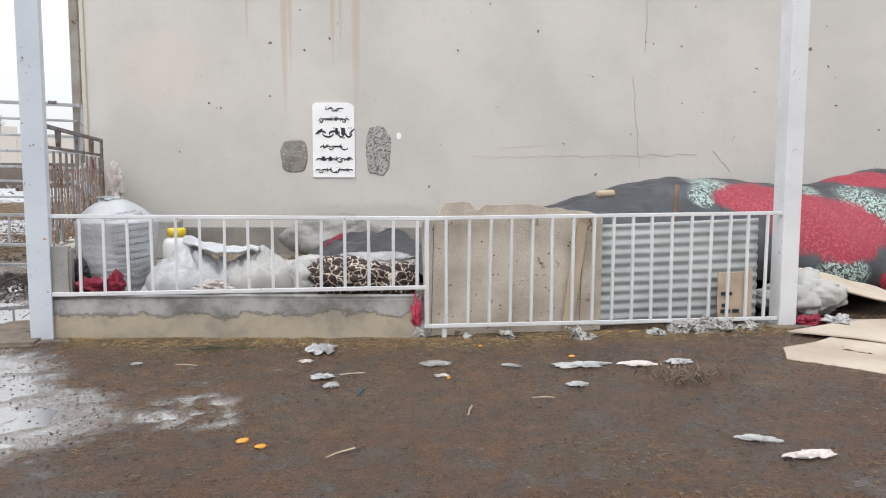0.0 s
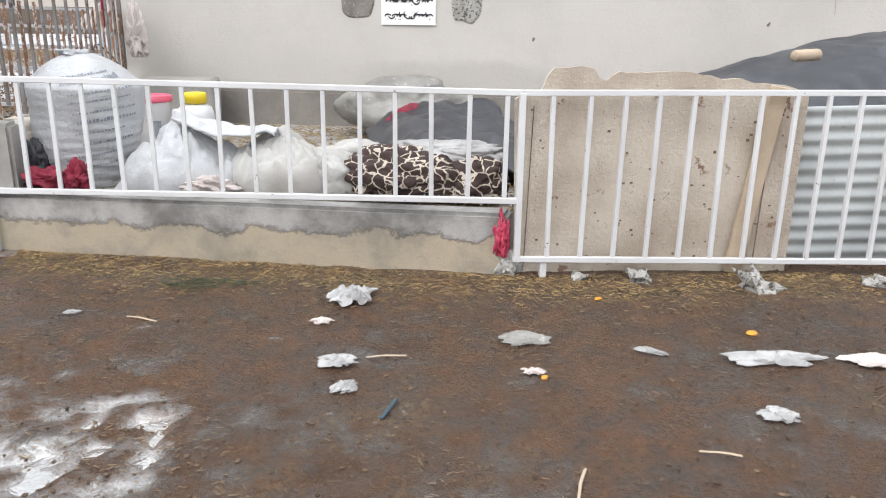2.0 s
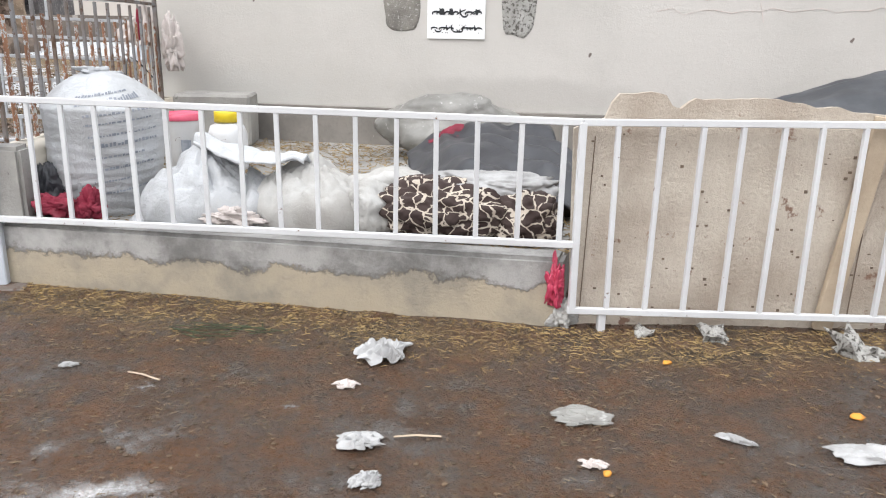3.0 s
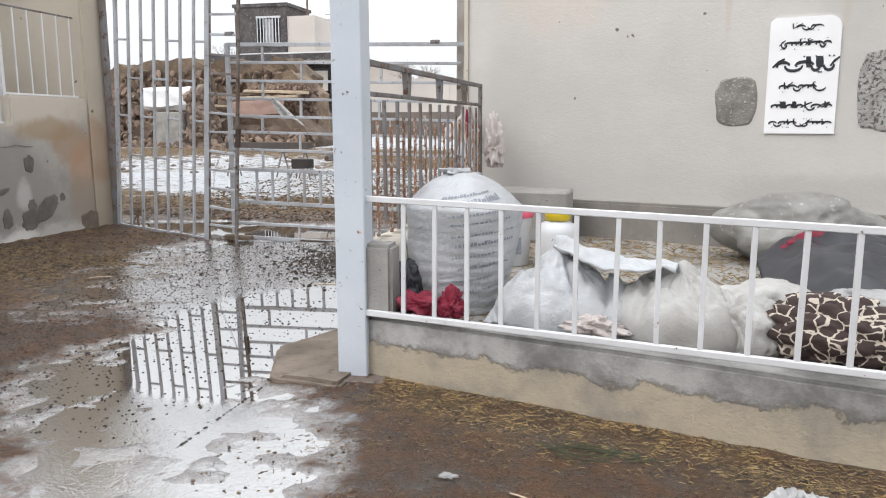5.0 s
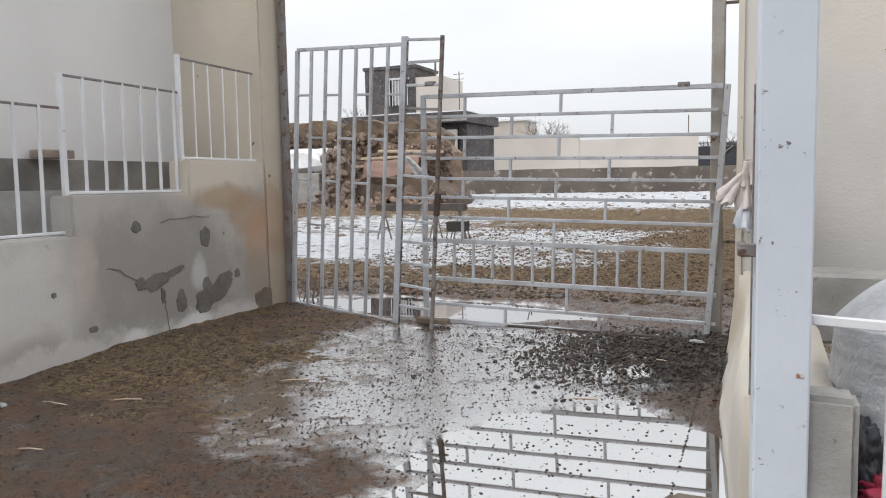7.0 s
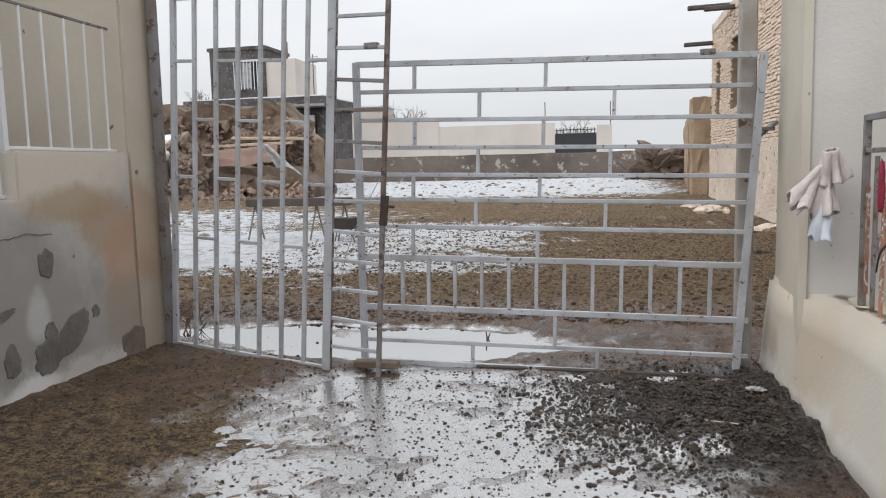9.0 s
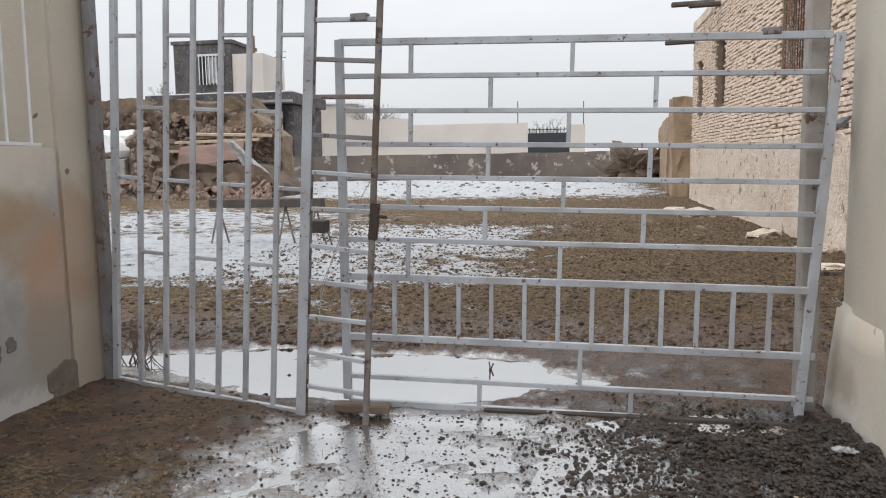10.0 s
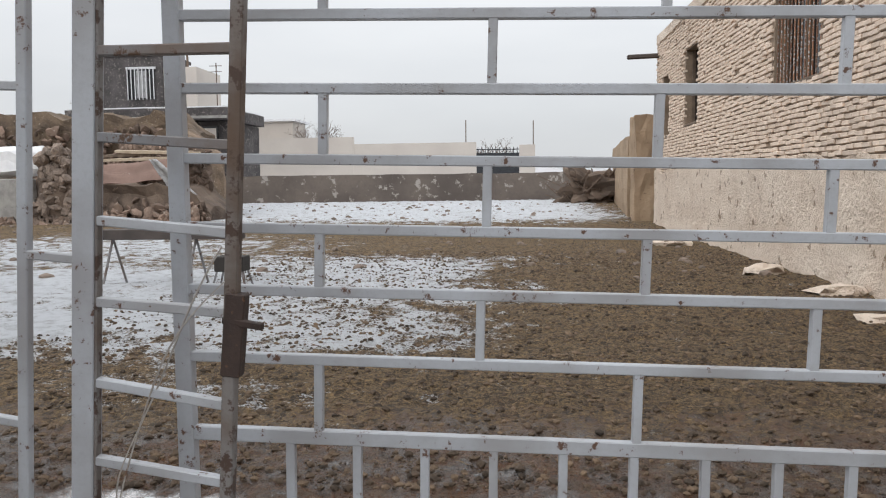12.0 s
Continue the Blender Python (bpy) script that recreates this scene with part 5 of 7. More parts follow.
bmesh.ops.recalc_face_normals(bm, faces=bm.faces)
boardt = thing("wooden_board", "weathered bare wooden board with a broken top edge behind the railing", "board", at=(0.88, 5.0, 0.0), rz=-4.2)
part("panel", bm, M_BOARD, boardt)
for x in (0.06, 1.3):
    part("crack", bar((x, -0.003, 0.06), (x + 0.02, -0.003, 0.9), 0.002, 0.003), M_WOOD, boardt)
bm = bmesh.new()
for i in range(70):
    x, z = random.uniform(0.04, 1.42), random.uniform(0.1, 0.92)
    w = random.uniform(0.004, 0.016)
    box((x, -0.003, z), (x + w, 0.0, z + w * random.uniform(0.4, 1.0)), bm)
part("knot_hole", bm, M_WOOD, boardt)["kind"] = "stuff"
bat = tagged(link(worn(box((-0.045, -0.015, 0), (0.045, 0.015, 0.98), bevel=0.004), 0.1, 0.004, 9, 2), "wood_batten", M_PALEWOOD), "pale split wood batten leaning on the board", "batten")
bat.matrix_world = pose(2.05, 4.882, 0.03, 0, 8.0, -4)
stick = tagged(link(worn(lathe([(0.022, 0), (0.024, 0.3), (0.02, 0.5)], 12), 0.06, 0.004, 12, 1), "wooden_stake", M_WOOD, True), "round wooden stake rising behind the railing", "stake")
stick.matrix_world = pose(3.1, 5.02, 0.72, 0, 4, 0)


def iron(u, v):
    x = 0.35 + 1.75 * u
    ph = v * 11 * 2 * math.pi
    return (x - 0.35, 0.0075 * math.sin(ph) + 0.012 * noise.noise(Vector((x * 2, v * 2, 0))), 0.04 + v * (0.84 + 0.05 * u) - 0.03 * (1 - u) * 0)


ir = tagged(link(sheet(40, 132, iron, 0.004), "corrugated_sheet", M_IRON, True), "grey corrugated iron sheet standing behind the railing", "iron sheet")
ir.matrix_world = pose(2.12, 5.01, 0.0, 0, 0, -4.2)
cardt = thing("cardboard_piece", "torn brown cardboard piece wedged behind the railing", "cardboard", at=(3.42, 4.8, 0.08), rz=-6)
part("panel", worn(box((0.0, 0, 0.0), (0.3, 0.012, 0.4), bevel=0.003), 0.08, 0.014, 7, 2), M_CARD, cardt)
part("flap", worn(box((0.24, -0.03, 0.02), (0.3, -0.018, 0.43), bevel=0.003), 0.08, 0.01, 7, 2), M_CARD, cardt)
bm = bmesh.new()
for i, (x, w, z) in enumerate(((0.02, 0.09, 0.05), (0.13, 0.06, 0.05), (0.03, 0.05, 0.1), (0.02, 0.1, 0.2))):
    box((x, -0.016, z), (x + w, -0.012, z + 0.03), bm)
part("print", bm, M_INK, cardt)


# ---- the tarpaulin heap beyond the board ----
def heap_line(x):
    """Height of the heap's ridge along x."""
    return float(np.interp(x, (2.2, 2.45, 2.92, 3.34, 3.65, 4.16, 4.7, 5.18, 5.67, 6.17, 7.3), (0.94, 1.01, 1.15, 1.22, 1.275, 1.265, 1.22, 1.19, 1.26, 1.36, 1.4)))


def heap(u, v):
    x = 2.25 + 4.95 * u
    ridge = heap_line(x)
    front, back = (5.2, 6.4) if x < 3.9 else (5.2 - 0.25 * min(1, (x - 3.9)), 6.4)
    y = front + (back - front) * v
    f = math.sin(min(1.0, v * 1.5) * math.pi / 2) ** 0.5
    lowz = 0.5 if x < 3.9 else 0.34 - 0.2 * min(1, (x - 4.4) / 1.2 if x > 4.4 else 0)
    z = lowz + (ridge - lowz) * f - 0.35 * max(0, v - 0.75) * 1.5
    z += 0.025 * noise.noise(Vector((x * 2.2, v * 4, 2))) + 0.03 * abs(noise.noise(Vector((x * 5 + v * 3, v * 7, 6))))
    return (x, y - 0.1 * noise.noise(Vector((x * 1.5, v * 2, 9))), z)


tagged(link(sheet(120, 50, heap, 0.02), "flowered_tarpaulin", M_TARP, True), "black tarpaulin printed with red flowers draped over a heap", "tarpaulin")
tagged(link(sheet(60, 14, lambda u, v: (4.28 + 1.5 * u, 5.1 - 0.35 * u - 0.16 * v * (0.5 + u), 0.47 - 0.42 * u ** 1.3 - 0.12 * v + 0.02 * noise.noise(Vector((u * 6, v * 3, 2)))), 0.02), "pale_sheet_edge", M_CARDPALE, True), "dirty white turned-up edge of the tarpaulin", "sheet")
soft("filled_sack", (4.52, 5.05, 0.0), (0.42, 0.3, 0.24), 21, M_SACKDIRTY, "full pale grey sack under the edge of the tarpaulin", "sack", 0, amp=0.35, fold=0.14, freq=2.6, sub=5)
soft("heap_core", (4.8, 5.9, 0.0), (2.3, 0.6, 0.42), 22, M_DRYMUD, "dark heap hidden under the tarpaulin", "heap", 0, amp=0.05, sub=3)
soft("red_wrapper", (4.22, 4.62, 0.0), (0.13, 0.07, 0.05), 23, M_RED, "red and white torn wrapper at the foot of the post", "wrapper", 0, amp=0.6, fold=0.28, freq=4.5, sub=5)
soft("white_scrap", (4.42, 4.5, 0.0), (0.12, 0.1, 0.06), 24, M_WHITEBAG, "crumpled white plastic scrap beside the sack", "plastic scrap", 0, amp=0.6, fold=0.28, freq=4.5, sub=5)
for pts, z, rz in (([(3.1, 3.58), (3.26, 3.82), (4.1, 4.1), (4.9, 3.9), (4.3, 3.1), (3.5, 3.02)], 0.03, 0), ([(3.7, 4.3), (4.5, 4.5), (6.0, 4.3), (5.6, 3.3), (4.3, 3.5)], 0.05, 0)):
    bm = prism(pts, z, z + 0.012)
    bmesh.ops.triangulate(bm, faces=[f for f in bm.faces if len(f.verts) > 4])
    worn(bm, 0.2, 0.03, 2.0, 2)
    tagged(link(bm, "cardboard_sheet", M_CARDPALE), "flattened wet pale cardboard sheet on the ground", "cardboard", "cardboard sheets on the ground")
roll = tagged(link(worn(lathe([(0.03, 0), (0.034, 0.01), (0.034, 0.17), (0.03, 0.18)], 12), 0.1, 0.006, 9, 1), "wood_stub", M_PALEWOOD, True), "pale wood offcut resting on the black sheet", "wood offcut")
roll.matrix_world = pose(2.6, 5.45, 1.13, 0, 88, 12)

# ---- on the long wall ----
wdir = Vector((1, WALL_SLOPE, 0)).normalized()
WALL_RZ = math.degrees(math.atan(WALL_SLOPE))


def on_wall(x, z, out=0.012):
    n_v = Vector((WALL_SLOPE, -1, 0)).normalized()
    return Vector((x, wall_y(x), z)) + n_v * out


plq = thing("plaque", "white rounded stone plaque with black handwritten lines on the wall", "plaque", at=on_wall(0.69, 1.275, 0.006), rz=WALL_RZ)
pw, ph = 0.255, 0.9
pts = [(-pw, 0), (pw, 0)] + [(pw - 0.09 + 0.09 * math.cos(a), ph - 0.09 + 0.09 * math.sin(a)) for a in [math.pi / 2 * i / 6 for i in range(7)]] + [(-pw + 0.05 - 0.05 * math.sin(a), ph - 0.05 + 0.05 * math.cos(a)) for a in [math.pi / 2 * i / 6 for i in range(7)]]
bm = bmesh.new()
face = bm.faces.new([bm.verts.new((x, -0.012, z)) for x, z in pts])
geom = bmesh.ops.extrude_face_region(bm, geom=[face])
bmesh.ops.translate(bm, verts=[v for v in geom["geom"] if isinstance(v, bmesh.types.BMVert)], vec=(0, 0.02, 0))
bmesh.ops.recalc_face_normals(bm, faces=bm.faces)
part("slab", bm, M_PLAQUE, plq)


def stroke(bm, pts_, w):
    """A flat pen stroke of varying width along points (x, z)."""
    k_ = len(pts_)
    left_, right_ = [], []
    for i, (x, z) in enumerate(pts_):
        x0, z0 = pts_[max(0, i - 1)]
        x1, z1 = pts_[min(k_ - 1, i + 1)]
        d = Vector((x1 - x0, z1 - z0)).normalized()
        ww = 1.35 * w * (0.35 + 0.65 * math.sin(math.pi * (i + 0.6) / (k_ + 0.2)))
        left_.append(bm.verts.new((x - d.y * ww, -0.0155, z + d.x * ww)))
        right_.append(bm.verts.new((x + d.y * ww, -0.0155, z - d.x * ww)))
    for i in range(k_ - 1):
        bm.faces.new((left_[i], right_[i], right_[i + 1], left_[i + 1]))


rnd = random.Random(5)
for zc, half, size in ((0.82, 0.09, 0.06), (0.69, 0.18, 0.075), (0.53, 0.22, 0.12), (0.36, 0.16, 0.075), (0.21, 0.21, 0.075), (0.08, 0.22, 0.065)):
    bm = bmesh.new()
    x = -half
    while x < half - 0.02:
        w = rnd.uniform(0.5, 1.1) * size
        kind = rnd.choice("ubtdl")
        if kind == "u":
            stroke(bm, [(x + w * (0.5 - 0.5 * math.cos(a)), zc - size * 0.35 * math.sin(a)) for a in [math.pi * i / 7 for i in range(8)]], size * 0.075)
        elif kind == "t":
            stroke(bm, [(x, zc + size * 0.55), (x + size * 0.03, zc + size * 0.15), (x + size * 0.05, zc - size * 0.15)], size * 0.07)
            w = size * 0.22
        elif kind == "l":
            stroke(bm, [(x, zc - size * 0.1), (x + w * 0.5, zc + size * 0.25), (x + w, zc + size * 0.45)], size * 0.06)
            w *= 0.6
        else:
            stroke(bm, [(x + w * (0.5 + 0.5 * math.cos(a)), zc + size * 0.22 * math.sin(a)) for a in [math.pi * i / 6 for i in range(8)]], size * 0.08)
        if rnd.random() < 0.55:
            dz = rnd.choice((-0.5, 0.5)) * size
            box((x + w * 0.4, -0.0155, zc + dz), (x + w * 0.4 + size * 0.1, -0.013, zc + dz + size * 0.1), bm)
        x += w * 0.62
    part("writing_line", bm, M_INK, plq, "black handwritten strokes")["kind"] = "stuff"


def patch(name, x, z, hw, hh, seed, material, label):
    bm = bmesh.new()
    ring = []
    for i in range(40):
        a = 2 * math.pi * i / 40
        k_ = 1 + 0.12 * noise.noise(Vector((math.cos(a) * 2, math.sin(a) * 2, seed)))
        ring.append((hw * k_ * math.copysign(abs(math.cos(a)) ** 0.7, math.cos(a)), hh * k_ * math.copysign(abs(math.sin(a)) ** 0.7, math.sin(a))))
    prev = None
    for s_, d in ((1.0, 0.004), (0.93, -0.006), (0.7, -0.009), (0.4, -0.007), (0.12, -0.009)):
        cur = [bm.verts.new((px * s_, d + 0.005 * noise.noise(Vector((px * s_ * 25, pz * s_ * 25, seed))), pz * s_)) for px, pz in ring]
        if prev:
            for i in range(40):
                bm.faces.new((prev[i], prev[(i + 1) % 40], cur[(i + 1) % 40], cur[i]))
        prev = cur
    bm.faces.new(prev)
    bmesh.ops.recalc_face_normals(bm, faces=bm.faces)
    ob = link(bm, name, material)
    ob.matrix_world = pose(*on_wall(x, z, 0.006), 0, 0, WALL_RZ)
    tagged(ob, label, "wall patch")


patch("rough_patch", 0.225, 1.53, 0.165, 0.2, 1, M_PATCH, "round rough grey-brown cement patch beside the plaque")
patch("rough_patch", 1.21, 1.6, 0.15, 0.3, 2, M_ROUGHGREY, "tall chipped speckled cement patch beside the plaque")


def scratch(pts_, w, label, name="wall_crack"):
    bm = bmesh.new()
    for (x0, z0), (x1, z1) in zip(pts_, pts_[1:]):
        bar(on_wall(x0, z0, 0.004), on_wall(x1, z1, 0.004), w, w, bm, 0)
    tagged(link(bm, name, M_MUDDARK if name == "wall_crack" else M_SCRAWL), label, "crack" if name == "wall_crack" else "scrawl")


def wander(x0, z0, x1, z1, k_, amp, seed):
    return [(x0 + (x1 - x0) * i / k_ + amp * noise.noise(Vector((i * 0.7, seed, 0))), z0 + (z1 - z0) * i / k_ + amp * noise.noise(Vector((i * 0.7, seed, 5)))) for i in range(k_ + 1)]


scratch(wander(4.3, 3.5, 4.28, 2.75, 8, 0.03, 1), 0.002, "thin upright crack in the plaster")
scratch(wander(4.15, 2.5, 4.25, 1.4, 10, 0.04, 2), 0.002, "thin wavering crack in the plaster")
scratch(wander(2.3, 1.52, 4.9, 1.56, 24, 0.05, 3), 0.0025, "faint red line scrawled along the wall", "wall_scrawl")
scratch(wander(2.55, 1.62, 3.2, 1.68, 10, 0.05, 4), 0.0025, "short reddish scrawl on the wall", "wall_scrawl")
scratch(wander(3.0, 1.85, 3.1, 1.45, 5, 0.03, 5), 0.0025, "short upright reddish scrawl on the wall", "wall_scrawl")
scratch(wander(5.1, 1.6, 5.3, 1.35, 5, 0.03, 6), 0.003, "dark scratch in the plaster")
bm = bmesh.new()
for i in range(18):
    x, z = random.uniform(-1.8, 6.5), random.uniform(1.6, 3.6)
    m_ = Matrix.Translation(on_wall(x, z, 0.006))
    s_ = random.uniform(0.003, 0.007)
    box((-s_, -s_, -s_), (s_, s_, s_), bm, m_)
tagged(link(bm, "wall_nicks", M_WOOD), "small dark nail stubs and nicks across the plaster", "nicks", kind="stuff")

# ---- rags on the rusty railing ----
rag = thing("hanging_rag", "grey and pink rag bundle tied over the railing end", "rag", at=(-2.16, 9.28, 1.46))
rag.matrix_world = rag.matrix_world @ Matrix.Diagonal((0.68, 0.68, 0.8, 1))


def drape(r0, r1, h, seed, folds=5):
    """Cloth gathered at a point and hanging in folds."""
    def f(u, v):
        a = 2 * math.pi * u
        r = (r0 + (r1 - r0) * v ** 0.8) * (1 + 0.34 * math.sin(folds * a + seed + 2 * v) * (0.3 + v) + 0.25 * noise.noise(Vector((math.cos(a) * 1.5, math.sin(a) * 1.5, seed + v * 2))))
        return (r * math.cos(a), r * math.sin(a), -h * v * (1 + 0.3 * noise.noise(Vector((math.cos(a) * 2, math.sin(a) * 2, seed)))))
    return sheet(60, 18, f, 0.008)


part("cloth", drape(0.03, 0.085, 0.36, 1), M_RAG, rag, smooth=True)
bm = drape(0.02, 0.075, 0.36, 2, 3)
bm.transform(pose(-0.02, 0.02, -0.02, -18, 40, 0))
part("cloth_tail", bm, M_RAG, rag, "pinkish rag end", True)
bm = drape(0.05, 0.1, 0.22, 3, 6)
bm.transform(pose(0.03, -0.04, 0.1, 10, -12, 0))
part("knot", bm, M_RAG, rag, smooth=True)
bm = drape(0.03, 0.085, 0.27, 4, 4)
bm.transform(pose(0.0, -0.03, -0.27, 0, 6, 0))
part("plastic_bag", bm, M_BLUEBAG, rag, "pale blue plastic bag", True)
rr = tagged(link(lump((0.015, 0.025, 0.14), 34, amp=0.3, fold=0.06, sub=3), "red_ribbon", M_RED, True), "red cloth strip hanging on the rusty railing", "ribbon")
rr.matrix_world = pose(-2.04, 8.75, 1.22)
soft("hanging_sack", (-1.86, 9.1, 0.95), (0.075, 0.07, 0.24), 35, M_RAG, "crumpled pale sack hanging at the railing end", "sack", 0, amp=0.6, fold=0.28, freq=4.5, sub=5)
bm = bmesh.new()
pv = None
for i in range(40):
    a = i / 39
    p_v = Vector((-2.0 - 0.06 * math.sin(a * 9), 8.9 - 2.0 * a, 0.9 + 0.3 * math.sin(a * 6) * (1 - a) - 0.2 * a))
    if pv is not None:
        bar(pv, p_v, 0.008, 0.008, bm, 0)
    pv = p_v
tagged(link(bm, "wire", M_INK), "loose dark wire looped along the low wall", "wire")

# ---- litter and loose bits on the ground ----
def bag(x, y, rx_, ry_, h, seed, material, label, rz=0.0):
    """A crumpled plastic film lying on the ground."""
    def f(u, v):
        a, b = 2 * u - 1, 2 * v - 1
        k_ = 1 + 0.55 * noise.noise(Vector((a * 1.7, b * 1.7, seed)))
        ridge = 1 - abs(noise.noise(Vector((a * 1.5 + b * 0.6, b * 1.9, seed + 3)))) * 2.6
        ridge2 = 1 - abs(noise.noise(Vector((a * 3.1 - b, b * 3.7, seed + 7)))) * 2.2
        fall = max(0.0, 1 - (a * a + b * b) * 0.55)
        return (0.85 * rx_ * a * k_ * math.sqrt(max(0.05, 1 - b * b * 0.5)) + 0.02 * noise.noise(Vector((a * 4, b * 4, seed))), ry_ * b * k_ * math.sqrt(max(0.05, 1 - a * a * 0.5)), 0.006 + h * 0.75 * fall * max(0.0, 0.72 * ridge + 0.28 * ridge2))
    ob = link(sheet(34, 28, f, 0.003), "plastic_bag", material)
    ob.matrix_world = pose(x, y, ground_at(x, y) + 0.002, 0, 0, rz)
    tagged(ob, label, "plastic bag", "litter on the ground")


bag(0.04, 4.68, 0.13, 0.1, 0.09, 41, M_WHITEBAG, "crumpled white plastic bag on the straw", 20)
bag(-0.04, 3.99, 0.08, 0.06, 0.035, 42, M_WHITEBAG, "torn clear plastic scrap trodden into the mud")
bag(1.66, 3.8, 0.2, 0.07, 0.035, 43, M_WHITEBAG, "flattened white plastic bag on wet ground", -8)
bag(1.42, 3.37, 0.075, 0.05, 0.02, 44, M_WHITEBAG, "small white paper scrap on wet ground", -10)
bag(2.05, 3.73, 0.14, 0.06, 0.03, 45, M_RAG, "muddy brown plastic scrap among straw", -20)
bag(2.34, 3.72, 0.11, 0.06, 0.03, 46, M_WHITEBAG, "thin clear plastic scrap on wet ground", 0)
bag(1.83, 2.27, 0.12, 0.04, 0.03, 47, M_WHITEBAG, "twisted white plastic strip on wet ground", -35)
bag(1.9, 2.0, 0.15, 0.05, 0.03, 48, M_RAG, "trodden pale plastic strip on wet ground", -5)
bag(0.73, 4.11, 0.12, 0.08, 0.012, 49, M_FILM, "thin clear film stuck to the wet ground")
bag(-0.01, 3.75, 0.055, 0.04, 0.03, 53, M_WHITEBAG, "small torn clear plastic scrap in the mud", 40)
bag(1.2, 3.93, 0.07, 0.02, 0.025, 54, M_WHITEBAG, "thin twisted white plastic strip on the mud", -35)
bag(0.69, 3.81, 0.045, 0.025, 0.02, 55, M_RAG, "small pale peel on the wet mud", -20)
bag(-1.2, 4.62, 0.035, 0.02, 0.015, 56, M_WHITEBAG, "tiny white paper shred on the mud")
bag(-0.1, 4.4, 0.05, 0.035, 0.02, 57, M_RAG, "pale muddy shred on the wet ground")
tagged(link(bar((0.1, 3.52, 0.03), (0.16, 3.64, 0.035), 0.014, 0.01), "blue_strip", surface("blue_strip", (0.05, 0.09, 0.12), (0.03, 0.05, 0.07))), "dark blue plastic strip pressed into the mud", "plastic strip")
bag(-6.5, 6.38, 0.06, 0.05, 0.05, 50, M_WHITEBAG, "small white stone-like lump by the stair wall")
bag(-4.63, 5.43, 0.045, 0.03, 0.025, 51, M_WHITEBAG, "small white paper lump on the asphalt")
bag(-2.5, 9.3, 0.06, 0.04, 0.03, 52, M_WHITEBAG, "pale plastic scrap beside the low wall")
for x, y, s_ in ((-0.55, 2.92, 0.035), (-0.47, 2.81, 0.032), (1.2, 4.55, 0.02), (1.71, 4.06, 0.03), (0.72, 3.76, 0.016)):
    soft("dry_leaf", (x, y, ground_at(x, y)), (s_, s_ * 0.8, 0.008), x, M_LEAF, "yellow-orange dry leaf on the wet ground", "leaf", 30, "dry leaves", amp=0.35, sub=2)
bm = bmesh.new()
for i in range(170):
    x, y, a = 2.2 + random.gauss(0, 0.16), 3.42 + random.gauss(0, 0.12), random.uniform(0, 6.28)
    s_ = random.uniform(0.02, 0.09)
    bar((x, y, 0.025), (x + s_ * math.cos(a), y + s_ * math.sin(a), 0.03 + random.uniform(0, 0.05)), random.uniform(0.003, 0.008), 0.003, bm, 0)
tagged(link(bm, "debris_heap", M_WOOD), "small heap of wet brown stalks and leaves on the mud", "debris", kind="stuff")
for x0, y0, l_, a in ((-0.95, 4.56, 0.22, -0.6), (0.07, 4.02, 0.2, -0.15), (1.05, 3.2, 0.16, -0.5), (-5.9, 6.75, 0.24, 0.25), (-6.3, 6.55, 0.3, -0.1), (-5.2, 7.6, 0.25, 0.4), (-2.9, 8.9, 0.3, -0.3), (-0.2, 2.6, 0.2, 0.4), (-3.2, 7.9, 0.25, 0.2), (-5.7, 5.9, 0.2, 0.1), (0.6, 3.0, 0.2, 1.1)):
    z = ground_at(x0, y0) + 0.01
    st_ = tagged(link(worn(bar((0, 0, 0), (l_ * 0.8, 0, 0.006), 0.009, 0.007), 0.06, 0.008, 9, 2), "stick", M_PALEWOOD), "short pale stick lying on the muddy ground", "stick", "sticks on the ground")
    st_.matrix_world = pose(x0, y0, z, 0, 0, math.degrees(a))
bm = bmesh.new()
for i in range(20):
    a = random.uniform(0, 6.28)
    bar((-0.68 + random.gauss(0, 0.11), 4.96 + random.gauss(0, 0.05), 0.03), (-0.68 + 0.2 * math.cos(a), 4.96 + 0.08 * math.sin(a), random.uniform(0.03, 0.06)), 0.004, 0.003, bm, 0)
tagged(link(bm, "green_sprigs", surface("green_sprig", (0.05, 0.068, 0.035), (0.06, 0.05, 0.03))), "flattened dark green sprigs at the kerb foot", "sprigs", kind="stuff")
for x, y, s_ in ((2.05, 4.62, 0.1), (2.7, 4.6, 0.07), (2.95, 4.62, 0.1), (3.15, 4.6, 0.13), (3.35, 4.58, 0.1), (3.6, 4.6, 0.08), (1.2, 4.85, 0.06), (1.5, 4.8, 0.07)):
    soft("rubble_piece", (x, y, 0.0), (s_, s_ * 0.7, s_ * 0.6), x * 3, M_ROUGHGREY, "broken pale plaster lump at the foot of the railing", "rubble", x * 50, "rubble by the railing", False, amp=0.9, freq=5, fold=0.15, sub=2, power=0.7)


def pebble_mesh(seed, r):
    bm = bmesh.new()
    bmesh.ops.create_icosphere(bm, subdivisions=1, radius=r)
    for v in bm.verts:
        v.co *= 1 + 0.5 * noise.noise(v.co * (1.5 / r) + Vector((seed, 0, 0)))
        v.co.z *= 0.6
    return bm


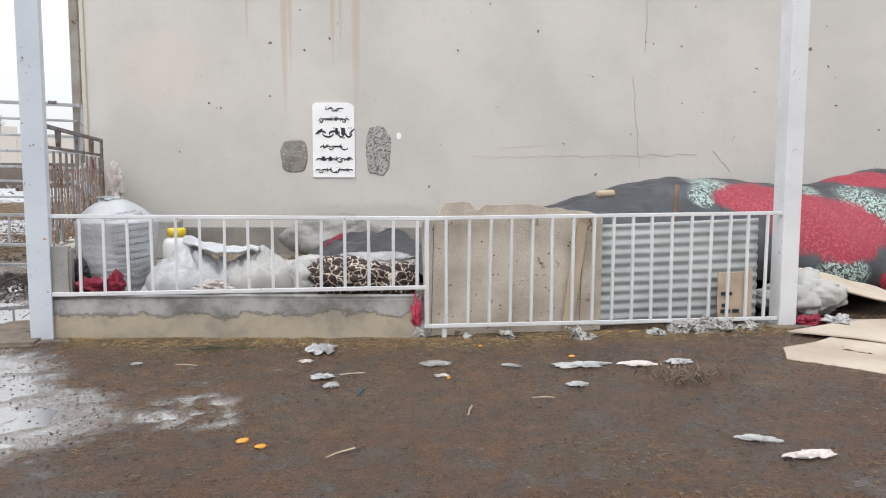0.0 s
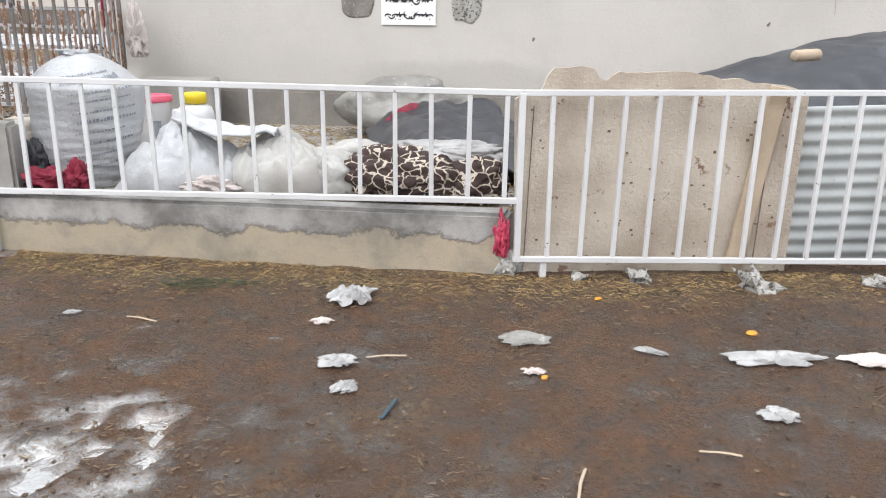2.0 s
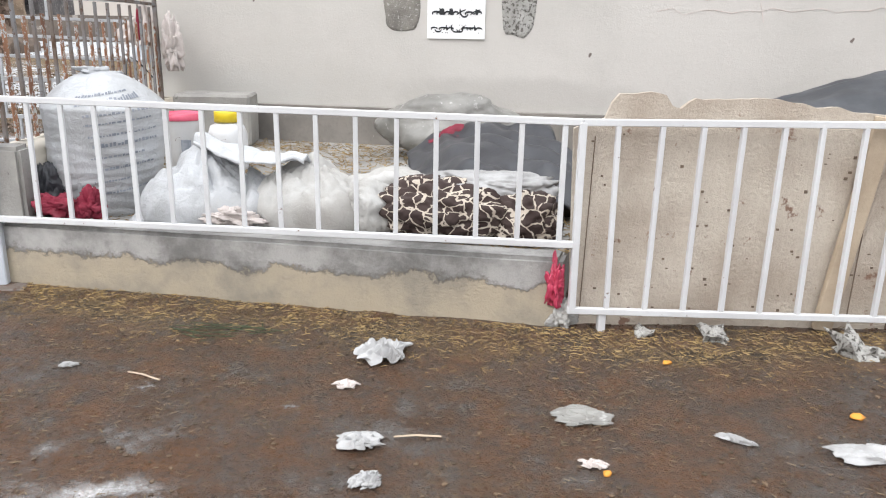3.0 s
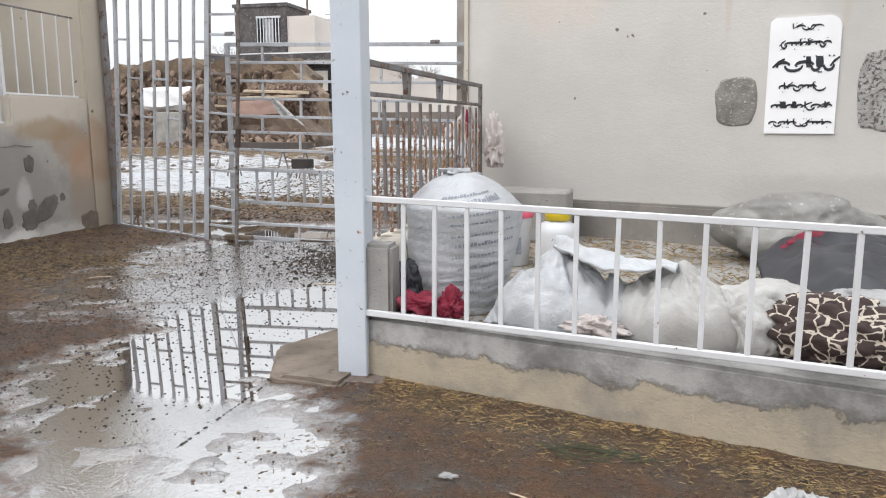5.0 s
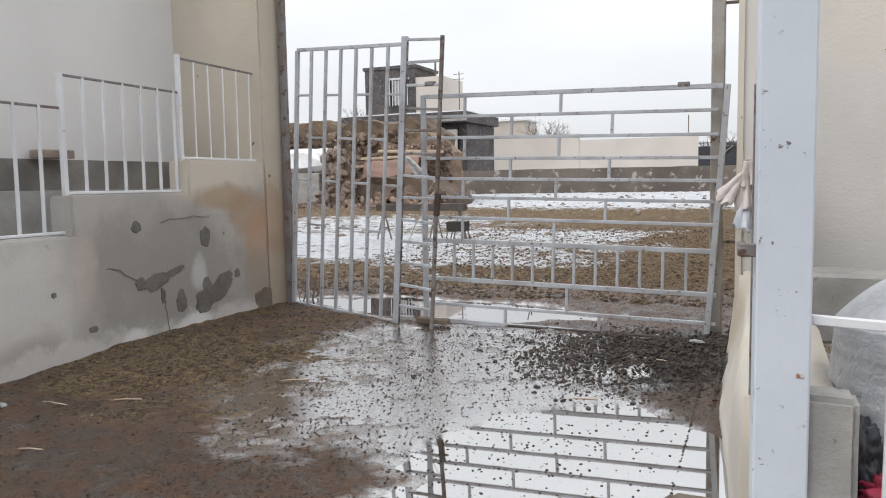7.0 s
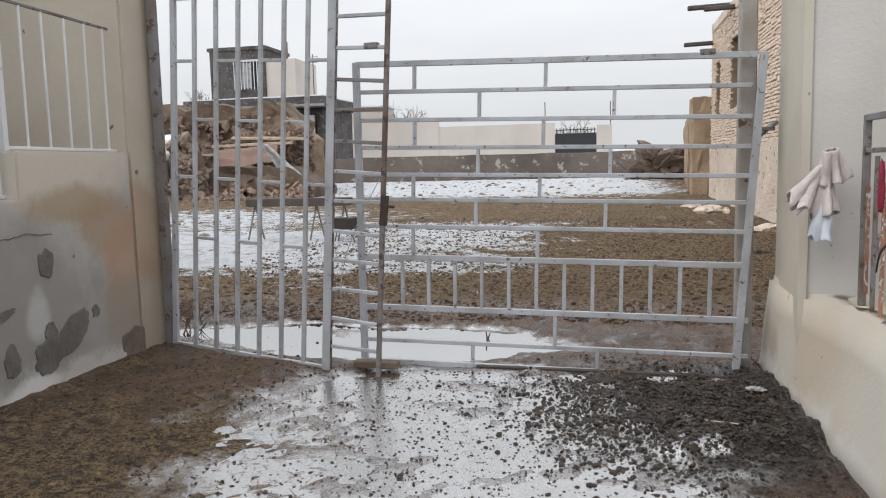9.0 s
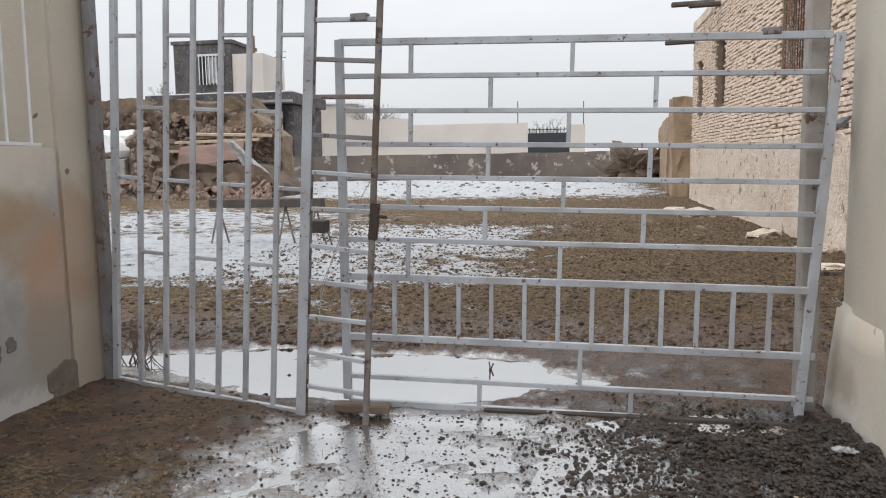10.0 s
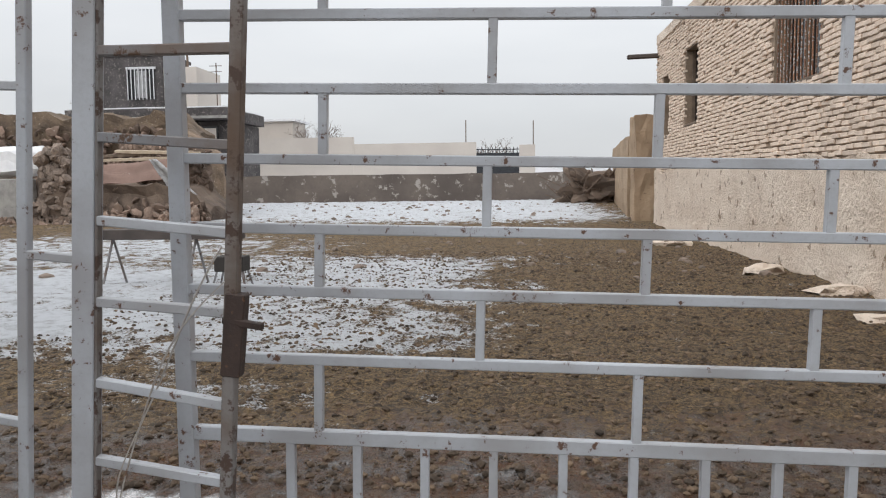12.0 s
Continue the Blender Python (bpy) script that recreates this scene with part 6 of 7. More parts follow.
def scatter(name, count, place, rmin, rmax, material, label, category, seed):
    rr_ = random.Random(seed)
    vs, fs = [], []
    src = pebble_mesh(seed, 1.0)
    src.verts.ensure_lookup_table()
    base = [v.co.copy() for v in src.verts]
    faces = [[v.index for v in f.verts] for f in src.faces]
    src.free()
    spots = [place(rr_) for _ in range(count)]
    zs = np.maximum(zones(np.array([q[0] for q in spots]), np.array([q[1] for q in spots]))[0], -0.002)
    for (x, y), z in zip(spots, zs):
        s_ = rmin + (rmax - rmin) * rr_.random() ** 3
        a, o = rr_.uniform(0, 6.28), len(vs)
        c_, d_ = math.cos(a) * s_, math.sin(a) * s_
        e_ = rr_.uniform(0.7, 1.3)
        vs += [(x + b.x * c_ * e_ - b.y * d_, y + b.x * d_ * e_ + b.y * c_, z + b.z * s_ + s_ * 0.15) for b in base]
        fs += [[i + o for i in f] for f in faces]
    me_ = bpy.data.meshes.new(name)
    me_.from_pydata(vs, [], fs)
    me_.materials.append(material)
    return tagged(new(name, me_), label, category, kind="stuff")


def straws(name, count, place, lmin, lmax, material, label, seed):
    rr_ = random.Random(seed)
    vs, fs = [], []
    spots = [place(rr_) for _ in range(count)]
    zs = zones(np.array([q[0] for q in spots]), np.array([q[1] for q in spots]))[0]
    for (x, y), z in zip(spots, zs):
        s_, a, t = rr_.uniform(lmin, lmax), rr_.uniform(0, 6.28), rr_.uniform(0.0, 0.25)
        d = Vector((math.cos(a), math.sin(a), t)) * s_
        w = Vector((-math.sin(a), math.cos(a), 0)) * rr_.uniform(0.0008, 0.0022)
        p0 = Vector((x, y, z + 0.004))
        o = len(vs)
        up_ = Vector((0, 0, 0.002))
        vs += [p0 - w, p0 + w, p0 + up_, p0 + d - w, p0 + d + w, p0 + d + up_]
        fs += [[o, o + 2, o + 5, o + 3], [o + 2, o + 1, o + 4, o + 5], [o + 1, o, o + 3, o + 4]]
    me_ = bpy.data.meshes.new(name)
    me_.from_pydata(vs, [], fs)
    me_.materials.append(material)
    return tagged(new(name, me_), label, "straw", kind="stuff")


tuft_rng = random.Random(77)
TUFTS = [(tuft_rng.uniform(-1.8, 3.8), tuft_rng.uniform(1.4, 5.0)) for i in range(60)]
scatter("mud_lumps", 14000, lambda r: (min(-2.4, r.gauss(-3.9, 0.9)), r.uniform(4.6, 10.0)), 0.0015, 0.0095, M_DRYMUD, "dark mud lumps scattered through the wet passage", "mud lumps", 1)
scatter("mud_lumps", 15000, lambda r: (r.uniform(-2.2, 4.5), r.uniform(0.8, 5.0)), 0.0012, 0.0105, M_CLOD, "small mud lumps on the wet floor", "mud lumps", 2)
scatter("mud_lumps", 11000, lambda r: (min(-2.3, r.gauss(-2.85, 0.42)), r.gauss(9.15, 0.5)), 0.003, 0.015, M_DRYMUD, "heaped dark clods beside the gate", "mud lumps", 3)
scatter("mud_lumps", 4500, lambda r: (min(-2.3, r.gauss(-2.9, 0.5)), r.gauss(9.2, 0.45)), 0.005, 0.022, M_DRYMUD, "large wet clods heaped beside the gate", "mud lumps", 21)
scatter("mud_lumps", 1400, lambda r: (r.uniform(-6.85, -5.6), r.gauss(8.2, 1.1)), 0.004, 0.02, M_CLOD, "brown clods on the straw bank", "mud lumps", 22)
scatter("yard_clods", 26000, lambda r: (r.uniform(-9, 0.4), 11.6 + 13 * r.random() ** 1.5), 0.004, 0.03, M_CLOD, "brown clods and gravel across the yard", "clods", 4)
scatter("mud_lumps", 4000, lambda r: (r.uniform(-6.9, -4.3), r.uniform(4.5, 10.0)), 0.002, 0.014, M_DRYMUD, "small dark clods on the straw bank", "mud lumps", 14)
scatter("yard_clods", 900, lambda r: (r.uniform(-24, 0.4), r.uniform(20, 48)), 0.03, 0.14, M_STONE, "dark stones dotted across the snowy yard", "stones", 5)
straws("loose_straw", 7000, lambda r: ((lambda x: (x, (5.71 - 0.28 * (x + 1.9) if x < 0.85 else 4.94 - 0.073 * (x - 0.85)) - abs(r.gauss(0.1, 0.2) + 0.12 * math.sin(x * 5))))(r.uniform(-1.8, 4.0))), 0.006, 0.03, M_STRAW, "yellow straw along the foot of the kerb", 6)
straws("loose_straw", 2400, lambda r: (-6.85 + 2.2 * r.random() ** 1.2, r.gauss(7.9, 1.0)), 0.01, 0.07, M_PALESTRAW, "straw litter on the bank by the stair wall", 7)
straws("loose_straw", 6000, lambda r: (lambda a, b: (a + r.gauss(0, 0.22), b + r.gauss(0, 0.14)))(*r.choice(TUFTS)), 0.006, 0.026, M_PALESTRAW, "thin straw bits on the wet floor", 8)
straws("loose_straw", 9000, lambda r: (r.uniform(-8, 0.4), 11.8 + 9 * r.random() ** 1.4), 0.01, 0.06, M_PALESTRAW, "straw strewn over the yard", 9)

# ---- yard ----
bench = thing("plank_stand", "dark timber beam resting on an iron frame in the snowy yard", "stand", at=(-9.4, 19.4, 0))
part("beam", worn(box((-1.15, -0.12, 0.74), (1.1, 0.12, 0.9), bevel=0.01), 0.3, 0.01, 3, 2), M_BEAM, bench)
for x in (-1.0, 0.35, 0.95):
    for d in (-0.22, 0.22):
        part("leg", bar((x + d * 0.4, d, 0.0), (x, 0, 0.76), 0.03), M_GATERUST, bench)
trough = thing("feed_trough", "small dark wooden feed box on thin legs", "trough", at=(-8.3, 18.9, 0))
tr = box((-0.22, -0.16, 0.3), (0.22, 0.16, 0.52), bevel=0.01)
part("box", tr, M_DARKWOOD, trough)
for x in (-0.18, 0.18):
    for y in (-0.13, 0.13):
        part("leg", bar((x * 1.5, y * 1.3, 0), (x, y, 0.32), 0.025), M_GATERUST, trough)


def branch(bm, p, d, length, r, depth, rr_):
    q = p + d * length
    bar(p, q, r, r, bm, 0)
    if depth:
        for _ in range(rr_.randint(2, 3)):
            nd = (d + Vector((rr_.gauss(0, 0.45), rr_.gauss(0, 0.45), rr_.gauss(0.1, 0.3)))).normalized()
            branch(bm, p + d * length * rr_.uniform(0.5, 1.0), nd, length * rr_.uniform(0.55, 0.8), r * 0.6, depth - 1, rr_)


def shrub(x, y, z, size, seed, name, label, stems=6, depth=4, r0=0.05):
    t = thing(name, label, "bush" if name == "bare_shrub" else "tree", "bare shrubs", at=(x, y, 0))
    rr_ = random.Random(seed)
    bm = bmesh.new()
    for i in range(stems):
        d = Vector((rr_.gauss(0, 0.45), rr_.gauss(0, 0.45), 1)).normalized()
        branch(bm, Vector((rr_.gauss(0, 0.1), rr_.gauss(0, 0.1), z - 0.1)), d, size * 0.36, r0 * size / 3, depth, rr_)
    part("twig_crown", bm, M_TWIG, t)
    if z > 1:
        part("trunk", lathe([(0.2, -0.1), (0.16, z * 0.5), (0.12, z + 0.1)], 10), M_TWIG, t)


shrub(-18.5, 64, 2.8, 4.2, 1, "bare_tree", "leafless round bush-like tree behind the cream wall", 9, 5, 0.05)
shrub(-5.6, 70, 2.5, 3.6, 2, "bare_tree", "leafless tree behind the dark gate", 6, 4)
shrub(-33, 66, 6.5, 3.2, 3, "bare_tree", "leafless tree top behind the ruined house", 6, 4)
shrub(-36, 64, 6.0, 3.0, 4, "bare_tree", "leafless tree top behind the ruined house", 5, 4)
shrub(-7.3, 11.1, 0.02, 0.55, 5, "bare_shrub", "low dry thorny bush outside the gate", 14, 3, 0.04)
shrub(-4.3, 11.1, 0.0, 0.4, 6, "bare_shrub", "single dry twig sticking out of the ice", 1, 1, 0.12)

fw = thing("yard_wall", "long weathered mud wall with pale patches closing the far yard", "wall", kind="structure", at=(0, 50, 0))
bm = prism([(-30, -1.0), (3.2, 1.2), (3.2, 1.6), (-30, -0.6)], -0.1, 2.05)
bmesh.ops.triangulate(bm, faces=[f for f in bm.faces if len(f.verts) > 4])
worn(bm, 0.8, 0.06, 0.8, 6)
part("wall", bm, M_FARW, fw)
ch = thing("cream_building", "long low cream-rendered building behind the far wall", "building", at=(0, 62, 0))
part("wall", prism([(-24.3, 0), (-15.2, 0), (-15.2, 0.4), (-24.3, 0.4)], 0, 4.88), M_CREAM, ch)
part("wall", prism([(-15.2, 0.05), (-6.43, 0.05), (-6.43, 0.4), (-15.2, 0.4)], 0, 4.38), M_CREAM, ch)
part("pillar", box((-3.4, 0, 0), (-2.3, 0.5, 4.15)), M_CREAM, ch)
dg = part("gate", box((-6.42, 0.1, 0), (-3.41, 0.2, 3.6)), M_INK, ch, "black sheet metal gate")
for i in range(12):
    part("spike", bar((-6.3 + i * 0.25, 0.15, 3.5), (-6.3 + i * 0.25, 0.15, 4.0), 0.05), M_INK, ch)
part("top_rail", bar((-6.42, 0.15, 3.85), (-3.41, 0.15, 3.85), 0.06), M_INK, ch)
part("shed", prism([(-23.5, 1.5), (-20, 1.5), (-20, 5), (-23.5, 5)], 0, 6.2), M_CREAM, ch, "corrugated pale shed")
part("shed_roof", prism([(-24, 1.3), (-19.7, 1.3), (-19.7, 5.2), (-24, 5.2)], 6.2, 6.35), M_SNOW, ch)
for x, z in ((-7.2, 6.0), (-2.4, 5.9)):
    pl = thing("far_pole", "thin pole standing behind the cream building", "pole", "far poles", at=(x, 63, 0))
    part("shaft", bar((0, 0, 0), (0, 0, z), 0.07), M_TWIG, pl)

tw = thing("stone_clad_house", "dark stone-clad upper storey with a pale side wall and barred window", "house", at=(-30.35, 60, 0.2))
part("wall", worn(box((-2.35, 0, 0), (2.2, 4.5, 10.4)), 0.6, 0.02, 1, 3), M_DSTONE, tw)
part("side_wall", box((2.21, 0.1, 0), (4.6, 4.5, 9.6)), M_CREAM, tw)
part("parapet", box((-2.5, -0.1, 10.4), (2.35, 4.6, 10.65)), M_DSTONE, tw)
win = part("window", box((-0.3, -0.06, 7.45), (1.6, 0.02, 9.5)), M_GLASS, tw, "barred window with pale curtain")
part("frame", box((-0.42, -0.1, 9.5), (1.72, 0.0, 9.65)), M_WHITE, win)
part("curtain", box((0.3, -0.075, 7.5), (1.1, -0.062, 9.4)), M_WHITEBAG, win)
for i in range(8):
    part("bar", bar((-0.3 + i * 0.27, -0.14, 7.4), (-0.3 + i * 0.27, -0.14, 9.6), 0.06), M_WHITE, win)
part("mast", bar((3.6, 1, 9.6), (3.6, 1, 11.0), 0.12), M_TWIG, tw)
an = thing("antenna", "thin roof aerial against the sky", "antenna", at=(-24.3, 60, 0.4))
part("mast", bar((0, 0, 0), (0, 0, 9.6), 0.06), M_TWIG, an)
for z in (9.0, 9.4):
    part("crossarm", bar((-0.5, 0, z), (0.4, 0, z), 0.04), M_TWIG, an)
lh = thing("low_house", "low dark brick house with an overhanging concrete roof", "house", at=(-24, 50, 0))
part("wall", worn(box((-4.5, 0.6, 0), (3.9, 6, 5.2)), 1.0, 0.03, 1, 3), M_DSTONE, lh)
part("side_wall", worn(box((-4.5, 0.45, 0), (2.1, 0.6, 5.15)), 1.0, 0.02, 1, 2), M_MUDDARK, lh, "brown brick front")
part("roof", worn(box((-5.2, -0.4, 5.25), (4.2, 6.2, 5.9)), 1.0, 0.03, 1, 3), M_DSTONE, lh)
part("roof_edge", box((-5.2, -0.45, 5.3), (4.25, -0.4, 5.45)), M_CONC, lh, "pale concrete roof edge")
part("roof_snow", worn(box((-5.1, -0.3, 5.9), (4.1, 6, 5.98)), 1.0, 0.03, 1, 2), M_SNOW, lh, "thin snow on the roof")
part("window", box((1.6, 0.35, 2.6), (3.4, 0.44, 4.9)), M_GLASS, lh, "window with a pale blind")
part("blind", box((1.7, 0.3, 3.5), (3.3, 0.345, 4.8)), M_CREAM, lh)
part("door", box((2.2, 0.5, 0), (3.2, 0.58, 2.0)), M_GATERUST, lh)


def ruin(name, label, x0, x1, y0, y1, top, seed, material, cut=0.5, amp=0.28):
    bm = box((x0, y0, -0.2), (x1, y1, top))
    worn(bm, cut, 0.0, 1, 7)
    for v in bm.verts:
        if v.co.z > 0.1:
            k_ = v.co.z / top
            edge = min(v.co.x - x0, x1 - v.co.x)
            drop = max(0.0, 1.2 - edge) * 0.8 * k_ + 1.2 * k_ * max(0.0, noise.noise(Vector((v.co.x * 0.4, seed, 0))))
            v.co.z -= drop
            v.co += Vector(noise.noise_vector(v.co * 1.3 + Vector((seed, 0, 0)))) * amp
    return tagged(link(bm, name, material), label, "ruin")


ruin("ruined_house", "collapsed mud-brick house wall with a broken top", -31, -18.2, 41, 43.5, 4.9, 1, M_RUBBLE, 0.5, 0.2)
ruin("ruined_wall", "broken brown mud-brick wall stump", -19.8, -16.6, 38.5, 40.5, 4.0, 2, M_RUBBLE, 0.45, 0.22)
ruin("earth_bank", "low earth bank strewn with rubble before the ruin", -26, -15.5, 36, 39, 1.6, 3, M_MUDDARK, 0.5, 0.3)
sh = tagged(link(worn(box((-23.6, 35.2, 0), (-22.0, 35.5, 1.9), bevel=0.03), 0.3, 0.03, 2, 2), "concrete_panel", M_CONC), "grey concrete panel leaning at the stone heap", "panel")
tagged(link(worn(box((-24.6, 35.5, 2.0), (-21.6, 36.5, 3.1), bevel=0.2), 0.4, 0.15, 2, 2), "snow_cover", M_SNOW), "snow lying on top of the stone heap", "snow")
for i in range(5):
    pk = tagged(link(worn(box((0, 0, 0), (random.uniform(3, 4.4), 0.2, 0.12), bevel=0.01), 0.4, 0.03, 3, 2), "roof_beam", M_WOOD if i % 2 else M_PALEWOOD), "fallen roof beam lying on the ruin", "beam", "fallen beams")
    pk.matrix_world = pose(-22 + 0.5 * i, 37.6, 2.2 + 0.18 * i, random.uniform(-4, 4), random.uniform(-9, 3), random.uniform(-10, 8))
rp = tagged(link(sheet(10, 10, lambda u, v: (-20.5 + 3.0 * u, 36.8 + 0.3 * v, 1.6 + 0.8 * v + 0.25 * u + 0.1 * noise.noise(Vector((u * 3, v * 3, 0)))), 0.05), "rusty_sheet", M_OLDSHEET), "rust-red metal sheet lying on the ruin", "metal sheet")
pb = tagged(link(sheet(12, 12, lambda u, v: (-18.0 + (0.3 + 0.7 * v) * u * 1.0 + 0.9 * v, 36.4 + 0.1 * math.sin(u * 6), 2.6 - 1.4 * v + 0.1 * noise.noise(Vector((u * 4, v * 4, 1)))), 0.02), "torn_sheet", M_WHITEBAG, True), "torn white plastic sheet hanging on the ruin", "plastic sheet")
rk = random.Random(9)
src = pebble_mesh(77, 1.0)
pv_, pf_ = [v.co.copy() for v in src.verts], [[v.index for v in f.verts] for f in src.faces]
src.free()
vs, fs = [], []
for i in range(2600):
    kind = rk.random()
    if kind < 0.45:
        x, y = rk.uniform(-20, -16.4), 38.4
        z = rk.random() * 3.2
        y -= 0.5 * max(0, 1.2 - z)
    elif kind < 0.75:
        x, y = rk.uniform(-26, -15.5), rk.uniform(34.5, 36.2)
        z = max(0, (y - 34.5) * 0.6) * rk.random()
    else:
        x, y, z = rk.uniform(-30, -18.5), 40.8, rk.random() * 4.2
    s_ = rk.uniform(0.07, 0.24)
    e_ = Euler((rk.uniform(0, 6), rk.uniform(0, 6), rk.uniform(0, 6))).to_matrix()
    o = len(vs)
    vs += [Vector((x, y, z)) + e_ @ Vector((c.x * s_ * 1.4, c.y * s_, c.z * s_)) for c in pv_]
    fs += [[j + o for j in f] for f in pf_]
me_ = bpy.data.meshes.new("rubble")
me_.from_pydata(vs, [], fs)
me_.materials.append(surface("broken_brick", (0.24, 0.17, 0.13), (0.12, 0.088, 0.07), (0.4, 0.34, 0.29), 0.9, 6, 0.95, 0.6, 0.03, spots=0.6, island=0.4))
tagged(new("rubble", me_), "loose broken bricks and stones over the ruins", "rubble", kind="stuff")
stone_mesh = []
for i in range(6):
    bm = pebble_mesh(20 + i, 1.0)
    stone_mesh.append(link(bm, "stone", M_STONE))
pile = thing("stone_heap", "heap of dark fieldstones with snow on top", "stone heap", at=(-21.2, 35.6, 0))
for i, src in enumerate(stone_mesh):
    src.parent = pile
    src.matrix_basis = Matrix.Translation((rk.uniform(-0.8, 0.8), -0.3, 0.2 + 0.3 * i)) @ Matrix.Diagonal((0.3, 0.25, 0.25, 1))
for i in range(230):
    z = 2.9 * rk.random() ** 0.9
    ob = new("stone", stone_mesh[i % 6].data)
    ob.parent = pile
    w = 1.0 * (1 - z / 5)
    s_ = rk.uniform(0.14, 0.3)
    ob.matrix_basis = Matrix.Translation((rk.uniform(-w, w), rk.uniform(-0.4, 0.3), z)) @ Euler((rk.uniform(0, 6), rk.uniform(0, 6), rk.uniform(0, 6))).to_matrix().to_4x4() @ Matrix.Diagonal((s_ * 1.3, s_, s_, 1))
part("core", lump((0.9, 0.4, 1.5), 61, amp=0.1, sub=3), M_MUDDARK, pile)
soft("earth_mound", (0.2, 47.5, 0.35), (1.5, 0.9, 0.9), 62, M_MUDDARK, "dark heap of earth and brush by the far wall", "heap", 0, "", False, amp=0.8, fold=0.3, freq=6.0, sub=4, power=0.8)
for i in range(16):
    brush = tagged(link(bar((0, 0, 0), (random.uniform(0.8, 1.8), 0, 0), 0.07, 0.06), "brush_branch", M_TWIG), "bare branch lying on the dark earth heap", "branch", "branches on the heap")
    brush.matrix_world = pose(random.uniform(-0.8, 1.0), 46.9 + random.uniform(-0.3, 0.6), random.uniform(0.9, 1.4), random.uniform(-20, 20), random.uniform(-45, 10), random.uniform(-60, 60))
bm = bmesh.new()
for i in range(90):
    a = random.uniform(0, 6.28)
    p0 = Vector((0.1 + random.gauss(0, 0.8), 47.0, random.uniform(0.5, 1.7)))
    bar(p0, p0 + Vector((random.gauss(0, 0.6), -0.3, random.gauss(0.15, 0.3))), 0.05, 0.04, bm, 0)
tagged(link(bm, "brushwood", M_TWIG), "dry brushwood piled on the earth heap", "brushwood", kind="stuff")
flat("mud_wall_stump", [(0.05, 34.2), (1.5, 34.1), (1.6, 35.4), (0.1, 35.5)], -0.1, 3.75, M_MUDBROWN, "tall eroded brown mud wall stump beyond the brick house", 0.1)
flat("mud_wall_low", [(0.1, 36.0), (1.3, 36.0), (2.2, 49), (1.3, 49)], -0.1, 3.2, M_MUDBROWN, "low eroded brown mud wall running to the far wall", 0.1)
for x, y, s_ in ((-0.35, 26.2, 0.45), (-0.1, 20.6, 0.35), (-0.6, 28.5, 0.3), (0.15, 18.3, 0.3), (0.0, 14.8, 0.25), (-0.3, 16.3, 0.2)):
    soft("fallen_block", (x, y, 0), (s_, s_ * 0.7, s_ * 0.3), x * 5 + y, M_MUD, "fallen pale mud-brick block beside the house", "block", y * 20, "fallen blocks", False, amp=0.7, freq=4, sub=2, power=0.6)
bm = bmesh.new()
hrow = []
for i in range(121):
    x = -260 + 460 * i / 120
    h = 9 + 17 * max(0, noise.fractal(Vector((x * 0.012, 0, 4)), 0.8, 2.0, 4) + 0.35)
    hrow.append((bm.verts.new((x, 560, -2)), bm.verts.new((x, 570, h)), bm.verts.new((x, 600, h - 1))))
for a, b in zip(hrow, hrow[1:]):
    bm.faces.new((a[0], b[0], b[1], a[1]))
    bm.faces.new((a[1], b[1], b[2], a[2]))
tagged(link(bm, "backdrop", M_HILL, True), "pale grey hills on the horizon", "hills", kind="structure")

# ---- brick house ----
BX, BY0, BY1, BTOP = 0.57, 11.6, 33.2, 5.85
wins = [(20.25, 22.3, 3.18, 5.1), (27.9, 29.2, 3.05, 5.0), (31.3, 32.1, 2.9, 4.7)]
hs = thing("brick_house", "old two-storey house of pale mud bricks with a plastered foot", "house", at=(BX, BY0, 0))
ih = hs.matrix_world.inverted()


def hpart(name, bm, mat, label="", parent=None):
    bm.transform(ih)
    return part(name, bm, mat, parent or hs, label)


def wall_runs(y0, y1, openings):
    out, y = [], y0
    for a, b, *_ in sorted(openings):
        out.append((y, a))
        y = b
    return out + [(y, y1)]


for a, b in wall_runs(BY0, BY1, wins):
    hpart("wall", box((BX, a, -0.1), (BX + 0.35, b, BTOP)), M_MORTAR)
for a, b, z0, z1 in wins:
    hpart("wall", box((BX, a, -0.1), (BX + 0.35, b, z0)), M_MORTAR)
    hpart("wall", box((BX, a, z1), (BX + 0.35, b, BTOP)), M_MORTAR)
    w = hpart("window", box((BX + 0.24, a, z0), (BX + 0.26, b, z1)), M_GLASS, "dark window behind rusty bars")
    for y in (a + 0.03, b - 0.03, (a + b) / 2):
        hpart("frame", box((BX + 0.16, y - 0.03, z0), (BX + 0.24, y + 0.03, z1), bevel=0.005), M_WOOD, "", w)
    hpart("sill", box((BX - 0.03, a, z0 - 0.06), (BX + 0.2, b, z0 - 0.004), bevel=0.008), M_WOOD, "", w)
    if a < 21:
        for i in range(13):
            y = a + 0.08 + (b - a - 0.16) * i / 12
            hpart("bar", bar((BX + 0.03, y, z0), (BX + 0.03, y, z1), 0.022), M_SLAT, "", w)
hpart("side_wall", box((BX + 0.35, BY0, -0.1), (6, BY0 + 0.35, BTOP)), M_MUD)
hpart("side_wall", box((BX + 0.35, BY1 - 0.35, -0.1), (6, BY1, BTOP)), M_MUD)
hpart("roof", worn(box((BX - 0.05, BY0, BTOP), (6, BY1, BTOP + 0.28)), 0.6, 0.05, 2, 4), M_MUD)
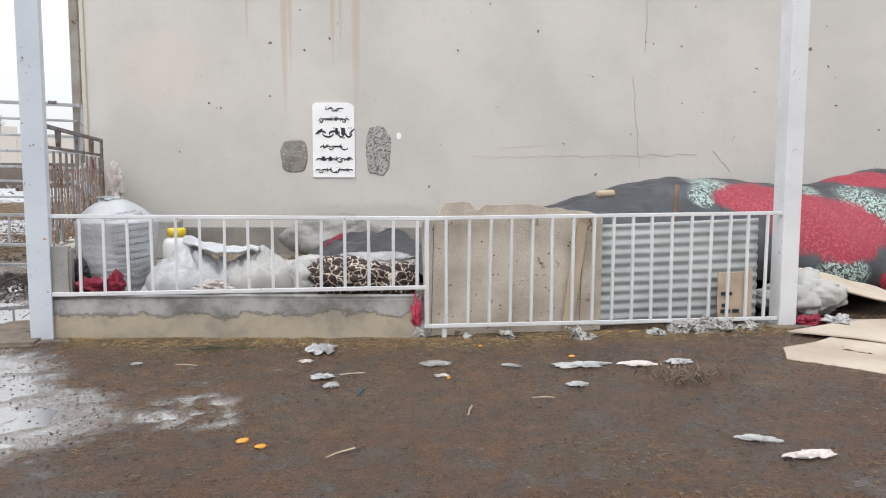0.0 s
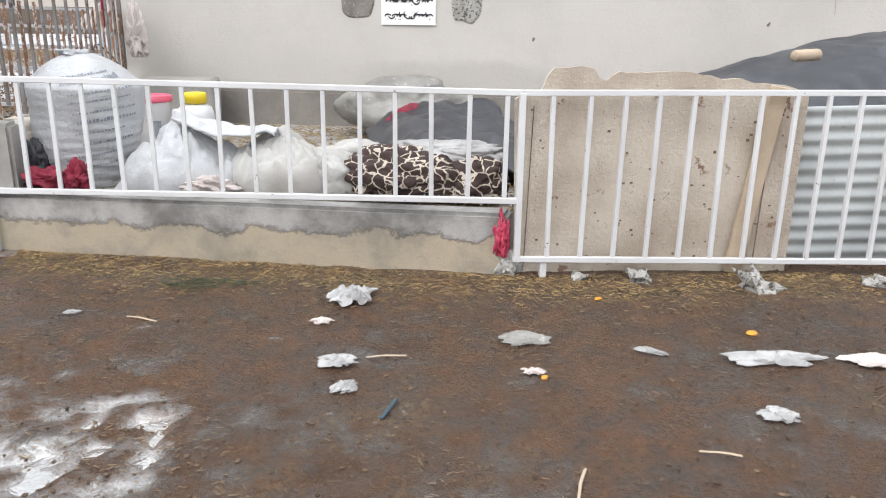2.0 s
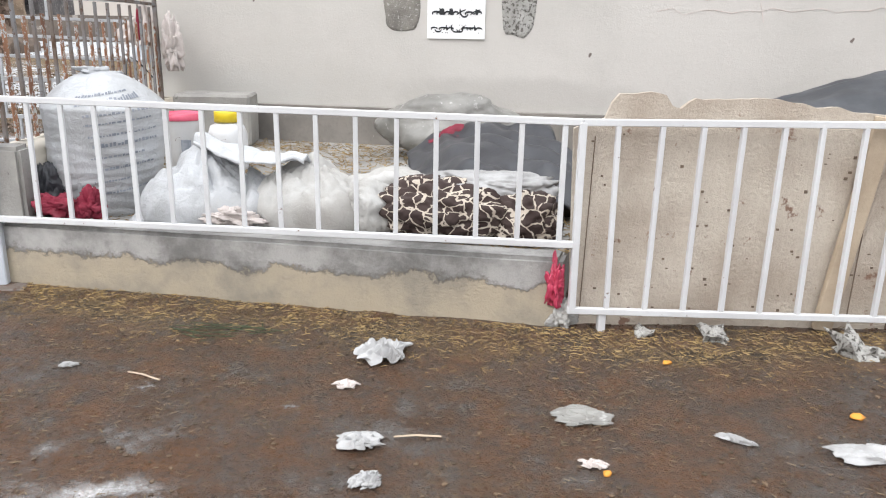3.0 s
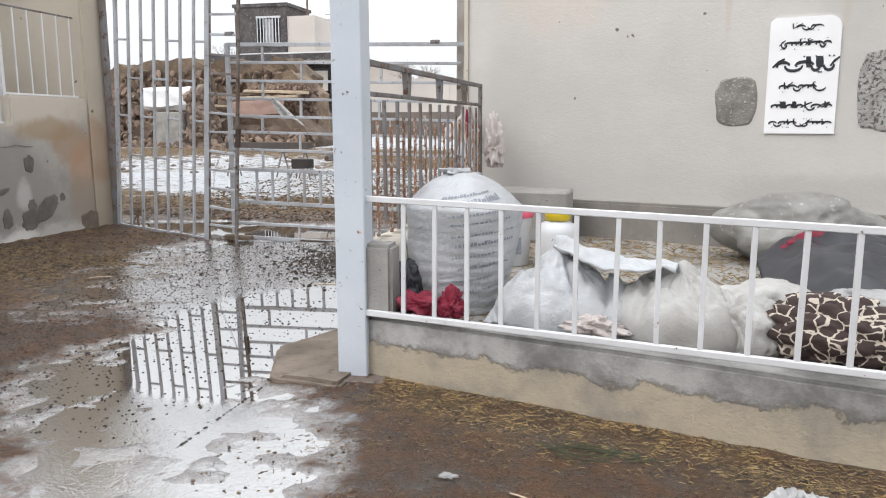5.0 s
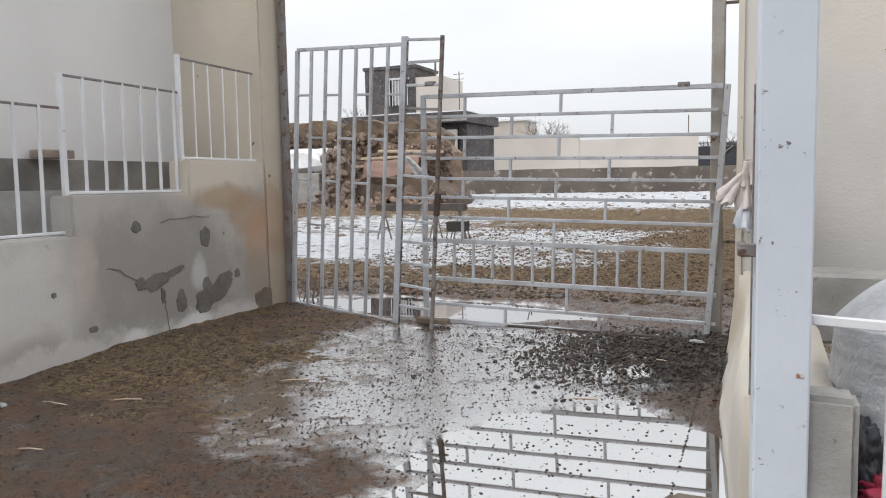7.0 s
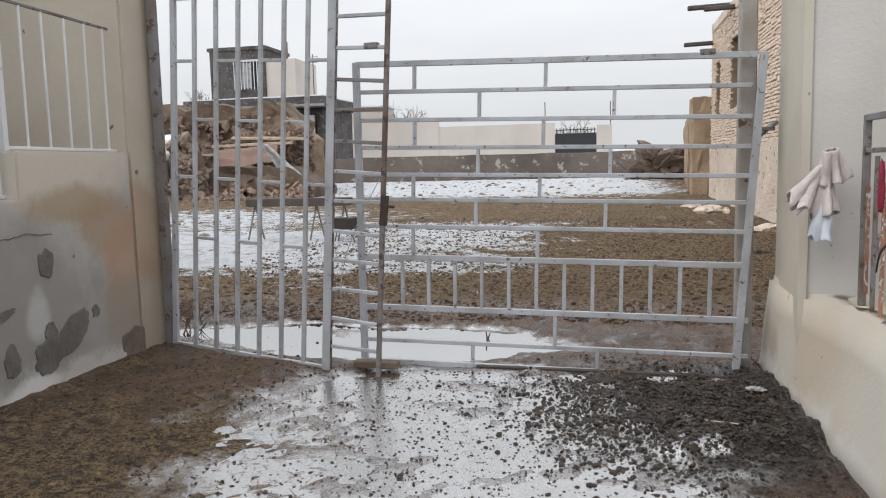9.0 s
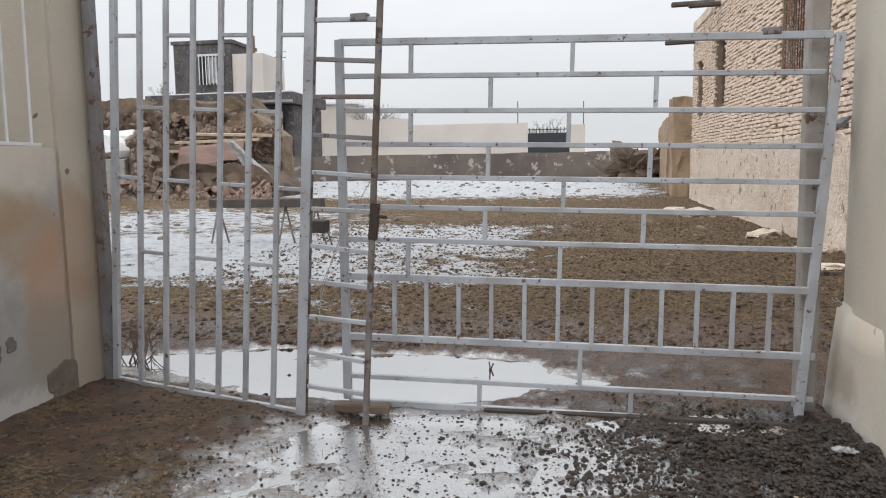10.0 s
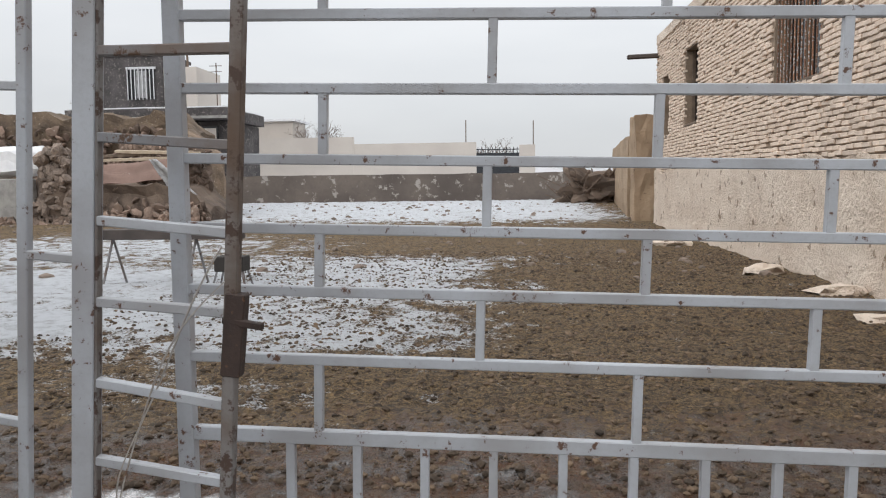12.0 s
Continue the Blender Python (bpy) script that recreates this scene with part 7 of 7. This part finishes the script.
for y, l_, zz in ((32.9, 1.0, 5.45), (29.6, 1.25, 6.08), (28.6, 0.9, 5.85), (26.0, 0.6, 6.05), (23.8, 0.5, 6.05)):
    hpart("roof_beam", bar((BX - l_, y, zz), (BX + 0.5, y, zz + 0.04), 0.17, 0.14, bevel=0.03), M_BEAM, "dark projecting roof beam")
pb_ = box((BX - 0.05, BY0, -0.1), (BX + 0.02, BY1, 1.9))
worn(pb_, 0.22, 0.0, 1, 7)
for v in pb_.verts:
    v.co += Vector(noise.noise_vector(v.co * 1.6)) * 0.025 + Vector(noise.noise_vector(v.co * 5)) * 0.02
    if v.co.z > 1.7:
        v.co.z += 0.42 * noise.noise(Vector((v.co.y * 0.8, 3, 0)))
    if v.co.z < 0.5:
        v.co.x -= 0.06 * (0.5 - v.co.z)
hpart("plaster_foot", pb_, M_MUD, "pale mud plaster over the foot of the wall")

bl, bh = 0.225, 0.066
brick_meshes = []
for i in range(5):
    bm = box((-0.034, 0.0, 0.0), (0.05, bl, bh), bevel=0.009)
    for v in bm.verts:
        v.co += Vector(noise.noise_vector(v.co * 18 + Vector((i * 3.7, 0, 0)))) * 0.006
    me_ = bpy.data.meshes.new("brick")
    bm.to_mesh(me_)
    bm.free()
    me_.materials.append(M_BRICK)
    brick_meshes.append(me_)
tri_src = [([v.co.copy() for v in m_.vertices], [list(p.vertices) for p in m_.polygons]) for m_ in brick_meshes]
rb = random.Random(3)
vs, fs, parts_left = [], [], 300
z = 1.72
row = 0
while z < BTOP - 0.05:
    y = BY0 + (0.12 if row % 2 else 0.0)
    while y < BY1 - bl:
        inside = any(a - bl + 0.03 < y < b - 0.03 and z0 - bh + 0.01 < z < z1 - 0.01 for a, b, z0, z1 in wins)
        hidden = z < 1.9 + 0.42 * noise.noise(Vector((y * 0.8, 3, 0))) - 0.08
        gone = rb.random() < 0.012
        if not (inside or hidden or gone):
            m_ = Matrix.Translation((BX + rb.gauss(0, 0.011), y + rb.gauss(0, 0.006), z + rb.gauss(0, 0.007) + 0.012 * noise.noise(Vector((y * 0.7, z, 0)))))
            kind = rb.randrange(5)
            if parts_left and 16.4 < y < 20.1 and 1.75 < z < 4.0:
                ob = new("brick", brick_meshes[kind])
                ob.parent = hs
                ob.matrix_basis = ih @ m_
                parts_left -= 1
            else:
                o = len(vs)
                src_v, src_f = tri_src[kind]
                vs += [m_ @ c for c in src_v]
                fs += [[i + o for i in f] for f in src_f]
        y += bl + rb.uniform(0.012, 0.02)
    z += bh + 0.019
    row += 1
me_ = bpy.data.meshes.new("brick_courses")
me_.from_pydata([ih @ v for v in vs], [], fs)
me_.materials.append(M_BRICK)
ob = new("brick_course", me_)
ob.parent = hs
ob["kind"] = "stuff"
